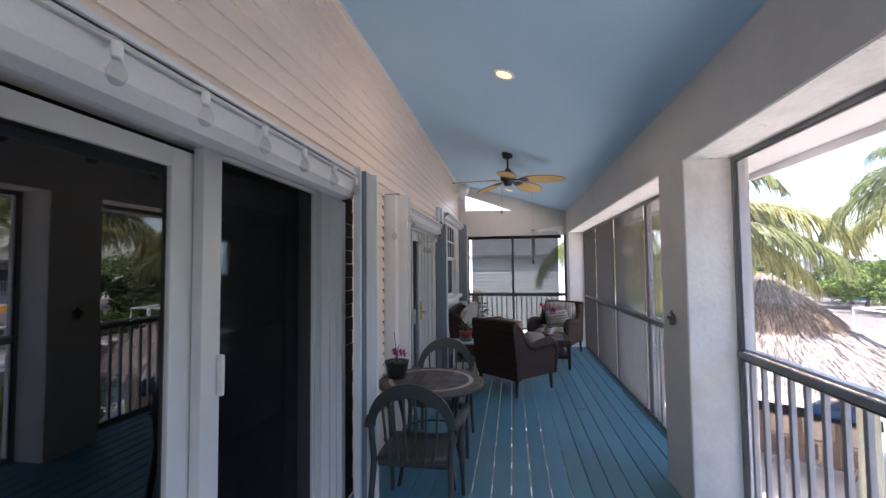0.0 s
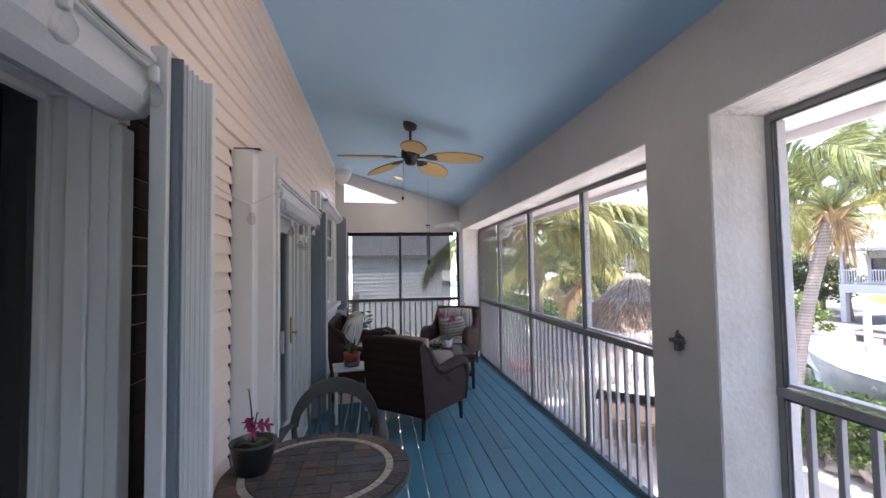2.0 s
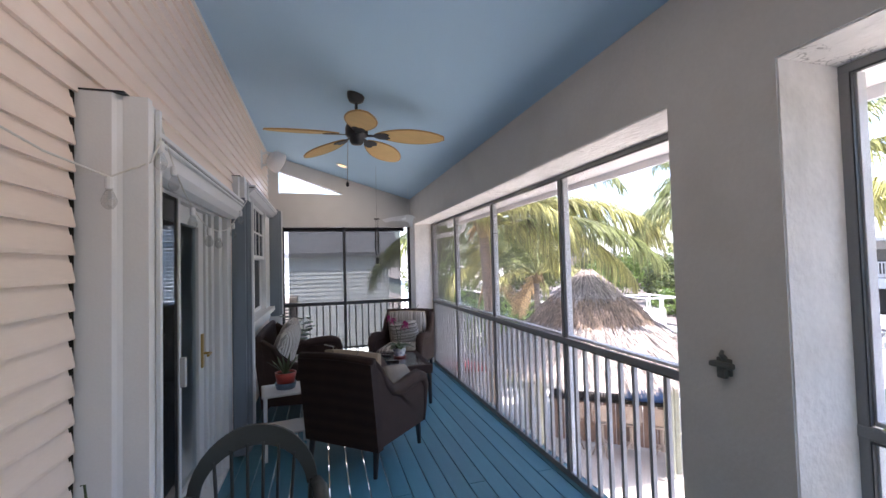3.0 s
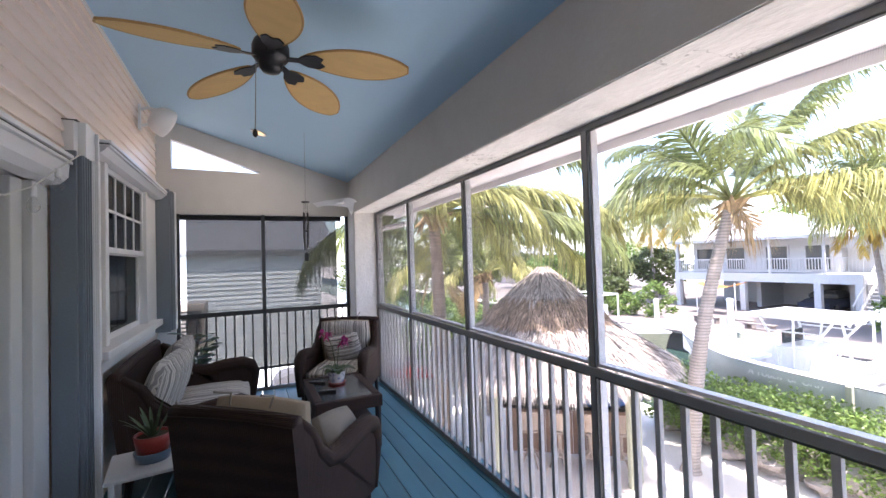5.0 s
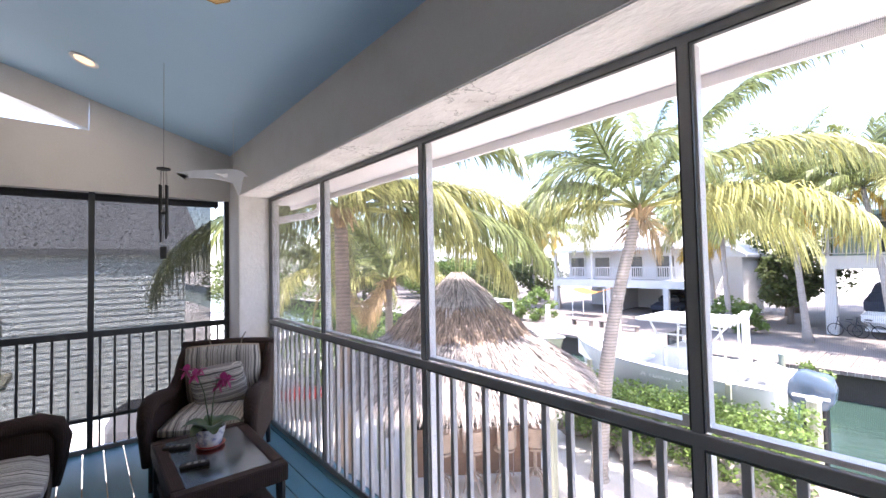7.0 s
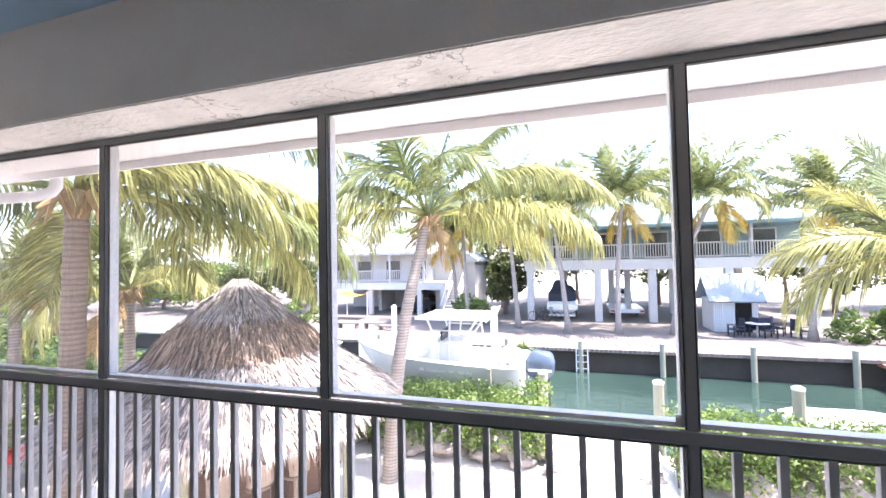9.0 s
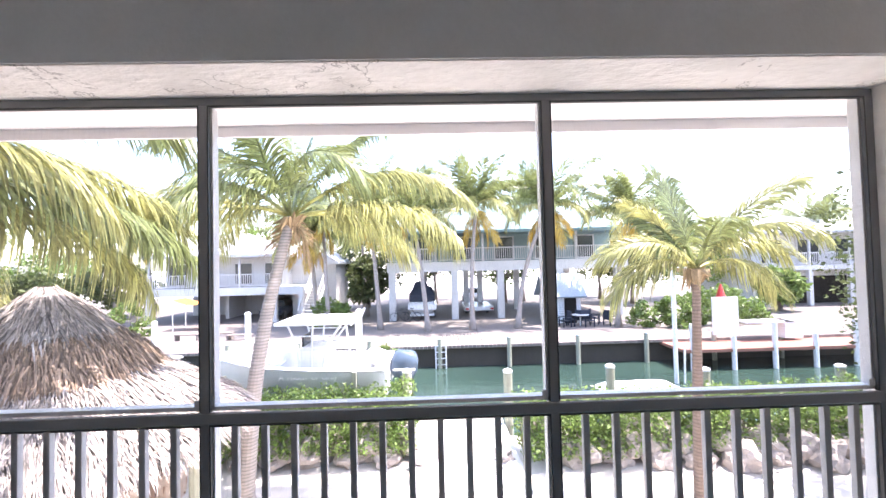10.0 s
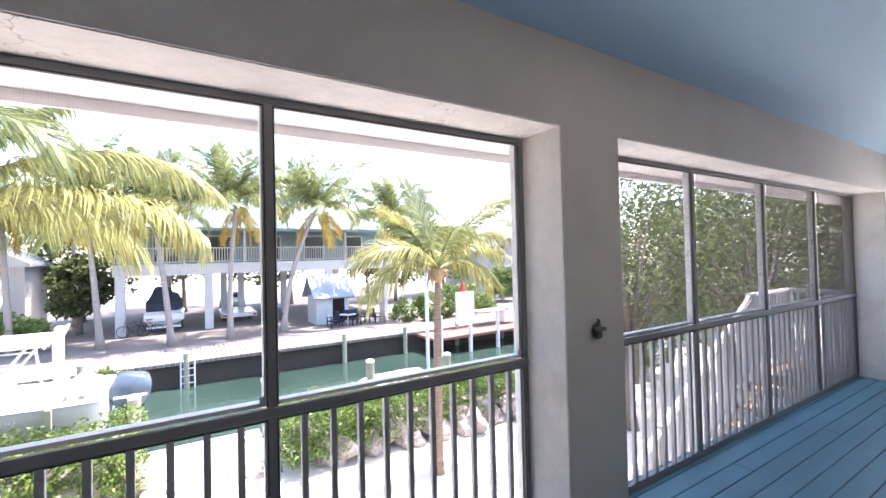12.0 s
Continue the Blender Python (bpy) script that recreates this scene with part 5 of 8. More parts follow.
# outdoor speaker on its bracket
sp = thing("loudspeaker", (-1.03, 8.12, 3.09), "white wall loudspeaker tilted on a bracket", "loudspeaker")
m = look((0.02, 0, 0.02), (-0.8, -0.45, 0.42))
bm = lathe(bmesh.new(), [(0.03, -0.06), (0.085, -0.05), (0.125, -0.01), (0.143, 0.05), (0.146, 0.10), (0.138, 0.118), (0.125, 0.122)], 28, m)
part("cabinet", bm, M_WHITE, sp, smooth=True)
part("grille", lathe(bmesh.new(), [(0.124, 0.117), (0.118, 0.127), (0.06, 0.134), (0.01, 0.136)], 28, m), M_HDR, sp, smooth=True)
part("bracket", T([(-0.12, -0.03, 0.08), (-0.06, -0.02, 0.11), (0.02, 0, 0.10)], 0.016, 8), M_WHITE, sp)
part("bracket", T([(-0.12, -0.03, -0.08), (-0.07, -0.02, -0.06), (0.0, 0, -0.02)], 0.014, 8), M_WHITE, sp)
part("wall_plate", B((-0.13, -0.06, -0.12), (-0.112, 0.0, 0.13), 0.003), M_WHITE, sp)

# shell-shaped cast iron bottle opener on the post
so = thing("bottle_opener", (XB, 3.213, 1.21), "small cast iron bottle opener screwed to the post", "bottle opener")
M_IRON = mat("green-grey cast iron", (0.11, 0.125, 0.12), 0.6, metal=0.4, vary=0.2, fine=60, bump=0.5)
bm = bmesh.new()
box(bm, (-0.012, -0.03, -0.035), (0.0, 0.03, 0.03), 0.005)
box(bm, (-0.035, -0.045, -0.006), (-0.004, 0.045, 0.016), 0.008)
box(bm, (-0.028, -0.018, -0.045), (-0.004, 0.018, -0.004), 0.008)
tube(bm, [(-0.006, 0, 0.028), (-0.02, 0, 0.045), (-0.012, 0, 0.058)], [0.012, 0.009, 0.006], 8)
part("body", bm, M_IRON, so)

# wind chime
wc = thing("wind_chime", (0.33, 7.62, 2.24), "dark metal wind chime hanging at the porch end", "wind chime")
part("cord", T([(0, 0, 0.0), (0, 0, ceil_z(0.33) - 2.24)], 0.0012, 5), M_BLACK, wc)
part("disc", lathe(bmesh.new(), [(0.01, 0.008), (0.04, 0.004), (0.04, -0.006), (0.01, -0.008)], 18), M_BLACK, wc)
for k, ln in enumerate((0.34, 0.38, 0.30, 0.36)):
    a = k * math.pi / 2 + 0.5
    x, y = 0.025 * math.cos(a), 0.025 * math.sin(a)
    part("tube", T([(x, y, -0.11), (x, y, -0.11 - ln)], 0.0075, 8), M_BLACK, wc)
    part("thread", T([(x * 0.8, y * 0.8, -0.006), (x, y, -0.11)], 0.001, 4), M_BLACK, wc)
part("cord", T([(0, 0, -0.008), (0, 0, -0.54)], 0.0015, 4), M_BLACK, wc)
part("striker", lathe(bmesh.new(), [(0.01, -0.28), (0.02, -0.29), (0.02, -0.30), (0.01, -0.305)], 12), M_BLACK, wc)
part("sail", box(bmesh.new(), (-0.02, -0.006, -0.60), (0.02, 0.006, -0.52), 0.01), M_BLACK, wc)

# hanging white winged ornament
orn = bmesh.new()
pl = [(-0.18, 0.0), (-0.05, 0.035), (0.10, 0.06), (0.24, 0.085), (0.31, 0.09), (0.36, 0.075), (0.41, 0.035), (0.37, 0.03), (0.355, -0.03), (0.345, -0.10), (0.325, -0.155), (0.30, -0.10), (0.275, -0.045), (0.22, -0.03), (0.10, -0.02), (-0.04, -0.03), (-0.12, -0.05), (-0.08, -0.015)]
prism(orn, pl, 0.012, Matrix(((1, 0, 0, -0.28), (0, 0, 1, 0), (0, 1, 0, 0), (0, 0, 0, 1))))
prism(orn, [(-0.30, -0.01), (-0.12, 0.02), (0.02, 0.07), (0.05, 0.035), (-0.10, -0.005)], 0.010, Matrix(((0.6, 0, -0.8, -0.02), (0.8, 0, 0.6, 0.04), (0, 1, 0, 0.0), (0, 0, 0, 1))))
tube(orn, [(0.0, 0.006, 0.08), (0.0, 0.006, 0.56)], 0.0015, 4)
bmesh.ops.triangulate(orn, faces=[f for f in orn.faces if len(f.verts) > 4])
bmesh.ops.recalc_face_normals(orn, faces=orn.faces)
o = tagged(link("hanging_ornament", orn, M_WHITE), "white winged mobile hanging near the beam", "ornament")
o.matrix_basis = pose(0.78, 7.70, 2.24) @ Matrix.Diagonal((0.8, 0.8, 0.8, 1))

# ---- roll-down shade outside the end screen ----
def shade_mat():
    m = bpy.data.materials.new("grey woven shade cloth")
    m.use_nodes = True
    N, L = m.node_tree.nodes, m.node_tree.links
    b = N["Principled BSDF"]
    b.inputs["Base Color"].default_value = (0.075, 0.085, 0.09, 1)
    b.inputs["Roughness"].default_value = 0.9
    t = N.new("ShaderNodeBsdfTransparent")
    tc = N.new("ShaderNodeTexCoord")
    mp = N.new("ShaderNodeMapping")
    mp.inputs["Scale"].default_value = (95, 1, 60)
    n = N.new("ShaderNodeTexNoise")
    n.inputs["Scale"].default_value, n.inputs["Detail"].default_value = 1.0, 4
    L.new(tc.outputs["Object"], mp.inputs[0])
    L.new(mp.outputs[0], n.inputs["Vector"])
    mp2 = N.new("ShaderNodeMapping")
    mp2.inputs["Scale"].default_value = (30, 1, 110)
    n2 = N.new("ShaderNodeTexNoise")
    n2.inputs["Scale"].default_value = 1.0
    L.new(tc.outputs["Object"], mp2.inputs[0])
    L.new(mp2.outputs[0], n2.inputs["Vector"])
    a = N.new("ShaderNodeMath")
    a.operation = "ADD"
    L.new(n.outputs[0], a.inputs[0])
    L.new(n2.outputs[0], a.inputs[1])
    r = N.new("ShaderNodeMapRange")
    r.inputs["From Min"].default_value, r.inputs["From Max"].default_value = 0.7, 1.3
    r.inputs["To Min"].default_value, r.inputs["To Max"].default_value = 0.17, 0.44
    L.new(a.outputs[0], r.inputs[0])
    s = N.new("ShaderNodeMixShader")
    L.new(r.outputs[0], s.inputs[0])
    L.new(b.outputs[0], s.inputs[1])
    L.new(t.outputs[0], s.inputs[2])
    L.new(s.outputs[0], N["Material Output"].inputs["Surface"])
    return m


sh = thing("roll_shade", (0, Y1 + 0.115, 0), "grey woven roll-down sun shade outside the end screen", "shade")
part("cloth", B((-0.90, 0.0, 0.27), (0.92, 0.002, 2.23)), shade_mat(), sh)
part("roller", T([(-0.97, -0.03, 2.225), (0.98, -0.03, 2.225)], 0.034, 12), M_BLACK, sh)
part("hem_bar", B((-0.90, -0.006, 0.255), (0.92, 0.008, 0.275), 0.004), M_BLACK, sh)
part("cord", T([(0.95, -0.04, 2.2), (0.98, -0.05, 2.14)], 0.006, 6), M_BLACK, sh)

# ---- porch furniture ----
def weave_mat(name, color, scale=75.0):
    m = mat(name, color, 0.6, vary=0.3, scale=8, fine=120, bump=0, spec=0.25)
    N, L = m.node_tree.nodes, m.node_tree.links
    tc = N.new("ShaderNodeTexCoord")
    waves = []
    for d, s in (("X", 0.6), ("Z", 1.0), ("Y", 0.6)):
        w = N.new("ShaderNodeTexWave")
        w.bands_direction = d
        w.inputs["Scale"].default_value = scale * s / 3.14
        w.inputs["Distortion"].default_value = 0.6
        L.new(tc.outputs["Object"], w.inputs["Vector"])
        waves.append(w)
    a = N.new("ShaderNodeMath")
    a.operation = "MULTIPLY"
    L.new(waves[0].outputs["Fac"], a.inputs[0])
    L.new(waves[2].outputs["Fac"], a.inputs[1])
    b = N.new("ShaderNodeMath")
    b.operation = "ADD"
    L.new(a.outputs[0], b.inputs[0])
    L.new(waves[1].outputs["Fac"], b.inputs[1])
    bp = N.new("ShaderNodeBump")
    bp.inputs["Strength"].default_value, bp.inputs["Distance"].default_value = 0.6, 0.003
    L.new(b.outputs[0], bp.inputs["Height"])
    L.new(bp.outputs[0], N["Principled BSDF"].inputs["Normal"])
    old = N["Principled BSDF"].inputs["Base Color"].links[0].from_socket
    k = N.new("ShaderNodeMapRange")
    k.inputs["From Max"].default_value = 1.6
    k.inputs["To Min"].default_value, k.inputs["To Max"].default_value = 0.25, 1.15
    L.new(b.outputs[0], k.inputs[0])
    v = N.new("ShaderNodeVectorMath")
    v.operation = "SCALE"
    L.new(old, v.inputs[0])
    L.new(k.outputs[0], v.inputs["Scale"])
    L.new(v.outputs[0], N["Principled BSDF"].inputs["Base Color"])
    return m


def stripe_mat(name, axis, scale=1.0):
    """Woven cloth with uneven stripes in cream, grey and charcoal."""
    m = bpy.data.materials.new(name)
    m.use_nodes = True
    N, L = m.node_tree.nodes, m.node_tree.links
    b = N["Principled BSDF"]
    b.inputs["Roughness"].default_value = 0.9
    tc = N.new("ShaderNodeTexCoord")
    wob = N.new("ShaderNodeTexNoise")
    wob.inputs["Scale"].default_value = 7.0
    L.new(tc.outputs["Object"], wob.inputs["Vector"])
    mv = N.new("ShaderNodeVectorMath")
    mv.operation = "MULTIPLY_ADD"
    mv.inputs[1].default_value = (0.03, 0.03, 0.03)
    L.new(wob.outputs["Color"], mv.inputs[0])
    L.new(tc.outputs["Object"], mv.inputs[2])
    mp = N.new("ShaderNodeMapping")
    sc = [0.0, 0.0, 0.0]
    sc[axis] = 52.0 * scale
    mp.inputs["Scale"].default_value = sc
    L.new(mv.outputs[0], mp.inputs[0])
    n = N.new("ShaderNodeTexNoise")
    n.inputs["Scale"].default_value, n.inputs["Detail"].default_value = 1.0, 1.0
    L.new(mp.outputs[0], n.inputs["Vector"])
    cr = N.new("ShaderNodeValToRGB")
    e = cr.color_ramp.elements
    cr.color_ramp.interpolation = "CONSTANT"
    e[0].position, e[0].color = 0.0, (0.10, 0.095, 0.09, 1)
    e[1].position, e[1].color = 0.40, (0.50, 0.47, 0.42, 1)
    for p, c in ((0.47, (0.22, 0.20, 0.19, 1)), (0.52, (0.62, 0.58, 0.51, 1)), (0.60, (0.30, 0.28, 0.26, 1)), (0.66, (0.55, 0.51, 0.45, 1))):
        x = e.new(p)
        x.color = c
    L.new(n.outputs[0], cr.inputs[0])
    L.new(cr.outputs[0], b.inputs["Base Color"])
    f = N.new("ShaderNodeTexNoise")
    f.inputs["Scale"].default_value = 260
    L.new(tc.outputs["Object"], f.inputs["Vector"])
    bp = N.new("ShaderNodeBump")
    bp.inputs["Strength"].default_value, bp.inputs["Distance"].default_value = 0.4, 0.003
    L.new(f.outputs[0], bp.inputs["Height"])
    L.new(bp.outputs[0], b.inputs["Normal"])
    return m


M_WICKER = weave_mat("dark brown wicker", (0.046, 0.023, 0.017), 150.0)
M_STRX = stripe_mat("striped cloth", 0)
M_STRY = stripe_mat("striped cloth across", 1)
M_STRZ = stripe_mat("striped cloth lying", 2)
M_CREAM = mat("cream pillow cloth", (0.225, 0.19, 0.15), 0.9, vary=0.1, scale=6, fine=200, bump=0.4)
M_TAN = mat("tan cushion cloth", (0.30, 0.235, 0.165), 0.9, vary=0.08, scale=6, fine=200, bump=0.4)
M_PLASTIC = mat("dark grey-green plastic", (0.034, 0.039, 0.037), 0.42, vary=0.12, scale=5, fine=120, bump=0.08)


def cushion(size, m, puff=0.28, seed=0):
    """A stuffed cushion: a rounded slab, swollen in the middle, with soft creases."""
    bm = bmesh.new()
    bmesh.ops.create_cube(bm, size=1)
    bmesh.ops.subdivide_edges(bm, edges=bm.edges[:], cuts=7, use_grid_fill=True)
    off = Vector((seed * 3.3, seed, 0))
    for v in bm.verts:
        p = v.co * 2
        rx, ry = min(1, abs(p.x)), min(1, abs(p.y))
        edge = (1 - rx ** 4) * (1 - ry ** 4)
        z = p.z * (0.35 + 0.65 * edge ** 0.5) * (1 + puff * edge)
        x = p.x * (1 - 0.05 * ry ** 2)
        y = p.y * (1 - 0.05 * rx ** 2)
        w = noise.noise(Vector((x, y, z)) * 2.2 + off) * 0.09
        v.co = m @ Vector((x * size[0] / 2, y * size[1] / 2, (z + w) * size[2] / 2))
    return bm


def wicker_seat(name, at, rz, width, depth, label, category, cushions, group=""):
    """A deep woven seat that faces +y: reclined back, rolled arms, skirt and four legs."""
    t = thing(name, at, label, category, group, rz=rz)
    w, d = width / 2, depth / 2
    prof = [(-d + 0.06, 0.22), (d - 0.05, 0.20), (d - 0.01, 0.36), (d, 0.50), (d - 0.03, 0.575), (d - 0.10, 0.61), (d - 0.25, 0.60), (-0.02, 0.575), (-0.14, 0.60), (-0.22, 0.67), (-0.28, 0.79), (-d + 0.04, 0.865), (-d - 0.03, 0.855), (-d + 0.0, 0.6)]
    MX = lambda x: Matrix(((0, 0, 1, x), (1, 0, 0, 0), (0, 1, 0, 0), (0, 0, 0, 1)))
    for s in (-1, 1):
        bm = bmesh.new()
        prism(bm, prof, 0.055, MX(s * (w - 0.03) - 0.0275))
        bmesh.ops.triangulate(bm, faces=[f for f in bm.faces if len(f.verts) > 4])
        bmesh.ops.recalc_face_normals(bm, faces=bm.faces)
        side = part("side_panel", bm, M_WICKER, t)
        arc = [(s * (w - 0.03), y, z) for y, z in ((d - 0.03, 0.20), (d - 0.0, 0.36), (d + 0.012, 0.50), (d - 0.025, 0.585), (d - 0.10, 0.615), (d - 0.25, 0.605), (-0.02, 0.58), (-0.14, 0.605), (-0.22, 0.68), (-0.28, 0.79), (-d + 0.03, 0.87))]
        part("arm", T(arc, [0.034, 0.04, 0.05, 0.058, 0.06, 0.06, 0.055, 0.048, 0.042, 0.036, 0.03], 12), M_WICKER, t, smooth=True)
    bm = bmesh.new()
    for k in range(9):
        a, b = -w + 2 * w * k / 9, -w + 2 * w * (k + 1) / 9
        za, zb = (0.875 + 0.015 * math.cos(a / w * 1.5), 0.875 + 0.015 * math.cos(b / w * 1.5))
        v = [bm.verts.new(p) for p in ((a, -d + 0.10, 0.2), (b, -d + 0.10, 0.2), (b, -d + 0.03, zb), (a, -d + 0.03, za), (a, -d + 0.03, 0.2), (b, -d + 0.03, 0.2), (b, -d - 0.05, zb), (a, -d - 0.05, za))]
        for f in ((0, 1, 2, 3), (5, 4, 7, 6), (3, 2, 6, 7), (4, 5, 1, 0), (0, 3, 7, 4), (1, 5, 6, 2)):
            bm.faces.new([v[i] for i in f])
    bmesh.ops.remove_doubles(bm, verts=bm.verts, dist=0.0005)
    bmesh.ops.recalc_face_normals(bm, faces=bm.faces)
    part("backrest", bm, M_WICKER, t)
    part("back_rim", T([(-w + 2 * w * k / 9, -d - 0.01, 0.885 + 0.015 * math.cos((-1 + 2 * k / 9) * 1.5)) for k in range(10)], 0.038, 8), M_WICKER, t, smooth=True)
    part("seat_frame", B((-w + 0.055, -d + 0.1, 0.20), (w - 0.055, d - 0.035, 0.335), 0.01), M_WICKER, t)
    for sx in (-1, 1):
        for y in (-d + 0.07, d - 0.08):
            x = sx * (w - 0.045)
            part("leg", T([(x, y, 0.24), (x + sx * 0.006, y + (0.012 if y > 0 else -0.03), 0.0)], [0.028, 0.017], 8), M_BLACK, t)
    cushions(t, w, d)
    return t


def chair_cushions(t, w, d):
    part("seat_cushion", cushion((2 * w - 0.13, 2 * d - 0.13, 0.13), pose(0, 0.03, 0.40), 0.2, 1), M_STRX, t, "striped grey and cream seat cushion", True)
    bc = part("back_cushion", cushion((2 * w - 0.15, 0.49, 0.14), pose(0, -d + 0.17, 0.675, 83, 0, 0), 0.2, 2), M_STRX, t, "striped back cushion with a plain tan reverse", True)
    bc.data.materials.append(M_TAN)
    for f in bc.data.polygons:
        f.material_index = 1 if f.normal.y < 0.25 else 0
    for sx in (-1, 1):
        part("tie", T([(sx * 0.12, -d + 0.1, 0.9), (sx * 0.13, -d + 0.12, 0.955), (sx * 0.14, -d + 0.02, 0.99)], 0.006, 5), M_CREAM, t)


def love_cushions(t, w, d):
    for s in (-1, 1):
        x = s * (w - 0.07) / 2
        part("seat_cushion", cushion((w - 0.075, 2 * d - 0.13, 0.14), pose(x, 0.03, 0.40), 0.2, 3 + s), M_STRX, t, "striped grey and cream seat cushion", True)
        bc = part("back_cushion", cushion((w - 0.08, 0.52, 0.16), pose(x, -d + 0.20 + 0.03 * (s > 0), 0.71, 74, 0, -9 if s > 0 else -3), 0.25, 6 + s), M_STRX, t, "tufted striped back cushion", True)
        for bx in (-0.15, 0.15):
            for bz in (-0.1, 0.12):
                part("button", lathe(bmesh.new(), [(0.004, 0.0), (0.014, 0.004), (0.012, 0.012), (0.003, 0.014)], 10, pose(x + bx, -d + 0.30 - 0.03 * bz, 0.71 + bz, -90, 0, 0)), M_CREAM, bc)


wicker_seat("armchair", (-0.02, 5.73, 0), 48.6 - 90, 0.72, 0.80, "dark brown wicker armchair with striped cushions by the coffee table", "armchair", chair_cushions, "wicker suite")
wicker_seat("armchair", (0.745, 8.10, 0), 243 - 90, 0.74, 0.80, "dark brown wicker armchair with striped cushions in the corner", "armchair", chair_cushions, "wicker suite")
wicker_seat("loveseat", (-0.60, 7.32, 0), -90, 1.46, 0.84, "dark wicker loveseat with tufted striped cushions against the house", "loveseat", love_cushions, "wicker suite")
pl = tagged(link("throw_pillow", cushion((0.38, 0.34, 0.13), pose(0, 0, 0), 0.3, 9), M_CREAM, smooth=True), "plump cream throw pillow leaning on the chair arm", "pillow", "pillows")
pl.matrix_basis = pose(0.27, 5.74, 0.56, 62, 10, 52)
pl = tagged(link("throw_pillow", cushion((0.40, 0.36, 0.14), pose(0, 0, 0), 0.3, 10), M_STRZ, smooth=True), "striped grey throw pillow propped in the corner chair", "pillow", "pillows")
pl.matrix_basis = pose(0.785, 8.17, 0.60, 76, 8, 155)
pl.data.materials[0] = M_STRY

# coffee table with glass top
ct = thing("coffee_table", (0.55, 7.20, 0), "dark wicker coffee table with a glass top", "coffee table", "wicker suite")
w, d, h = 0.285, 0.445, 0.45
part("top_frame", B((-w, -d, h - 0.10), (w, -d + 0.075, h), 0.012), M_WICKER, ct)
part("top_frame", B((-w, d - 0.075, h - 0.10), (w, d, h), 0.012), M_WICKER, ct)
part("top_frame", B((-w, -d + 0.075, h - 0.10), (-w + 0.075, d - 0.075, h), 0.012), M_WICKER, ct)
part("top_frame", B((w - 0.075, -d + 0.075, h - 0.10), (w, d - 0.075, h), 0.012), M_WICKER, ct)
M_TGLASS = glass_mat("pebbled table glass", (0.62, 0.70, 0.74), 0.42, 0.6, 1.5, 0.22)
part("glass_top", B((-w + 0.07, -d + 0.07, h - 0.012), (w - 0.07, d - 0.07, h - 0.004)), M_TGLASS, ct, "clear glass inset")
# added blue panel gives the glass the colour of the reflected ceiling
part("reflection_panel", B((-w + 0.075, -d + 0.075, h - 0.09), (w - 0.075, d - 0.075, h - 0.07)), mat("pale blue ceiling reflection", (0.22, 0.27, 0.30), 0.7), ct)
part("shelf", B((-w + 0.03, -d + 0.03, 0.16), (w - 0.03, d - 0.03, 0.20), 0.008), M_WICKER, ct)
for sx in (-1, 1):
    for sy in (-1, 1):
        part("leg", T([(sx * (w - 0.035), sy * (d - 0.035), h - 0.10), (sx * (w - 0.03), sy * (d - 0.03), 0)], [0.028, 0.02], 8), M_BLACK, ct)

# orchids and pots
M_POTBW = mat("blue and white pot", (0.62, 0.63, 0.64), 0.25, vary=0.08, scale=60, fine=90, bump=0, dirt=(0.05, 0.09, 0.28), dirt_amt=0.95)
M_PETAL = mat("magenta orchid petal", (0.34, 0.03, 0.14), 0.5, vary=0.4, scale=40, translucent=0.3)
M_ORCHLEAF = mat("dark orchid leaf", (0.035, 0.07, 0.022), 0.35, vary=0.25, translucent=0.1)
M_TERRA = mat("red glazed pot", (0.30, 0.035, 0.025), 0.3, vary=0.15)
M_BLUEPOT = mat("blue saucer", (0.10, 0.15, 0.20), 0.35)
M_BLKPOT = mat("black foil pot wrap", (0.012, 0.014, 0.013), 0.35, vary=0.3)
M_SOIL = mat("potting soil", (0.05, 0.035, 0.025), 0.95)
M_ALOE = mat("grey-green spiky leaf", (0.06, 0.09, 0.04), 0.5)


def blade(bm, base, direction, length, width, droop, segs=5):
    """A broad arching leaf."""
    base, d = Vector(base), Vector(direction).normalized()
    side = d.cross(Vector((0, 0, 1))).normalized() if abs(d.z) < 0.99 else Vector((1, 0, 0))
    last = None
    for k in range(segs + 1):
        s = k / segs
        p = base + d * length * s - Vector((0, 0, droop * length * s * s))
        wv = width * math.sin(math.pi * min(0.97, 0.12 + 0.86 * s)) ** 0.7
        a, m, b = bm.verts.new(p - side * wv), bm.verts.new(p - Vector((0, 0, wv * 0.3))), bm.verts.new(p + side * wv)
        if last:
            bm.faces.new((last[0], last[1], m, a))
            bm.faces.new((last[1], last[2], b, m))
        last = (a, m, b)
    return bm


def flower(t, c, size, seed):
    r = random.Random(seed)
    bm = bmesh.new()
    for k in range(5):
        a = k * 1.2566 + r.random() * 0.3
        blade(bm, c, (math.cos(a) * 0.9, -0.3 + 0.2 * r.random(), math.sin(a)), size, size * 0.42, 0.15, 3)
    return part("flower", bm, M_PETAL, t, "magenta and white bloom")


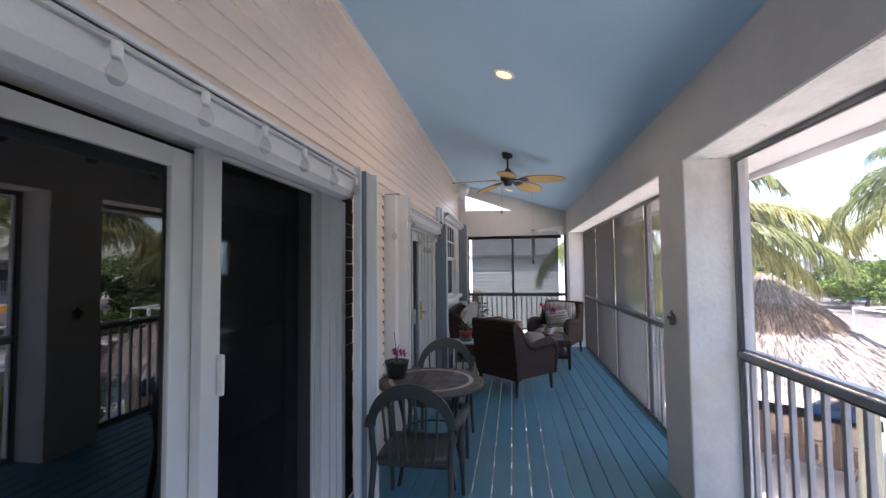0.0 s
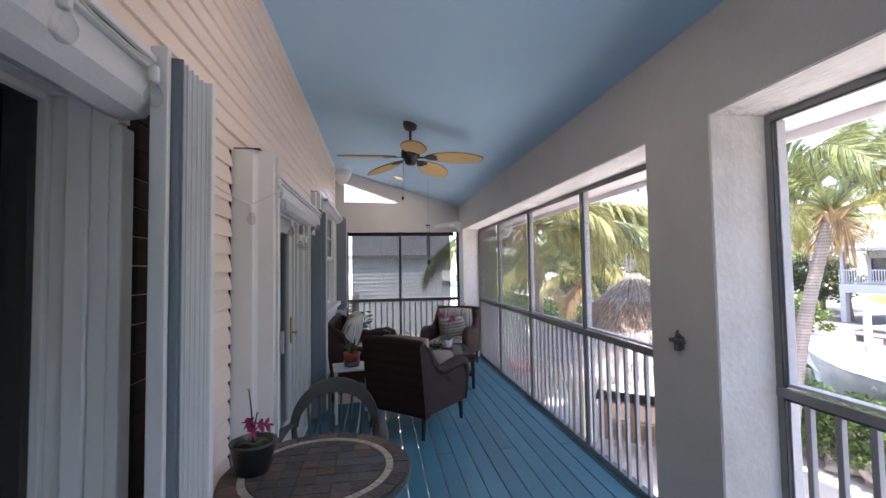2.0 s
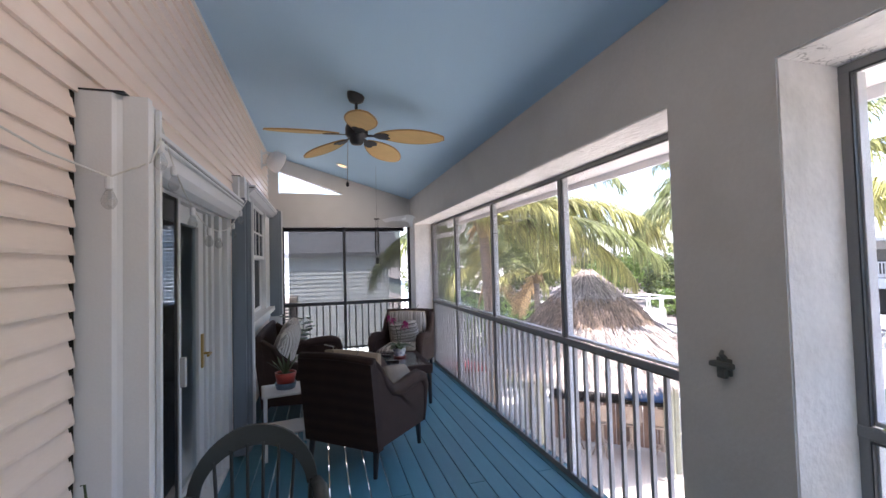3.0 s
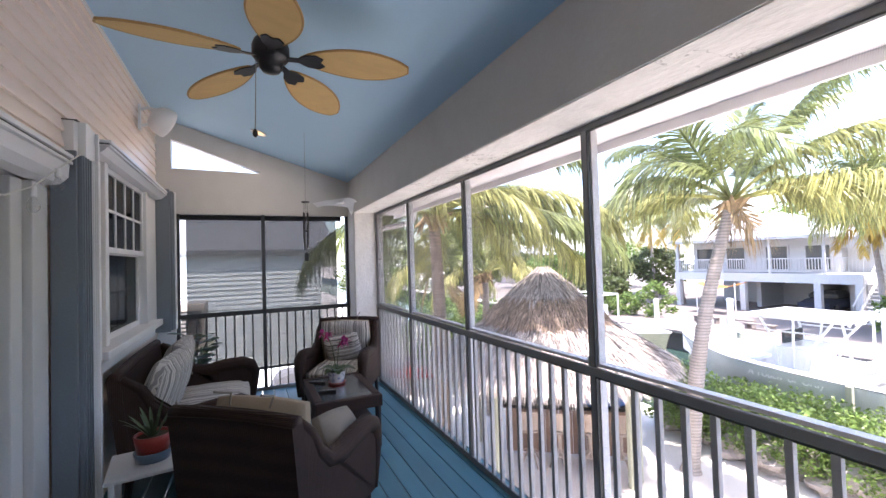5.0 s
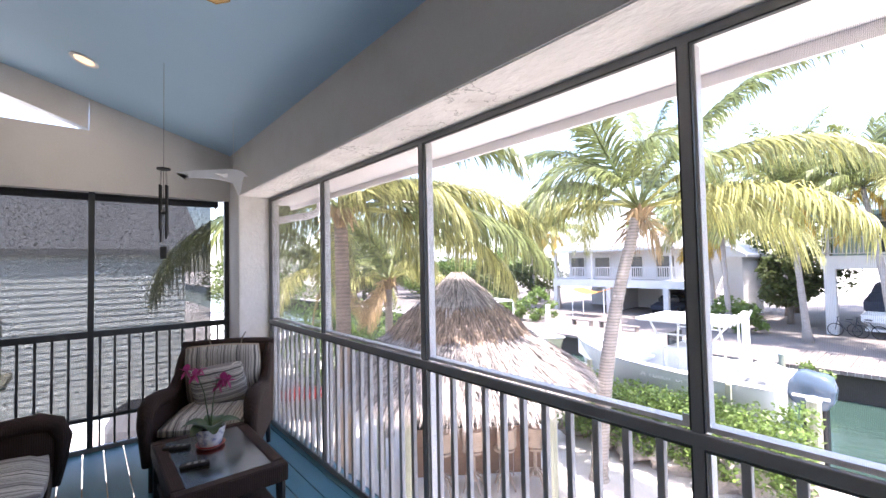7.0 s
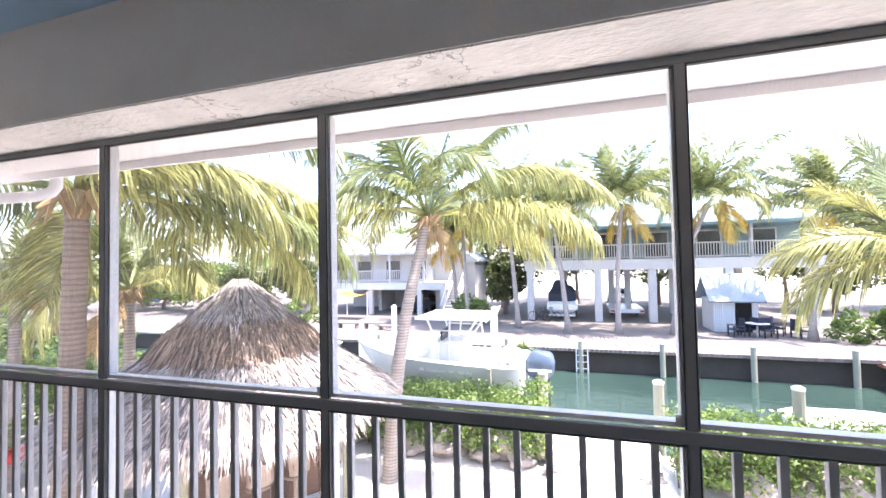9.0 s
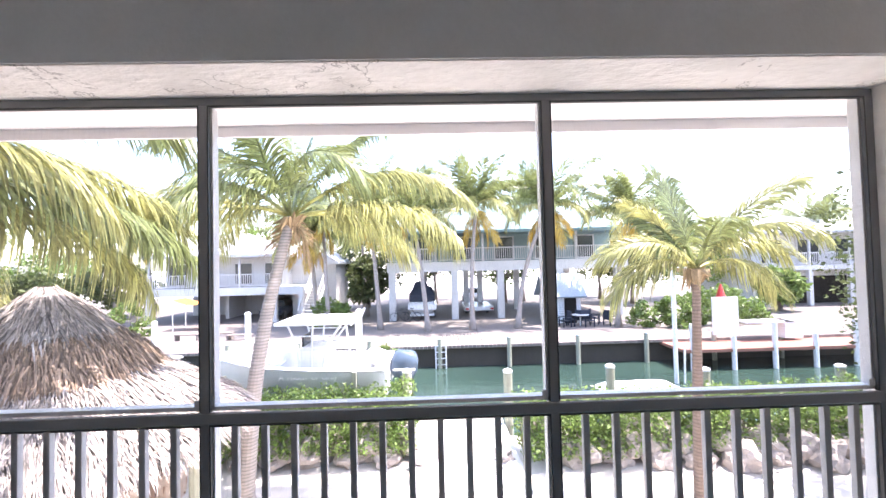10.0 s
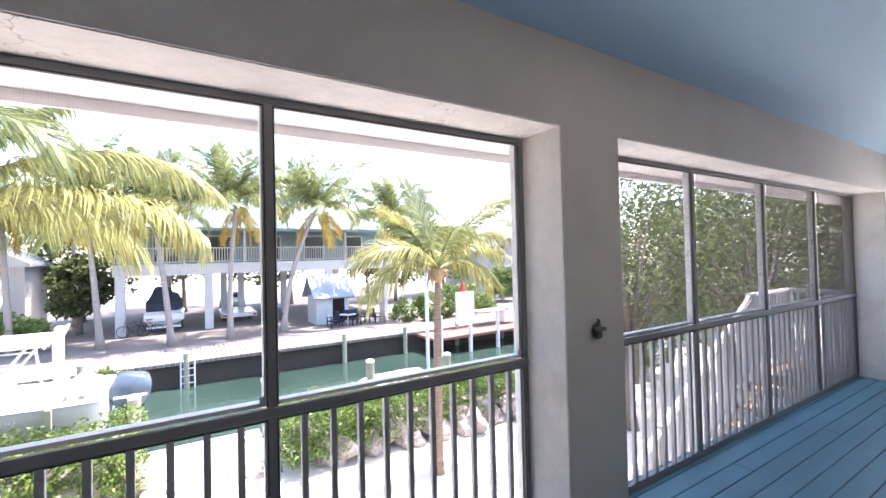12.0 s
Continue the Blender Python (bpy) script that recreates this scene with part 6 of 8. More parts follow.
def orchid(at, pot_r, pot_h, pot_mat, stems, blooms, label, leaf=0.2, seed=1):
    r = random.Random(seed)
    t = thing("potted_orchid", at, label, "orchid", "orchids")
    part("pot", lathe(bmesh.new(), [(pot_r * 0.72, 0), (pot_r * 0.85, pot_h * 0.4), (pot_r, pot_h * 0.9), (pot_r * 1.04, pot_h), (pot_r * 0.92, pot_h), (pot_r * 0.88, pot_h * 0.85)], 22), pot_mat, t, smooth=True)
    part("soil", lathe(bmesh.new(), [(pot_r * 0.9, pot_h * 0.86), (pot_r * 0.5, pot_h * 0.9)], 16), M_SOIL, t)
    if pot_mat is M_POTBW:
        part("saucer", lathe(bmesh.new(), [(pot_r * 0.7, 0.0), (pot_r * 0.98, 0.012), (pot_r * 1.0, 0.02), (pot_r * 0.75, 0.012)], 22), M_TERRA, t, smooth=True)
    for k in range(6):
        a = k * 1.05 + r.random()
        part("leaf", blade(bmesh.new(), (0, 0, pot_h * 0.85), (math.cos(a), math.sin(a), 1.5 - 0.5 * r.random()), leaf * (0.8 + 0.4 * r.random()), leaf * 0.22, 0.7), M_ORCHLEAF, t, smooth=True)
    for sx, sy, hh in stems:
        part("stem", T([(0, 0, pot_h * 0.85), (sx * 0.35, sy * 0.35, pot_h + hh * 0.6), (sx * 0.8, sy * 0.8, pot_h + hh), (sx * 1.2, sy * 1.2, pot_h + hh * 0.98)], [0.004, 0.0035, 0.003, 0.002], 6), M_ORCHLEAF, t)
    for i, (x, y, z, s) in enumerate(blooms):
        flower(t, (x, y, z), s, seed * 10 + i)
    return t


orchid((0.55, 7.33, 0.447), 0.085, 0.12, M_POTBW, [(-0.10, 0.02, 0.36), (0.04, -0.04, 0.30)], [(-0.13, 0.02, 0.49, 0.05), (-0.09, 0.0, 0.46, 0.05), (-0.05, 0.03, 0.48, 0.04), (0.06, -0.05, 0.42, 0.055), (0.04, -0.03, 0.38, 0.05), (0.09, -0.04, 0.40, 0.05)], "magenta orchid in a blue and white pot on the coffee table", 0.27, 2)
orchid((-0.96, 3.28, 0.722), 0.095, 0.13, M_BLKPOT, [(0.02, 0.0, 0.12), (-0.03, 0.02, 0.22)], [(0.03, -0.01, 0.20, 0.035), (-0.01, 0.0, 0.21, 0.03), (0.05, 0.02, 0.19, 0.035), (0.01, -0.04, 0.18, 0.03), (-0.03, 0.02, 0.2, 0.03)], "small pink orchid in a black wrapped pot on the mosaic table", 0.11, 3)
for x, y, a in ((0.38, 7.42, 60), (0.42, 7.08, 75)):
    t = thing("remote_control", (x, y, 0.448), "small black remote lying on the glass table", "remote", "remotes", rz=a)
    part("body", B((-0.022, -0.075, 0), (0.022, 0.075, 0.018), 0.006), M_BLACK, t)
    for k in range(3):
        part("button", B((-0.014, -0.05 + k * 0.035, 0.018), (0.014, -0.03 + k * 0.035, 0.021), 0.002), M_FRAME, t)

# leafy plant in the corner and spiky plant on the white side table
pt = thing("potted_plant", (-0.80, 8.62, 0), "glossy dark leafy plant in a pale pot on the deck", "potted plant")
part("pot", lathe(bmesh.new(), [(0.13, 0), (0.15, 0.15), (0.17, 0.34), (0.18, 0.36), (0.155, 0.36), (0.15, 0.3)], 24), M_POTBW, pt, smooth=True)
part("soil", lathe(bmesh.new(), [(0.152, 0.32), (0.08, 0.33)], 16), M_SOIL, pt)
r = random.Random(4)
for k in range(9):
    a, hh = k * 0.75, 0.35 + 0.25 * r.random()
    ex, ey = math.cos(a) * 0.22, math.sin(a) * 0.22
    st = part("stem", T([(ex * 0.1, ey * 0.1, 0.32), (ex * 0.4, ey * 0.4, 0.32 + hh * 0.6), (ex, ey, 0.32 + hh)], [0.008, 0.007, 0.004], 6), M_ORCHLEAF, pt)
    bm = bmesh.new()
    for j in range(5):
        s = 0.35 + 0.65 * j / 4
        p = Vector((ex * s, ey * s, 0.32 + hh * s))
        sd = 1 if j % 2 else -1
        blade(bm, p, (ex * 2 - sd * ey * 4, ey * 2 + sd * ex * 4, 0.5), 0.17, 0.05, 0.3, 4)
    part("leaf", bm, M_ORCHLEAF, st)
M_SIDE = mat("white painted table", (0.62, 0.62, 0.62), 0.45, vary=0.05)
sd = thing("side_table", (-0.71, 6.0, 0), "small white side table beside the armchair", "side table", rz=8)
part("tabletop", B((-0.2, -0.19, 0.53), (0.2, 0.19, 0.55), 0.006), M_SIDE, sd)
part("shelf", B((-0.17, -0.16, 0.20), (0.17, 0.16, 0.215), 0.004), M_SIDE, sd)
for sx in (-1, 1):
    for sy in (-1, 1):
        part("leg", B((sx * 0.17 - 0.014, sy * 0.16 - 0.014, 0.0), (sx * 0.17 + 0.014, sy * 0.16 + 0.014, 0.53), 0.004), M_SIDE, sd)
al = thing("potted_plant", (-0.71, 6.0, 0.552), "spiky plant in a red pot with a blue saucer", "potted plant")
part("pot", lathe(bmesh.new(), [(0.07, 0.02), (0.085, 0.10), (0.092, 0.14), (0.082, 0.14), (0.08, 0.12)], 20), M_TERRA, al, smooth=True)
part("saucer", lathe(bmesh.new(), [(0.08, 0.0), (0.093, 0.05), (0.09, 0.055), (0.078, 0.02)], 20), M_BLUEPOT, al, smooth=True)
part("soil", lathe(bmesh.new(), [(0.081, 0.125), (0.04, 0.13)], 16), M_SOIL, al)
for k in range(18):
    a = k * 2.4
    e = 0.35 + 0.5 * r.random()
    part("leaf", blade(bmesh.new(), (0.02 * math.cos(a), 0.02 * math.sin(a), 0.125), (math.cos(a) * e, math.sin(a) * e, 1), 0.16 + 0.08 * r.random(), 0.009, 0.25, 4), M_ALOE, al)

# mosaic bistro table
TR = 0.41
bt = thing("bistro_table", (-0.68, 3.26, 0), "round dark table with slate mosaic top and pale tile ring", "table")
part("tabletop", lathe(bmesh.new(), [(TR - 0.03, 0.68), (TR - 0.005, 0.688), (TR, 0.70), (TR - 0.004, 0.713), (TR - 0.012, 0.714)], 48), M_PLASTIC, bt)
M_SLATE = mat("slate tile", (0.055, 0.052, 0.052), 0.6, vary=0.35, scale=9, fine=70, bump=0.5, rand=0.45)
M_SLATEB = mat("rusty slate tile", (0.085, 0.056, 0.042), 0.6, vary=0.35, scale=9, fine=70, bump=0.5, rand=0.4)
M_SLATEG = mat("blue-grey slate tile", (0.05, 0.062, 0.075), 0.6, vary=0.3, scale=9, fine=70, bump=0.5, rand=0.4)
M_RING = mat("pale stone tile", (0.36, 0.33, 0.28), 0.6, vary=0.15, scale=12, fine=70, bump=0.3, rand=0.15)
r = random.Random(9)
step = 0.074
for i in range(-5, 5):
    for j in range(-5, 5):
        a0, a1, b0, b1 = i * step + 0.0018, (i + 1) * step - 0.0018, j * step + 0.0018, (j + 1) * step - 0.0018
        RI = 0.292
        poly = []
        n = 6
        edge = [(a0 + (a1 - a0) * k / n, b0) for k in range(n)] + [(a1, b0 + (b1 - b0) * k / n) for k in range(n)] + [(a1 - (a1 - a0) * k / n, b1) for k in range(n)] + [(a0, b1 - (b1 - b0) * k / n) for k in range(n)]
        if all(math.hypot(*p) > RI for p in edge):
            continue
        cx, cy = max(-RI * 0.97, min(RI * 0.97, (a0 + a1) / 2)), max(-RI * 0.97, min(RI * 0.97, (b0 + b1) / 2))
        if all(math.hypot(*p) <= RI for p in edge):
            poly = [(a0, b0), (a1, b0), (a1, b1), (a0, b1)]
        else:
            for x, y in edge:
                q = math.hypot(x, y)
                poly.append((x, y) if q <= RI else (x * RI / q, y * RI / q))
            clean = [poly[0]]
            for q in poly[1:]:
                if math.hypot(q[0] - clean[-1][0], q[1] - clean[-1][1]) > 0.002:
                    clean.append(q)
            poly = clean
        if len(poly) < 3:
            continue
        bm = bmesh.new()
        prism(bm, poly, 0.006 + 0.0015 * r.random(), Matrix.Translation((0, 0, 0.714)))
        part("tile", bm, r.choice((M_SLATE, M_SLATEB, M_SLATEG, M_SLATE)), bt)


def ring_tiles(r0, r1, n, materials, gap):
    for k in range(n):
        a0, a1 = 2 * math.pi * k / n + gap, 2 * math.pi * (k + 1) / n - gap
        bm = bmesh.new()
        am = (a0 + a1) / 2
        prism(bm, [(r0 * math.cos(a0), r0 * math.sin(a0)), (r1 * math.cos(a0), r1 * math.sin(a0)), (r1 * math.cos(am), r1 * math.sin(am)), (r1 * math.cos(a1), r1 * math.sin(a1)), (r0 * math.cos(a1), r0 * math.sin(a1)), (r0 * math.cos(am), r0 * math.sin(am))], 0.006 + 0.001 * r.random(), Matrix.Translation((0, 0, 0.714)))
        part("tile", bm, r.choice(materials), bt)


ring_tiles(0.297, 0.328, 62, (M_RING,), 0.004)
ring_tiles(0.331, 0.396, 22, (M_SLATE, M_SLATEB), 0.005)
for k in range(4):
    a = math.pi / 4 + k * math.pi / 2
    c, s = math.cos(a), math.sin(a)
    part("leg", T([(0.30 * c, 0.30 * s, 0.69), (0.25 * c, 0.25 * s, 0.5), (0.22 * c, 0.22 * s, 0.3), (0.29 * c, 0.29 * s, 0.0)], 0.015, 8), M_BLACK, bt)
part("brace", T([(0.225 * math.cos(k * math.pi / 8), 0.225 * math.sin(k * math.pi / 8), 0.33) for k in range(17)], 0.008, 6), M_BLACK, bt)


# moulded plastic chairs
def plastic_chair(at, rz):
    t = thing("plastic_chair", at, "dark grey-green moulded plastic armchair at the bistro table", "chair", "chairs at the bistro table", rz=rz)
    part("seat", cushion((0.46, 0.45, 0.035), pose(0, 0.0, 0.425), -0.1, 3), M_PLASTIC, t, smooth=True)
    part("seat_apron", B((-0.22, -0.2, 0.375), (0.22, 0.21, 0.415), 0.012), M_PLASTIC, t)
    bm = bmesh.new()
    n = 18
    rim_o, rim_i = [], []
    for k in range(n + 1):
        a = math.pi * k / n
        cx, cz = -math.cos(a), math.sin(a)
        rim_o.append((0.275 * cx * (1 - 0.12 * cz), 0.62 + 0.28 * cz ** 0.8))
        rim_i.append((0.225 * cx * (1 - 0.15 * cz), 0.62 + 0.19 * cz ** 0.8))

    def curve(x, z):
        return -0.235 - 0.11 * (z - 0.43) + 0.35 * x * x

    quad = []
    for o_, i_ in zip(rim_o, rim_i):
        quad.append([bm.verts.new((x, curve(x, z) + dy, z)) for (x, z) in (o_, i_) for dy in (0.0, 0.018)])
    for a, b in zip(quad, quad[1:]):
        bm.faces.new((a[0], a[2], b[2], b[0]))
        bm.faces.new((a[3], a[1], b[1], b[3]))
        bm.faces.new((a[1], a[0], b[0], b[1]))
        bm.faces.new((a[2], a[3], b[3], b[2]))
    bmesh.ops.recalc_face_normals(bm, faces=bm.faces)
    part("back_frame", bm, M_PLASTIC, t, smooth=False)
    for k in range(6):
        x = -0.155 + 0.062 * k
        xt = x * 1.1
        zt = 0.62 + 0.19 * max(0.1, 1 - (xt / 0.225) ** 2) ** 0.45 + 0.012
        part("slat", T([(x * 0.85, -0.215, 0.42), (x, curve(x, 0.55) + 0.009, 0.55), (xt, curve(xt, zt) + 0.009, zt)], 0.015, 8, 0.5), M_PLASTIC, t)
    for s in (-1, 1):
        part("rear_leg", T([(s * 0.25, curve(0.25, 0.64) + 0.01, 0.64), (s * 0.235, -0.21, 0.42), (s * 0.25, -0.29, 0.0)], [0.024, 0.028, 0.022], 8, 0.7), M_PLASTIC, t)
        part("arm", T([(s * 0.262, -0.24, 0.63), (s * 0.285, -0.12, 0.645), (s * 0.295, 0.06, 0.645), (s * 0.285, 0.20, 0.63), (s * 0.27, 0.245, 0.58)], [0.026, 0.032, 0.034, 0.032, 0.024], 8, 0.45), M_PLASTIC, t, smooth=True)
        part("front_leg", T([(s * 0.272, 0.235, 0.6), (s * 0.245, 0.215, 0.4), (s * 0.255, 0.265, 0.0)], [0.024, 0.03, 0.022], 8, 0.7), M_PLASTIC, t)
    return t


plastic_chair((-0.66, 2.74, 0), 0)
plastic_chair((-0.69, 3.84, 0), 180)

# ---- stair down from the porch ----
M_STEP = mat("brown stair tread", (0.30, 0.21, 0.15), 0.7, vary=0.25, scale=4, fine=50, bump=0.3, rand=0.15)
st = thing("porch_stair", (1.87, -1.38, 0), "white wooden stair with brown treads down to the yard", "stair")
part("landing", B((-0.38, -1.25, -0.14), (0.38, 0.0, -0.02), 0.006), M_STEP, st)
N_ST = 15
RISE, RUN = 2.7 / (N_ST + 1), 0.285
L = N_ST * RUN
tread = None
for k in range(N_ST):
    if tread is None:
        o = part("tread", B((-0.35, 0.0, -0.04), (0.34, 0.26, 0.0), 0.004), M_STEP, st)
        tread = o.data
    else:
        o = new("tread", tread)
        o.parent = st
    o.location = (0, k * RUN, -(k + 1) * RISE)
for sx in (-0.37, 0.36):
    bm = bmesh.new()
    prism(bm, [(0, -0.02), (L, -0.02 - N_ST * RISE), (L, -0.28 - N_ST * RISE), (0, -0.28)], 0.04, Matrix(((0, 0, 1, sx - 0.02), (1, 0, 0, 0), (0, 1, 0, 0), (0, 0, 0, 1))))
    bmesh.ops.recalc_face_normals(bm, faces=bm.faces)
    part("stringer", bm, M_HWALL, st)
sx = 0.36
rail = part("hand_rail", T([(-0.38, -1.2, 1.0), (sx, -1.2, 1.0), (sx, -0.02, 1.0), (sx, L, 1.0 - N_ST * RISE)], 0.04, 6), M_HWALL, st)
part("low_rail", T([(sx, -0.02, 0.12), (sx, L, 0.12 - N_ST * RISE)], 0.03, 6), M_HWALL, rail)
part("low_rail", T([(-0.38, -1.2, 0.1), (sx, -1.2, 0.1), (sx, -0.04, 0.1)], 0.025, 6), M_HWALL, rail)
for k in range(34):
    y = L * k / 33
    z = -y * RISE / RUN
    part("baluster", B((sx - 0.015, y - 0.015, z + 0.1), (sx + 0.015, y + 0.015, z + 1.0)), M_HWALL, rail)
for k in range(10):
    y = -1.12 + k * 0.12
    part("baluster", B((sx - 0.015, y - 0.015, 0.1), (sx + 0.015, y + 0.015, 1.0)), M_HWALL, rail)
for k in range(6):
    x = -0.30 + k * 0.11
    part("baluster", B((x - 0.015, -1.215, 0.1), (x + 0.015, -1.185, 1.0)), M_HWALL, rail)
for y, z in ((-1.2, 0), (0, 0), (L * 0.5, -N_ST * RISE * 0.5), (L, -N_ST * RISE)):
    part("post", B((sx - 0.045, y - 0.045, min(z - 0.3, 0) if y < L else GZ), (sx + 0.045, y + 0.045, z + 1.03), 0.006), M_HWALL, st)
for x in (-0.32, 0.32):
    part("support", B((x - 0.05, -1.18, GZ), (x + 0.05, -1.08, -0.14)), M_HWALL, st)


# ---- broad-leaved trees ----
def tree(at, height, spread, seed, label, leaf_count=170, leaf=0.13, clumps=26, name="tree", material=None, trunk_r=0.13, low=0.35, group="trees"):
    r = random.Random(seed)
    t = thing(name, at, label, name, group)
    bm = bmesh.new()
    fork = height * low
    tube(bm, [(0, 0, -0.1), (r.gauss(0, 0.08), r.gauss(0, 0.08), fork * 0.5), (r.gauss(0, 0.15), r.gauss(0, 0.15), fork)], [trunk_r * 1.3, trunk_r, trunk_r * 0.8], 9)
    centres = []
    for k in range(clumps):
        a = k * 2.4 + r.random()
        q = (k + 0.5) / clumps
        rad = spread * (0.25 + 0.75 * math.sin(math.pi * min(0.98, 0.15 + 0.8 * q))) * (0.5 + 0.5 * r.random())
        c = Vector((math.cos(a) * rad, math.sin(a) * rad, fork + (height - fork) * q))
        centres.append((c, spread * (0.22 + 0.16 * r.random())))
        if k % 2 == 0:
            mid = Vector((c.x * 0.45, c.y * 0.45, fork + (c.z - fork) * 0.4))
            tube(bm, [(0, 0, fork * 0.92), mid, c], [trunk_r * 0.5, trunk_r * 0.3, 0.012], 6)
    part("trunk", bm, M_BARK, t, smooth=True)
    V, F = leaves(r, centres, leaf_count, leaf, (1, 1, 0.75))
    o = new("crown", mesh_of("crown", V, F, [material or M_TREE]))
    o.parent = t
    return t


tree((6.0, -4.2, GZ), 6.2, 2.6, 1, "leafy olive-green tree with grey limbs beside the stair", 260, 0.105, 44)
tree((4.6, -7.6, GZ), 6.6, 2.7, 2, "leafy olive-green tree beyond the stair", 170, 0.125, 34)
tree((8.2, -7.5, GZ), 6.0, 2.6, 6, "spreading olive-green tree near the canal", 150, 0.13, 32)
tree((6.2, -9.8, GZ), 6.0, 2.6, 9, "leafy olive-green tree between the stair and canal", 170, 0.13, 32)
tree((9.0, -11.0, GZ), 5.6, 2.6, 12, "leafy olive-green tree at the canal edge", 150, 0.14, 30)
tree((2.4, -15.0, GZ), 6.8, 3.4, 15, "dense dark tree far behind the stair", 170, 0.17, 34)
tree((6.0, -17.0, GZ), 7.0, 3.6, 16, "dense dark tree far behind the stair", 170, 0.18, 34)
tree((10.5, -16.0, GZ), 6.6, 3.4, 18, "dense dark tree far along the canal", 160, 0.18, 34)
tree((3.4, -12.0, GZ), 6.0, 3.0, 7, "leafy tree far past the stair", 90, 0.16, 26)
tree((7.0, -13.0, GZ), 6.4, 3.2, 8, "leafy tree by the canal far past the stair", 90, 0.16, 26)
r = random.Random(77)
for k, (x, y, h, s) in enumerate(((6.6, 15.5, 2.3, 1.3), (5.6, 16.8, 2.6, 1.2), (8.2, 18.5, 2.6, 1.6), (7.4, 22.0, 3.6, 2.2), (6.2, 24.0, 4.2, 2.2))):
    tree((x, y, GZ), h, s, 20 + k, "bright green shrub behind the thatched hut", 170, 0.12, 20, "shrub", M_BUSH, 0.06, 0.1, "shrubs")
for k, (x, y, h, s) in enumerate(((40, 22, 6, 4.0), (41, 11.5, 5.5, 3.6), (34, 10.6, 3.6, 1.6), (42, -2, 6.5, 4), (43, -12, 7, 4.5), (38, -13, 5.0, 2.6), (40, -20, 6, 4), (38, 33, 3.6, 3.2), (30, 33, 3.0, 2.4), (30.5, -20.5, 2.4, 1.5), (46, 5, 8, 4), (26, 28.5, 1.8, 1.6), (32, 40, 3.6, 3.2), (30, -34, 6, 4), (22, 45, 3.8, 3.4), (44, 44, 4.6, 4.5), (36, 52, 3.6, 3.4), (46, 54, 3.6, 4.0), (33, 46, 3.0, 3.0), (12, 48, 4, 4), (27, 52, 4.2, 4), (24, -48, 7, 5))):
    tree((x, y, GZ), h * 1.25, s, 60 + k, "green tree on the far bank", 150, 0.34, 28, "tree", M_TREE if k % 3 else M_BUSH, 0.16, 0.3, "far trees")
for k, (x, y) in enumerate(((23.4, 24.5), (23.2, 26.5), (24.0, 22.5), (24.5, -7.6), (24.0, -9.0), (24.3, -10.6), (28.5, 11.5), (29, 12.6), (24.6, -12.4), (25.4, -14.2))):
    tree((x, y, GZ), 1.5 + 0.4 * (k % 3), 1.1, 90 + k, "low green shrub on the far bank", 110, 0.2, 14, "shrub", M_BUSH, 0.05, 0.1, "shrubs")

# ---- neighbour's house beyond the end screen ----
nb = thing("house", (-3.0, 19.0, GZ), "neighbouring house with pale lap siding and grey roof", "house")
M_NBW = mat("pale neighbour siding", (0.66, 0.72, 0.70), 0.6, vary=0.04, rand=0.04)
part("wall", B((-7, 0.03, 0), (5.2, 6, 4.80)), M_NBW, nb)
lapm = None
for k in range(30):
    if lapm is None:
        bm = bmesh.new()
        prism(bm, [(0.03, 0.0), (-0.036, 0.0), (-0.036, 0.014), (-0.0, 0.16), (0.03, 0.16)], 12.2, Matrix(((0, 0, 1, -7), (1, 0, 0, 0), (0, 1, 0, 0), (0, 0, 0, 1))))
        bmesh.ops.recalc_face_normals(bm, faces=bm.faces)
        o = part("siding_lap", bm, M_NBW, nb)
        lapm = o.data
    else:
        o = new("siding_lap", lapm)
        o.parent = nb
    o.location.z = 0.16 * k
bm = bmesh.new()
prism(bm, [(-0.25, 4.68), (5.5, 7.73), (5.5, 7.88), (-0.25, 4.84)], 13.2, Matrix(((0, 0, 1, -7.5), (1, 0, 0, 0), (0, 1, 0, 0), (0, 0, 0, 1))))
bmesh.ops.recalc_face_normals(bm, faces=bm.faces)
part("roof", bm, mat("grey shingle roof", (0.16, 0.17, 0.175), 0.8, vary=0.15), nb)
ac = thing("air_conditioner", (-1.3, 12.4, GZ), "beige air conditioner on a raised stand", "air conditioner")
M_BEIGE = mat("beige metal casing", (0.42, 0.38, 0.33), 0.5)
part("casing", B((-0.35, -0.35, 2.85), (0.35, 0.35, 3.65), 0.03), M_BEIGE, ac)
for k in range(9):
    part("louvre", B((-0.30, -0.362, 2.93 + k * 0.07), (0.30, -0.351, 2.96 + k * 0.07)), M_BLACK, ac)
for x in (-0.3, 0.3):
    for y in (-0.3, 0.3):
        part("leg", B((x - 0.04, y - 0.04, 0), (x + 0.04, y + 0.04, 2.8)), M_POST, ac)
part("platform", B((-0.45, -0.45, 2.77), (0.45, 0.45, 2.85)), M_POST, ac)
gr = thing("covered_grill", (1.0, 16.0, GZ), "grill under a dark grey cover on the sand", "grill")
part("cover", cushion((1.5, 0.8, 1.3), pose(0, 0, 0.62), 0.1, 4), mat("dark cover cloth", (0.05, 0.05, 0.055), 0.9), gr)
part("wheel", T([(-0.6, -0.3, 0.08), (-0.6, -0.24, 0.08)], 0.08, 12), M_BLACK, gr)
fence = thing("low_wall", (-1.0, 14.2, GZ), "low beige block wall by the neighbour's yard", "wall")
part("blocks", B((-6, 0, 0), (3.6, 0.2, 0.9), 0.02), M_CONC, fence)
part("coping", B((-6.05, -0.04, 0.9), (3.65, 0.24, 0.98), 0.015), M_CONC, fence)

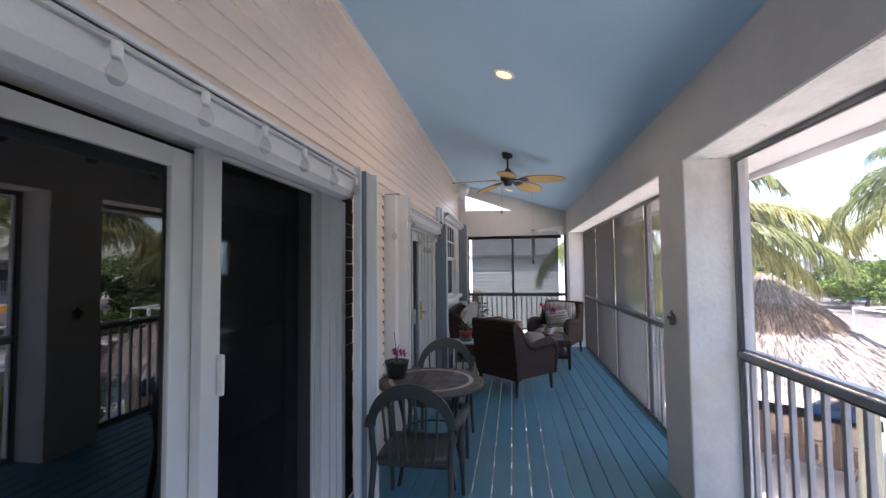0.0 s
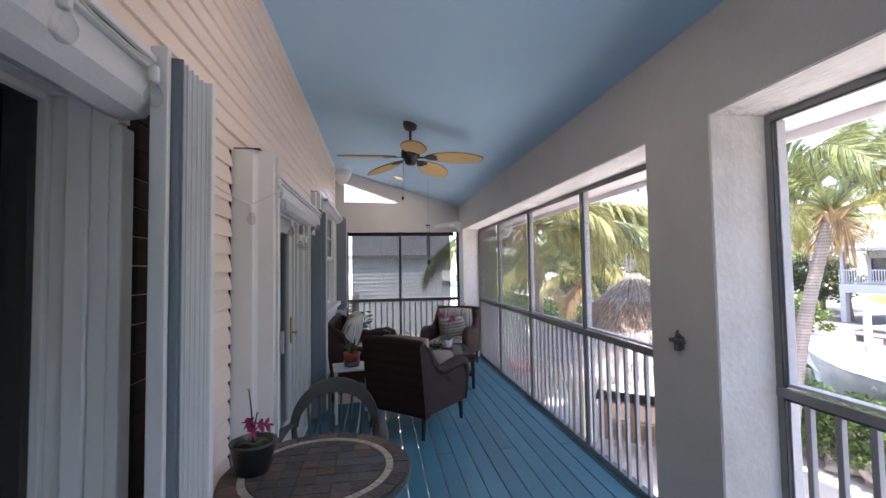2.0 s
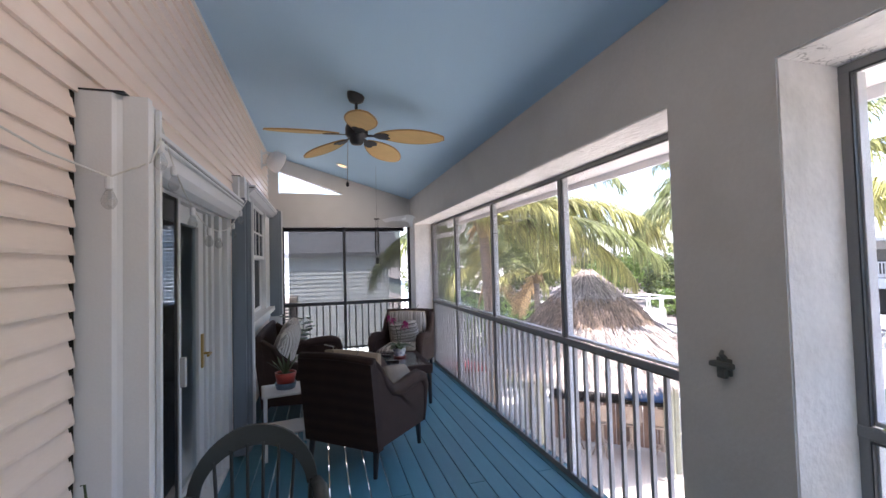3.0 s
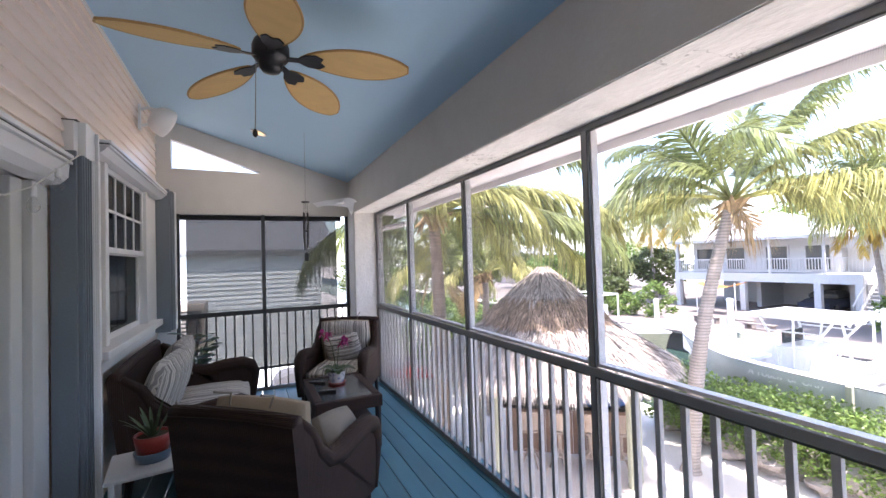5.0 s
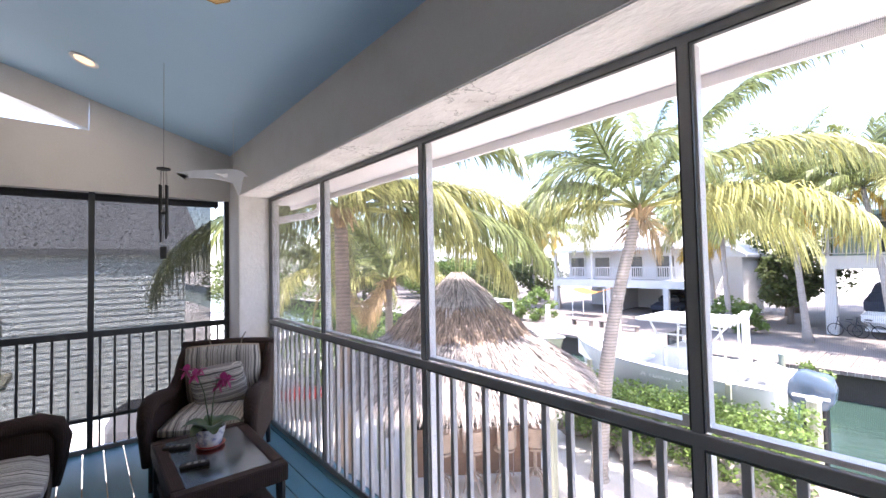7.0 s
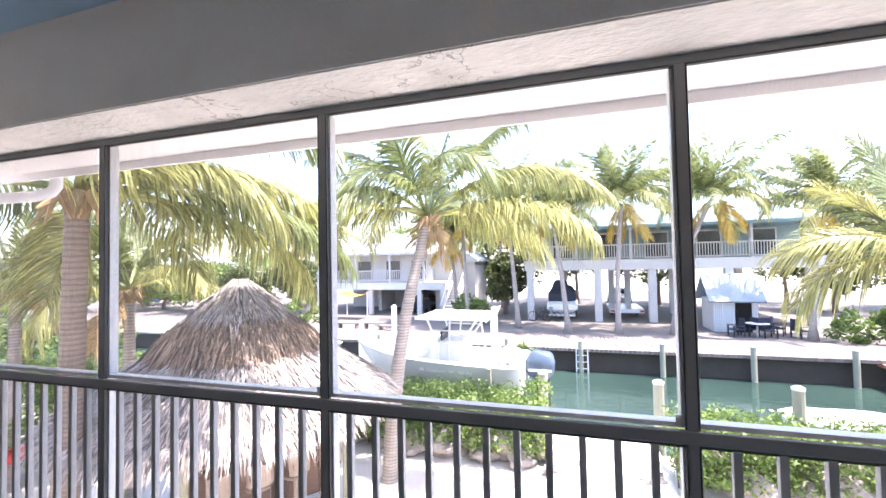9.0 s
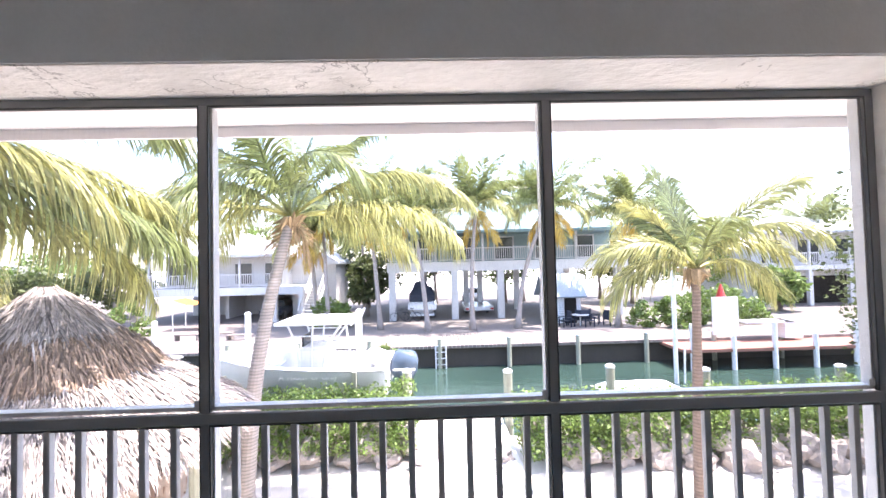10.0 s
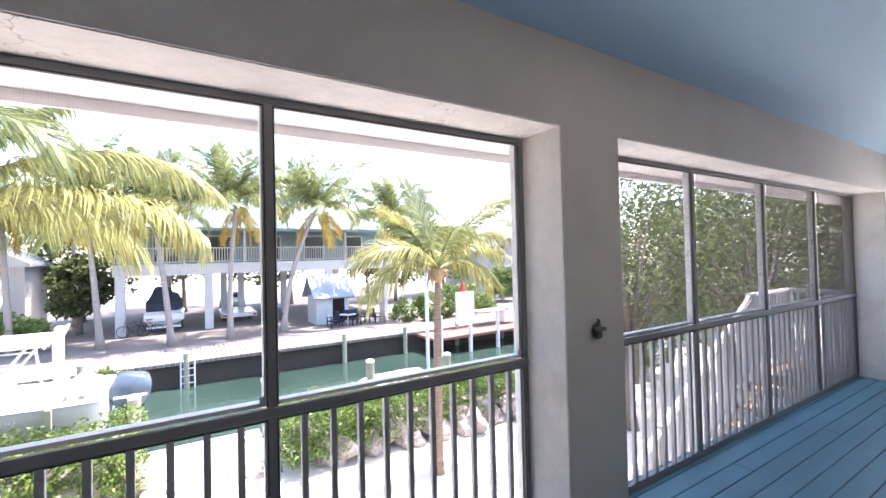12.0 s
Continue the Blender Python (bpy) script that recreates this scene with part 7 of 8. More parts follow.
# kayaks by the hut
M_RED = mat("red kayak plastic", (0.50, 0.04, 0.03), 0.35, vary=0.1)


def kayak(at, rz, m, label, ln=3.2):
    t = thing("kayak", at, label, "kayak", "kayaks", rz=rz)
    bm = bmesh.new()
    rings = []
    for k in range(15):
        s = -1 + 2 * k / 14
        w = 0.36 * (1 - abs(s) ** 2.4) ** 0.7 + 0.012
        h = 0.17 + 0.12 * abs(s) ** 3
        rings.append([bm.verts.new((s * ln / 2, w * math.cos(a), h + (0.17 if math.sin(a) > 0 else 0.17) * math.sin(a) * (1 - 0.5 * abs(s) ** 4))) for a in [2 * math.pi * j / 12 for j in range(12)]])
    for a, b in zip(rings, rings[1:]):
        for j in range(12):
            bm.faces.new((a[j], a[(j + 1) % 12], b[(j + 1) % 12], b[j]))
    bm.faces.new(rings[0][::-1])
    bm.faces.new(rings[-1])
    part("hull", bm, m, t, smooth=True)
    part("seat", B((-0.35, -0.2, 0.30), (0.1, 0.2, 0.37), 0.02), M_BLACK, t)
    return t


kayak((4.3, 16.4, GZ + 0.5), -40, M_RED, "red kayak lying on a rack near the hut")
kayak((5.2, 17.6, GZ + 0.45), -35, M_HWALL, "white kayak lying on a rack near the hut")
for x, y in ((4.0, 15.9), (5.1, 16.9)):
    rk = thing("kayak_rack", (x, y, GZ), "low timber rack under the kayaks", "rack", "kayaks", rz=-38)
    part("beam", B((-0.1, -0.7, 0.40), (0.1, 1.3, 0.5)), M_POST, rk)
    for yy in (-0.6, 1.2):
        part("leg", B((-0.08, yy - 0.05, 0), (0.08, yy + 0.05, 0.4)), M_POST, rk)

# ---- bar under the thatch ----
bar = thing("bar_counter", (5.97, 10.45, GZ), "brown wooden bar with board front and dark top", "bar", rz=-36)
part("counter", B((-1.35, -0.15, 1.02), (1.35, 0.45, 1.09), 0.015), M_DARK, bar)
for k in range(9):
    x = -1.28 + k * 0.285
    part("board", B((x, -0.03, 0.05), (x + 0.275, 0.0, 1.02), 0.004), M_WOOD, bar)
for k in range(4):
    t = thing("bar_stool", (5.05 + 0.49 * k, 10.48 - 0.34 * k, GZ), "tan swivel bar stool with a curved slatted back", "stool", "bar stools", rz=-31 + (8, -6, 14, -3)[k])
    if k == 0:
        M_STOOL = mat("tan stool wood", (0.42, 0.33, 0.27), 0.6, vary=0.2, rand=0.12)
    part("seat", lathe(bmesh.new(), [(0.17, 0.70), (0.20, 0.715), (0.205, 0.74), (0.19, 0.76), (0.05, 0.765)], 20), M_STOOL, t)
    bm = bmesh.new()
    ring = [bm.verts.new((0.21 * math.sin(a), -0.21 * math.cos(a), z)) for z in (0.80, 1.14) for a in [-1.1 + 2.2 * j / 10 for j in range(11)]]
    ring2 = [bm.verts.new((0.235 * math.sin(a), -0.235 * math.cos(a), z)) for z in (0.80, 1.14) for a in [-1.1 + 2.2 * j / 10 for j in range(11)]]
    for j in range(10):
        bm.faces.new((ring[j], ring[j + 1], ring[12 + j], ring[11 + j]))
        bm.faces.new((ring2[j + 1], ring2[j], ring2[11 + j], ring2[12 + j]))
        bm.faces.new((ring[11 + j], ring[12 + j], ring2[12 + j], ring2[11 + j]))
        bm.faces.new((ring[j + 1], ring[j], ring2[j], ring2[j + 1]))
    for j in (0, 10):
        bm.faces.new((ring[j], ring[11 + j], ring2[11 + j], ring2[j]))
    bmesh.ops.recalc_face_normals(bm, faces=bm.faces)
    part("backrest", bm, M_STOOL, t)
    for sx in (-1, 1):
        part("back_post", T([(sx * 0.15, -0.14, 0.74), (sx * 0.16, -0.17, 1.0)], 0.014, 6), M_WOOD, t)
    part("pedestal", T([(0, 0, 0.2), (0, 0, 0.70)], 0.035, 8), M_STOOL, t)
    part("foot_ring", T([(0.17 * math.cos(a), 0.17 * math.sin(a), 0.26) for a in [2 * math.pi * j / 14 for j in range(15)]], 0.012, 5), M_STOOL, t)
    for j in range(4):
        a = j * math.pi / 2 + 0.4
        part("leg", T([(0.03 * math.cos(a), 0.03 * math.sin(a), 0.32), (0.15 * math.cos(a), 0.15 * math.sin(a), 0.2), (0.24 * math.cos(a), 0.24 * math.sin(a), 0.0)], [0.022, 0.022, 0.018], 6), M_STOOL, t)
cl = tagged(link("blue_cover", cushion((0.95, 0.55, 0.30), pose(0, 0, 0), 0.3, 8), mat("blue tarpaulin", (0.03, 0.09, 0.25), 0.6), smooth=True), "crumpled blue cloth cover on the bar", "cover")
cl.matrix_basis = pose(6.66, 10.12, GZ + 1.22, 0, 0, -36)

# ---- near dock and boat lift ----
M_WHITEC = mat("sun-bleached white concrete", (0.74, 0.72, 0.69), 0.9, vary=0.06, scale=1.5, fine=25, bump=0.3, dirt=(0.55, 0.50, 0.45), dirt_amt=0.3)
dk = thing("concrete_dock", (8.9, 4.7, GZ), "white concrete landing leading to the boat lift", "dock")
part("slab", B((-1.4, -1.2, -0.05), (2.05, 1.1, 0.10), 0.02), M_WHITEC, dk)
part("edge_cap", B((2.055, -1.2, -0.05), (2.20, 1.1, 0.13), 0.02), M_CONC, dk, "worn concrete edge over the water")
lad = thing("gangway", (8.35, 4.2, GZ + 0.1), "grey aluminium gangway lying on the landing", "gangway", rz=-2)
for sy in (-0.16, 0.16):
    part("side_rail", B((-0.8, sy - 0.02, 0.0), (1.2, sy + 0.02, 0.08)), M_SHUT, lad)
for k in range(24):
    part("rung", B((-0.78 + k * 0.083, -0.14, 0.03), (-0.74 + k * 0.083, 0.14, 0.05)), M_SHUT, lad)


def pile(x, y, top, m, label, rr=0.115, group="dock piles"):
    t = thing("dock_pile", (x, y, -5.0), label, "pile", group)
    part("shaft", T([(0, 0, 0), (0, 0, top + 5.0)], rr, 12), m, t, smooth=False)
    part("cap", lathe(bmesh.new(), [(rr * 1.08, top + 4.97), (rr * 1.1, top + 5.02), (rr * 0.5, top + 5.06)], 12), M_GEL, t)


for x, y, top in ((10.6, 5.98, -1.18), (10.6, 3.39, -1.26), (10.6, 0.72, -1.22), (10.6, -1.78, -1.38), (10.6, -5.4, -1.4)):
    pile(x, y, top, M_POST, "weathered green mooring pile in the canal")
for x, y in ((12.45, 10.8), (12.45, 7.5)):
    pile(x, y, 0.18, M_GEL, "white boat lift post", 0.085, "boat lift posts")

# centre console boat on the lift
boat = thing("motor_boat", (11.2, 6.5, -2.16), "white centre console motor boat with T-top on a lift", "boat")
secs = []
for k in range(13):
    s = k / 12
    y = 4.65 * s
    hw = 1.12 * (1 - max(0, (s - 0.45) / 0.55) ** 2.2) + 0.02
    sheer = 1.12 + 0.33 * s * s
    chine = 0.42 + 0.5 * max(0, s - 0.5) ** 1.5
    keel = 0.05 + 0.75 * max(0, (s - 0.55) / 0.45) ** 2.2
    secs.append([(-hw, y + 0.25 * s, sheer), (-hw * 0.86, y, chine), (0, y, keel), (hw * 0.86, y, chine), (hw, y + 0.25 * s, sheer)])
bm = bmesh.new()
rings = [[bm.verts.new(p) for p in sec] for sec in secs]
for a, b in zip(rings, rings[1:]):
    for j in range(4):
        bm.faces.new((a[j], b[j], b[j + 1], a[j + 1]))
bm.faces.new(rings[0])
bmesh.ops.recalc_face_normals(bm, faces=bm.faces)
part("hull", bm, M_HULL, boat, "pale grey hull side", True)
bm = bmesh.new()
gun = []
for sec in secs:
    l, rr_ = sec[0], sec[4]
    gun.append([bm.verts.new((l[0] - 0.03, l[1], l[2] + 0.03)), bm.verts.new((l[0] + 0.2 * min(1, abs(l[0])), l[1], l[2] + 0.05)), bm.verts.new((l[0] * 0.8, l[1], l[2] - 0.45)), bm.verts.new((rr_[0] * 0.8, rr_[1], rr_[2] - 0.45)), bm.verts.new((rr_[0] - 0.2 * min(1, abs(l[0])), rr_[1], rr_[2] + 0.05)), bm.verts.new((rr_[0] + 0.03, rr_[1], rr_[2] + 0.03))])
for a, b in zip(gun, gun[1:]):
    for j in range(5):
        bm.faces.new((a[j], a[j + 1], b[j + 1], b[j]))
part("deck", bm, M_GEL, boat, "white deck and gunwale")
part("transom", B((-1.05, -0.06, 0.5), (1.05, 0.12, 1.18), 0.04), M_GEL, boat)
con = part("console", B((-0.42, 1.55, 0.65), (0.42, 2.25, 1.62), 0.06), M_GEL, boat)
part("windscreen", B((-0.40, 2.15, 1.63), (0.40, 2.20, 1.92), 0.01), M_WIN, con)
part("wheel", T([(0.14 * math.cos(a), 1.48 + 0.05 * math.sin(a), 1.44 + 0.13 * math.sin(a)) for a in [2 * math.pi * k / 16 for k in range(17)]], 0.010, 6), M_SHUT, con)
part("seat", B((-0.45, 0.7, 0.65), (0.45, 1.1, 1.25), 0.06), M_GEL, boat)
part("seat_back", B((-0.45, 0.68, 1.28), (0.45, 0.76, 1.5), 0.03), M_GEL, boat)
top = part("t_top", B((-0.9, 0.85, 2.24), (0.9, 2.75, 2.32), 0.035), M_GEL, boat, "white hard top")
for sx in (-1, 1):
    part("pipe", T([(sx * 0.52, 1.7, 0.7), (sx * 0.62, 1.5, 1.7), (sx * 0.75, 1.1, 2.25)], 0.028, 8), M_SHUT, top)
    part("pipe", T([(sx * 0.52, 2.2, 0.7), (sx * 0.60, 2.25, 1.7), (sx * 0.75, 2.45, 2.25)], 0.028, 8), M_SHUT, top)
    part("pipe", T([(sx * 0.50, 1.95, 0.7), (sx * 0.56, 1.90, 1.7), (sx * 0.62, 1.85, 2.25)], 0.026, 8), M_SHUT, top)
    part("pipe", T([(sx * 0.46, 0.9, 0.7), (sx * 0.50, 0.95, 1.6), (sx * 0.66, 1.0, 2.25)], 0.026, 8), M_SHUT, top)
    part("pipe", T([(sx * 0.60, 1.5, 1.6), (sx * 0.60, 2.25, 1.6)], 0.022, 8), M_SHUT, top)
    part("pipe", T([(sx * 0.65, 1.35, 1.95), (sx * 0.70, 2.35, 1.95)], 0.018, 8), M_SHUT, top)
for k in range(6):
    part("rod_holder", T([(-0.75 + 0.3 * k, 0.86, 2.20), (-0.75 + 0.3 * k, 0.74, 2.48)], 0.026, 8), M_SHUT, top)
part("bow_rail", T([(-0.95, 2.9, 1.28), (-0.93, 3.2, 1.52), (-0.72, 4.0, 1.60), (-0.30, 4.7, 1.68), (0.0, 4.9, 1.70), (0.30, 4.7, 1.68), (0.72, 4.0, 1.60), (0.93, 3.2, 1.52), (0.95, 2.9, 1.28)], 0.018, 6), M_SHUT, boat, "thin metal bow rail")
part("cooler", B((-0.32, 0.42, 0.68), (0.32, 0.66, 1.02), 0.03), M_SHUT, boat)
part("non_skid", B((-0.78, 0.15, 0.665), (0.78, 1.5, 0.68)), M_HULL, boat, "grey non-skid floor")
part("cushion", cushion((1.4, 0.9, 0.2), pose(0, 3.4, 1.08), 0.2, 2), M_GEL, boat)
part("leaning_post_cover", cushion((0.9, 0.6, 0.3), pose(0, 0.3, 1.25, 20, 0, 0), 0.2, 5), M_GEL, boat)
M_COWL = mat("dark blue-grey engine cowl", (0.085, 0.12, 0.17), 0.2, vary=0.1, bump=0.02)
eng = part("outboard", cushion((0.54, 0.74, 0.66), pose(0, -0.42, 1.02, 8, 0, 0), 0.12, 6), M_COWL, boat, "dark blue outboard engine", True)
part("leg", B((-0.16, -0.65, -0.4), (0.16, -0.25, 0.75), 0.05), M_BLACK, eng)
part("band", B((-0.29, -0.72, 0.90), (0.29, -0.13, 0.96), 0.02), M_GEL, eng)
for word, wy in (("A", 0.74), ("Touch", 0.38), ("of", -0.06), ("Gray", -0.42)):
    cu = bpy.data.curves.new("boat_name", "FONT")
    cu.body, cu.size, cu.extrude, cu.align_x = word, 0.20, 0.002, "CENTER"
    tmp = bpy.data.objects.new("tmp", cu)
    scene.collection.objects.link(tmp)
    me = bpy.data.meshes.new_from_object(tmp.evaluated_get(bpy.context.evaluated_depsgraph_get()))
    bpy.data.objects.remove(tmp)
    me.materials.clear()
    me.materials.append(M_GEL)
    tx = new("lettering", me)
    tx.parent = boat
    tx.matrix_basis = pose(-1.118, 1.75 + wy, 0.97, 78, 0, -90)
    tx["label"] = "white lettering on the hull"
lift = thing("boat_lift", (11.2, 8.8, -2.45), "white cradle beams of the boat lift", "boat lift")
for y in (-1.85, 1.9):
    part("cross_beam", B((-1.2, y - 0.08, 0.02), (1.2, y + 0.08, 0.22), 0.01), M_GEL, lift)
for x in (-0.55, 0.55):
    part("bunk", B((x - 0.08, -2.2, 0.22), (x + 0.08, 2.3, 0.36), 0.01), M_POST, lift)
for x, y in ((-1.25, 1.5), (-1.25, -1.6)):
    part("guide_pole", B((x - 0.05, y - 0.05, -1.0), (x + 0.05, y + 0.05, 1.45), 0.01), M_POST, lift)
skiff = thing("skiff", (15.0, -2.2, WZ - 0.1), "small white skiff moored in the canal", "boat")
part("hull", cushion((1.3, 3.0, 0.7), pose(0, 0, 0.35), 0.05, 11), M_GEL, skiff)
M_CREAMHULL = mat("pale cream hull", (0.50, 0.50, 0.34), 0.3, vary=0.04, bump=0.02)
cb = thing("motor_boat", (12.9, 18.4, -2.5), "cream-hulled fishing boat with a rail raised on a lift", "boat", rz=175)
bm = bmesh.new()
edge = []
for k in range(11):
    q = k / 10
    hw_ = 1.0 * (1 - max(0, (q - 0.5) / 0.5) ** 2.2) + 0.02
    top_ = 1.15 + 0.3 * q * q
    edge.append([bm.verts.new(p) for p in ((-hw_, 5.4 * q + 0.3 * q, top_), (-hw_ * 0.85, 5.4 * q, 0.45 + 0.4 * max(0, q - 0.5)), (0, 5.4 * q, 0.05 + 0.8 * max(0, (q - 0.55) / 0.45) ** 2), (hw_ * 0.85, 5.4 * q, 0.45 + 0.4 * max(0, q - 0.5)), (hw_, 5.4 * q + 0.3 * q, top_))])
for a, b in zip(edge, edge[1:]):
    for k in range(4):
        bm.faces.new((a[k], b[k], b[k + 1], a[k + 1]))
    bm.faces.new((a[0], a[4], b[4], b[0]))
bm.faces.new(edge[0])
bmesh.ops.recalc_face_normals(bm, faces=bm.faces)
part("hull", bm, M_CREAMHULL, cb)
for sx in (-1, 1):
    part("rub_rail", T([(sx * (1.0 * (1 - max(0, (q / 10 - 0.5) / 0.5) ** 2.2) + 0.03), 5.7 * q / 10, 1.17 + 0.3 * q * q / 100) for q in range(11)], 0.035, 6), M_GEL, cb, "white rub rail")
part("deck_cap", B((-0.9, 0.1, 1.16), (0.9, 3.4, 1.22), 0.02), M_GEL, cb, "white deck")
part("console", B((-0.4, 1.6, 1.22), (0.4, 2.3, 2.0), 0.06), M_GEL, cb)
part("seat", B((-0.4, 0.7, 1.22), (0.4, 1.15, 1.7), 0.05), M_GEL, cb)
tr_ = part("top_rail", T([(-0.7, 0.9, 2.5), (0.7, 0.9, 2.5), (0.7, 2.6, 2.5), (-0.7, 2.6, 2.5), (-0.7, 0.9, 2.5)], 0.035, 6), M_GEL, cb)
for sx in (-0.7, 0.7):
    for y in (0.9, 2.6):
        part("pipe", T([(sx, y, 1.2), (sx, y, 2.5)], 0.03, 6), M_GEL, tr_)
for x, y in ((11.5, 14.6), (11.4, 17.4), (14.4, 14.8), (14.3, 17.6)):
    pile(x, y, -0.25, M_GEL, "white post of the farther boat lift", 0.09, "boat lift posts")
for y in (1.0, 4.4):
    part("cradle_beam", B((-1.5, y - 0.08, -0.12), (1.5, y + 0.08, 0.06)), M_SHUT, cb)
wc = thing("portable_toilet", (40.5, 57.0, GZ), "blue portable toilet cabin with a white roof", "portable toilet")
M_BLUECAB = mat("blue plastic cabin", (0.03, 0.12, 0.42), 0.5, vary=0.1)
part("cabin", B((-0.6, -0.6, 0.05), (0.6, 0.6, 2.2), 0.04), M_BLUECAB, wc)
part("door", B((-0.4, -0.64, 0.15), (0.4, -0.605, 2.0), 0.01), M_BLUECAB, wc)
part("roof", B((-0.64, -0.66, 2.2), (0.64, 0.64, 2.42), 0.08), M_GEL, wc)

tree((XF - 0.45, 7.6, WZ), 1.15, 0.75, 131, "small green mangrove growing at the seawall", 90, 0.12, 10, "shrub", M_BUSH, 0.03, 0.1, "shrubs")
mp_ = thing("mooring_pole", (16.8, -4.6, -5.0), "tall thin white mooring pole in the canal", "pole")
part("shaft", T([(0, 0, 0), (0, 0, 6.0)], 0.085, 10), M_GEL, mp_)
part("bracket", T([(0, -0.05, 2.9), (0, -0.35, 3.0), (0, -0.38, 2.8), (0, -0.34, 1.3)], 0.04, 8), M_GEL, mp_)

# ---- far dock and what stands on it ----
fd = thing("far_dock", (XF + 0.7, 0, GZ + 0.05), "weathered brown plank dock along the far bank", "dock")
M_FDOCK = mat("weathered dock plank", (0.215, 0.18, 0.16), 0.85, vary=0.25, scale=2, fine=30, bump=0.4, rand=0.2)
pm = None
for k in range(230):
    y = -17 + k * 0.2
    if pm is None:
        o = part("plank", B((-1.2, 0.0, 0.0), (2.3, 0.18, 0.13)), M_FDOCK, fd)
        pm = o.data
    else:
        o = new("plank", pm)
        o.parent = fd
    o.location = (0, y, 0.0)
for k in range(9):
    y = -12 + k * 3.4
    pile(XF - 0.55, y, GZ + 0.55, M_POST, "weathered pile along the far dock", 0.11, "far dock piles")
ladr = thing("dock_ladder", (XF - 0.62, 4.95, WZ), "white ladder hanging from the far dock", "ladder")
for y in (-0.25, 0.25):
    part("side_rail", T([(0, y, -0.6), (0, y, 1.5)], 0.03, 6), M_GEL, ladr)
for k in range(6):
    part("rung", T([(0, -0.25, -0.4 + 0.3 * k), (0, 0.25, -0.4 + 0.3 * k)], 0.022, 6), M_GEL, ladr)

bt2 = thing("covered_boat", (33.2, 6.1, GZ), "boat under a dark blue cover beneath the raised house", "boat")
M_NAVY = mat("dark navy canvas", (0.025, 0.032, 0.05), 0.9)
part("hull", cushion((4.5, 2.2, 1.0), pose(0, 0, 0.95), 0.1, 3), M_GEL, bt2)
part("cover", cushion((3.9, 2.0, 1.3), pose(0, 0, 1.6), 0.25, 5), M_NAVY, bt2)
part("tower_cover", cushion((1.2, 1.2, 1.3), pose(-0.8, 0.1, 2.1), 0.1, 7), M_NAVY, bt2)
part("trailer", B((-2.2, -0.9, 0.3), (2.2, 0.9, 0.42)), M_SHUT, bt2)
for x in (-0.6, 0.6):
    part("wheel", T([(x, -1.0, 0.3), (x, -0.8, 0.3)], 0.3, 14), M_BLACK, bt2)
tr = thing("utility_trailer", (34.2, 1.7, GZ), "white trailer with red tail lamps beneath the raised house", "trailer")
part("bed", B((-2.0, -1.1, 0.45), (2.0, 1.1, 0.75), 0.03), M_GEL, tr)
for y in (-0.95, 0.95):
    part("tail_lamp", B((-2.06, y - 0.12, 0.52), (-2.0, y + 0.12, 0.66)), M_RED, tr)
    part("wheel", T([(0.2, y, 0.28), (0.2, y * 0.8, 0.28)], 0.28, 14), M_BLACK, tr)
for k, (x, y, c) in enumerate(((36.6, 18.0, 0), (45, 1.2, 1))):
    cr_ = thing("parked_car", (x - 1.6, y, GZ), ("black car parked in the open garage", "silver car parked beyond the raised house")[k], "car", "parked cars")
    part("body", cushion((4.2, 1.8, 0.8), pose(0, 0, 0.62), 0.05, 6), (M_NAVY, M_SHUT)[k], cr_)
    part("cabin", cushion((2.2, 1.55, 0.7), pose(0.2, 0, 1.15), 0.1, 7), M_WIN, cr_)
    for wx in (-1.3, 1.3):
        for wy in (-0.85, 0.85):
            part("wheel", T([(wx, wy - 0.1, 0.32), (wx, wy + 0.1, 0.32)], 0.32, 14), M_BLACK, cr_)


def bicycle(at, rz):
    t = thing("bicycle", at, "dark bicycle leaning by the far columns", "bicycle", "bicycles", rz=rz)
    for x in (-0.5, 0.5):
        w = part("wheel", T([(x + 0.32 * math.cos(a), 0, 0.34 + 0.32 * math.sin(a)) for a in [2 * math.pi * k / 18 for k in range(19)]], 0.022, 5), M_BLACK, t)
    part("frame", T([(-0.5, 0, 0.34), (-0.1, 0, 0.8), (0.4, 0, 0.85), (0.05, 0, 0.32), (-0.5, 0, 0.34)], 0.02, 5), M_NAVY, t)
    part("fork", T([(0.5, 0, 0.34), (0.4, 0, 0.85), (0.38, 0, 1.02)], 0.018, 5), M_NAVY, t)
    part("handlebar", T([(0.35, -0.28, 1.02), (0.38, 0, 1.02), (0.35, 0.28, 1.02)], 0.015, 5), M_BLACK, t)
    part("saddle", B((-0.22, -0.07, 0.9), (0.05, 0.07, 0.96), 0.02), M_BLACK, t)


bicycle((30.4, 7.6, GZ), 80)
bicycle((30.6, 6.9, GZ), 70)

# shed with lattice and patio seats
shd = thing("garden_shed", (27.6, -3.4, GZ), "small white lattice shed with a pale blue roof", "shed")
part("wall", B((0, -1.15, 0), (2.2, 1.05, 1.85)), M_HWALL, shd)
part("door", B((-0.04, -0.85, 0), (0.02, -0.05, 1.7)), M_DARK, shd)
bm = bmesh.new()
prism(bm, [(-0.42, 1.78), (-0.36, 1.70), (1.1, 3.16), (2.56, 1.70), (2.62, 1.78), (1.1, 3.28)], 2.8, Matrix(((1, 0, 0, 0), (0, 0, 1, -1.45), (0, 1, 0, 0), (0, 0, 0, 1))))
bmesh.ops.recalc_face_normals(bm, faces=bm.faces)
part("roof", bm, mat("pale blue shed roof", (0.27, 0.33, 0.38), 0.5, vary=0.15, scale=2), shd, "pale blue sheet roof")
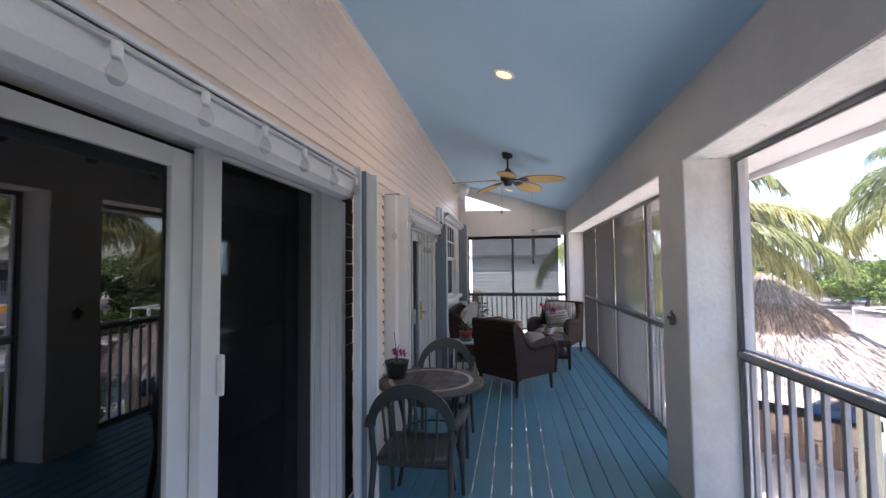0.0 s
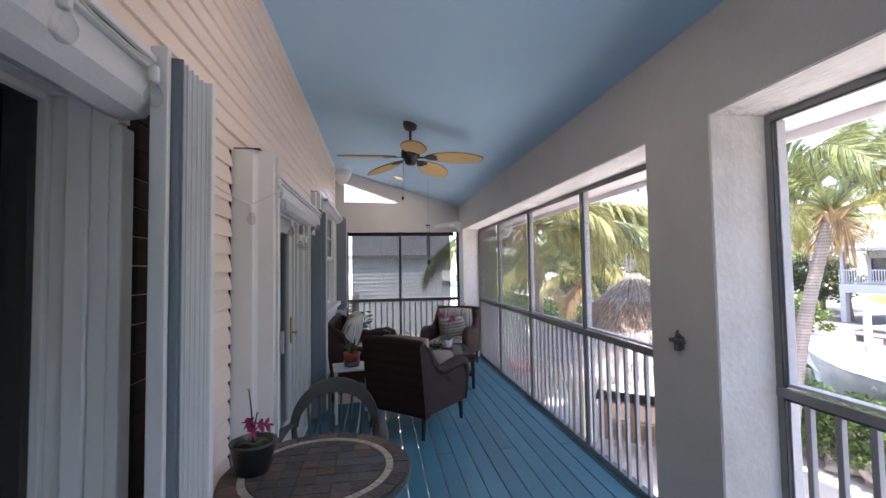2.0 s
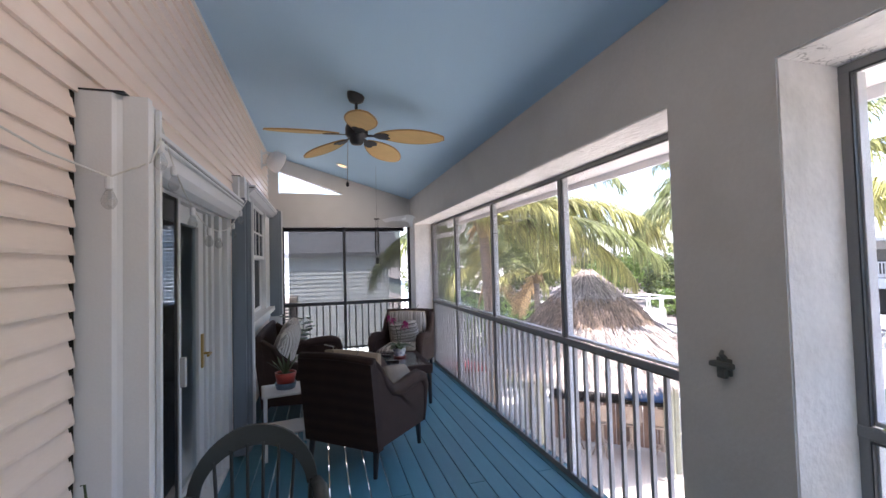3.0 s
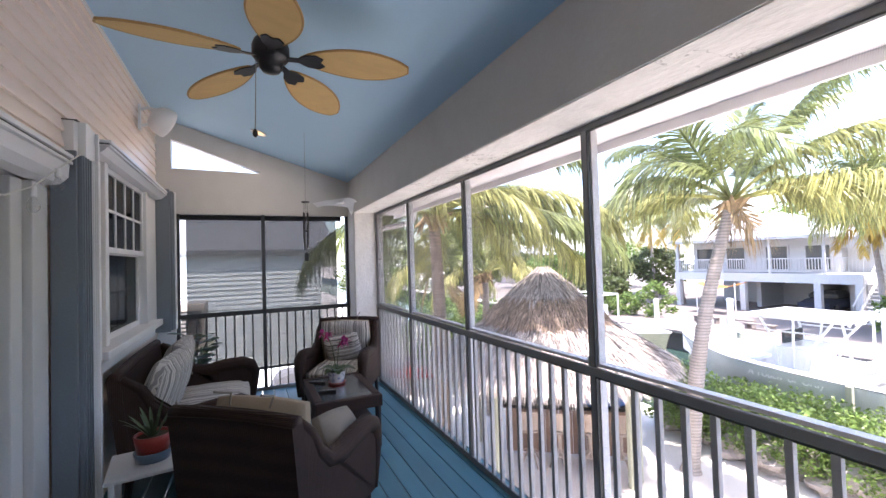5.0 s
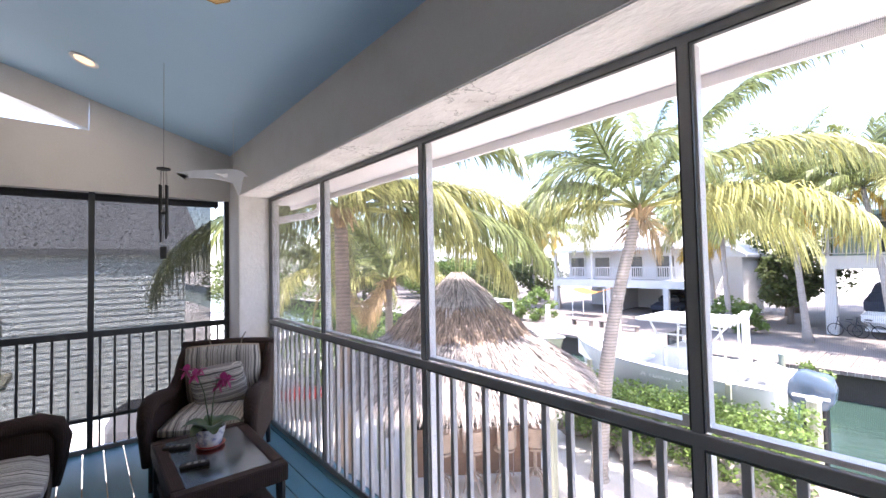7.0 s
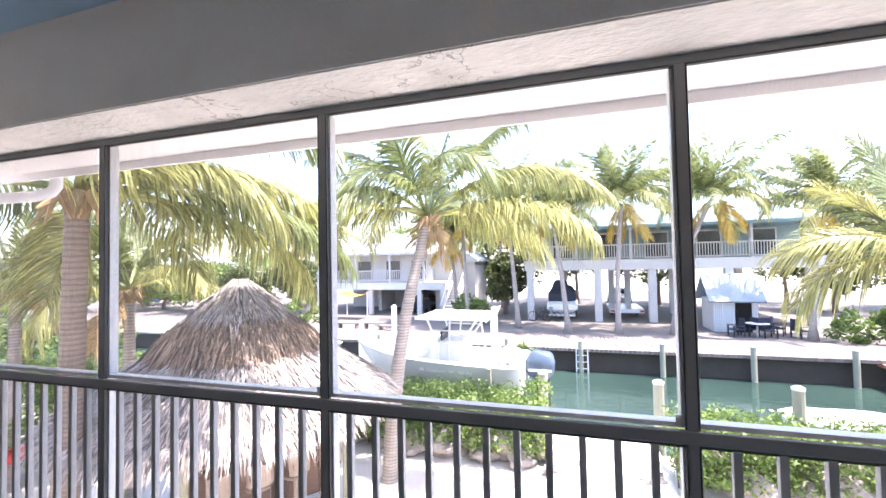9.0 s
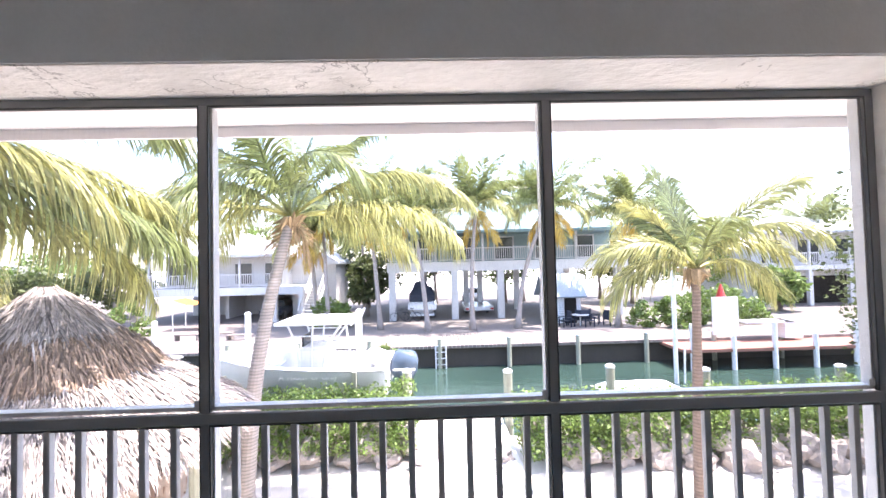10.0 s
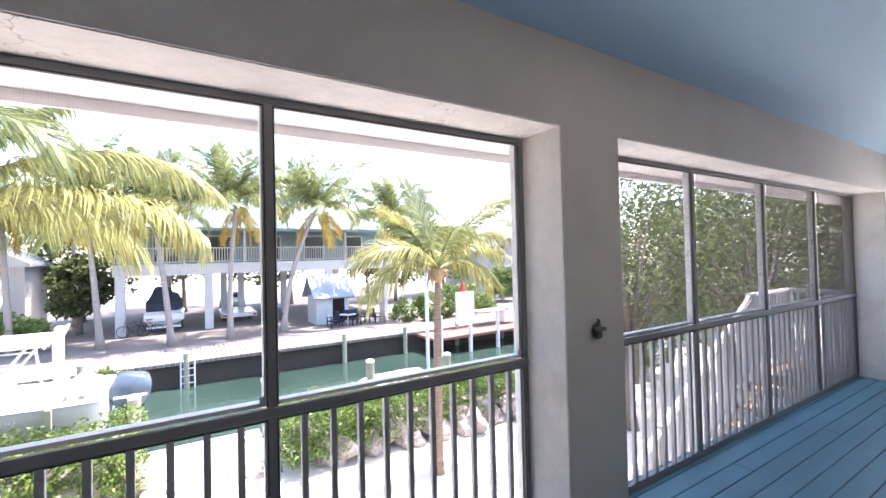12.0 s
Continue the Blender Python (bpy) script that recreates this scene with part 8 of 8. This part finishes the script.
for side in (0.03, 0.55):
    panel = part("lattice_panel", B((-0.03, side, 0.0), (-0.004, side + 0.46, 1.72)), M_PALEG, shd, "white lattice over a wall darkened as shaded")
    for k in range(5):
        part("slat", B((-0.055, side + 0.02 + k * 0.10, 0.0), (-0.032, side + 0.055 + k * 0.10, 1.72)), M_GEL, panel)
    for k in range(13):
        part("slat", B((-0.075, side, 0.05 + k * 0.13), (-0.056, side + 0.46, 0.09 + k * 0.13)), M_GEL, panel)
for k, (x, y, a) in enumerate(((26.4, -3.7, 20), (26.0, -4.4, 100), (26.2, -5.9, 200), (26.9, -5.2, 150), (26.1, -3.0, 10))):
    t = thing("patio_chair", (x, y, GZ), "dark blue slatted patio chair on the far bank", "chair", "patio chairs", rz=a)
    part("seat", B((-0.28, -0.28, 0.36), (0.28, 0.28, 0.42), 0.02), M_NAVY, t)
    part("backrest", B((-0.28, -0.32, 0.40), (0.28, -0.26, 1.0), 0.02), M_NAVY, t)
    for sx in (-1, 1):
        part("arm", B((sx * 0.32 - 0.05, -0.3, 0.58), (sx * 0.32 + 0.05, 0.3, 0.62)), M_NAVY, t)
        for sy in (-1, 1):
            part("leg", B((sx * 0.3 - 0.03, sy * 0.25 - 0.03, 0), (sx * 0.3 + 0.03, sy * 0.25 + 0.03, 0.58)), M_NAVY, t)
ptb = thing("patio_table", (26.2, -4.0, GZ), "round pale patio table on the far bank", "table")
part("tabletop", lathe(bmesh.new(), [(0.5, 0.70), (0.55, 0.72), (0.5, 0.74)], 20), M_SHUT, ptb)
part("pedestal", T([(0, 0, 0), (0, 0, 0.7)], 0.05, 8), M_SHUT, ptb)

# white fish-cleaning boxes on the right part of the far dock
fb = thing("dock_box", (20.2, -9.15, GZ), "tall white panel and bench on a reddish dock", "dock box")
part("panel", B((0, -0.65, 0.35), (0.1, 0.65, 2.2), 0.02), M_GEL, fb)
part("bench", B((-0.3, -3.2, 0.9), (0.5, -0.9, 1.0), 0.02), M_GEL, fb)
part("cabinet", B((-0.3, -3.6, 0.15), (0.5, -2.7, 1.0), 0.02), M_GEL, fb)
rd = thing("red_dock", (19.4, -11.0, GZ - 0.1), "reddish plank dock on white posts", "dock")
part("deck", B((-0.9, -9, 0.0), (1.4, 5.0, 0.14)), mat("reddish dock planks", (0.30, 0.14, 0.10), 0.8, vary=0.2), rd)
for k in range(8):
    part("post", T([(-0.85, 4.6 - k * 1.9, -2.4), (-0.85, 4.6 - k * 1.9, 0.75 if k % 2 else 1.3)], 0.11, 8), M_GEL, rd)
fl = thing("furled_umbrella", (22.6, -10.6, GZ), "furled red umbrella standing on the far bank", "umbrella")
part("pole", T([(0, 0, 0), (0, 0, 2.6)], 0.03, 6), M_GEL, fl)
part("canopy", T([(0, 0, 1.4), (0, 0, 2.0), (0, 0, 2.7)], [0.16, 0.24, 0.03], 9), M_RED, fl)

# stair of the white house, hammock frame
hs = thing("outside_stair", (31.2, 14.6, GZ), "white outdoor stair up to the far porch", "stair")
for k in range(14):
    part("tread", B((-0.5 + 0.27 * k, -0.5, 0.2 * k), (-0.2 + 0.27 * k, 0.5, 0.2 * k + 0.05)), M_HWALL, hs)
for y in (-0.52, 0.52):
    part("hand_rail", T([(-0.5, y, 0.95), (3.3, y, 3.75)], 0.05, 6), M_HWALL, hs)
    part("stringer", T([(-0.5, y, -0.02), (3.3, y, 2.75)], 0.09, 6), M_HWALL, hs)
    for k in range(14):
        part("baluster", T([(-0.4 + 0.27 * k, y, 0.2 * k), (-0.4 + 0.27 * k, y, 0.2 * k + 1.0)], 0.02, 4), M_HWALL, hs)
hm = thing("shade_sail", (29.5, 21.6, GZ), "orange cloth sail tied above the far terrace", "shade sail")
bm = bmesh.new()
gv = [[bm.verts.new((1.5 * i / 6 - 0.75, 2.6 * j / 8 - 1.3, 2.1 - 0.35 * math.sin(math.pi * j / 8) + 0.1 * i / 6)) for j in range(9)] for i in range(7)]
for i in range(6):
    for j in range(8):
        bm.faces.new((gv[i][j], gv[i + 1][j], gv[i + 1][j + 1], gv[i][j + 1]))
part("cloth", bm, mat("orange sail cloth", (0.62, 0.28, 0.07), 0.8, translucent=0.3), hm)
for x, y in ((-0.75, -1.3), (-0.75, 1.3), (0.75, 1.3)):
    part("pole", T([(x, y, 0), (x, y, 2.2)], 0.04, 6), M_GEL, hm)
for k, (x, y) in enumerate(((24.4, 19.4), (24.6, 17.6), (23.8, 16.2))):
    t = thing("picnic_bench", (x, y, GZ), "pale timber bench on the far terrace", "bench", "far benches", rz=90)
    part("seat", B((-0.7, -0.2, 0.42), (0.7, 0.2, 0.48)), M_FDOCK, t)
    for sx in (-0.6, 0.6):
        part("leg", B((sx - 0.05, -0.18, 0), (sx + 0.05, 0.18, 0.42)), M_FDOCK, t)

# downspout at the eave's end
ds = thing("downspout", (1.98, 8.95, 2.27), "white downspout elbow under the gutter end", "downspout")
part("pipe", T([(0.04, 0, 0.06), (0.04, 0, -0.02), (0.02, 0.02, -0.07), (-0.06, 0.06, -0.11), (-0.45, 0.22, -0.19), (-0.55, 0.26, -0.26), (-0.57, 0.27, -0.5), (-0.57, 0.27, -4.9)], 0.042, 10), M_SOFFIT, ds, smooth=True)
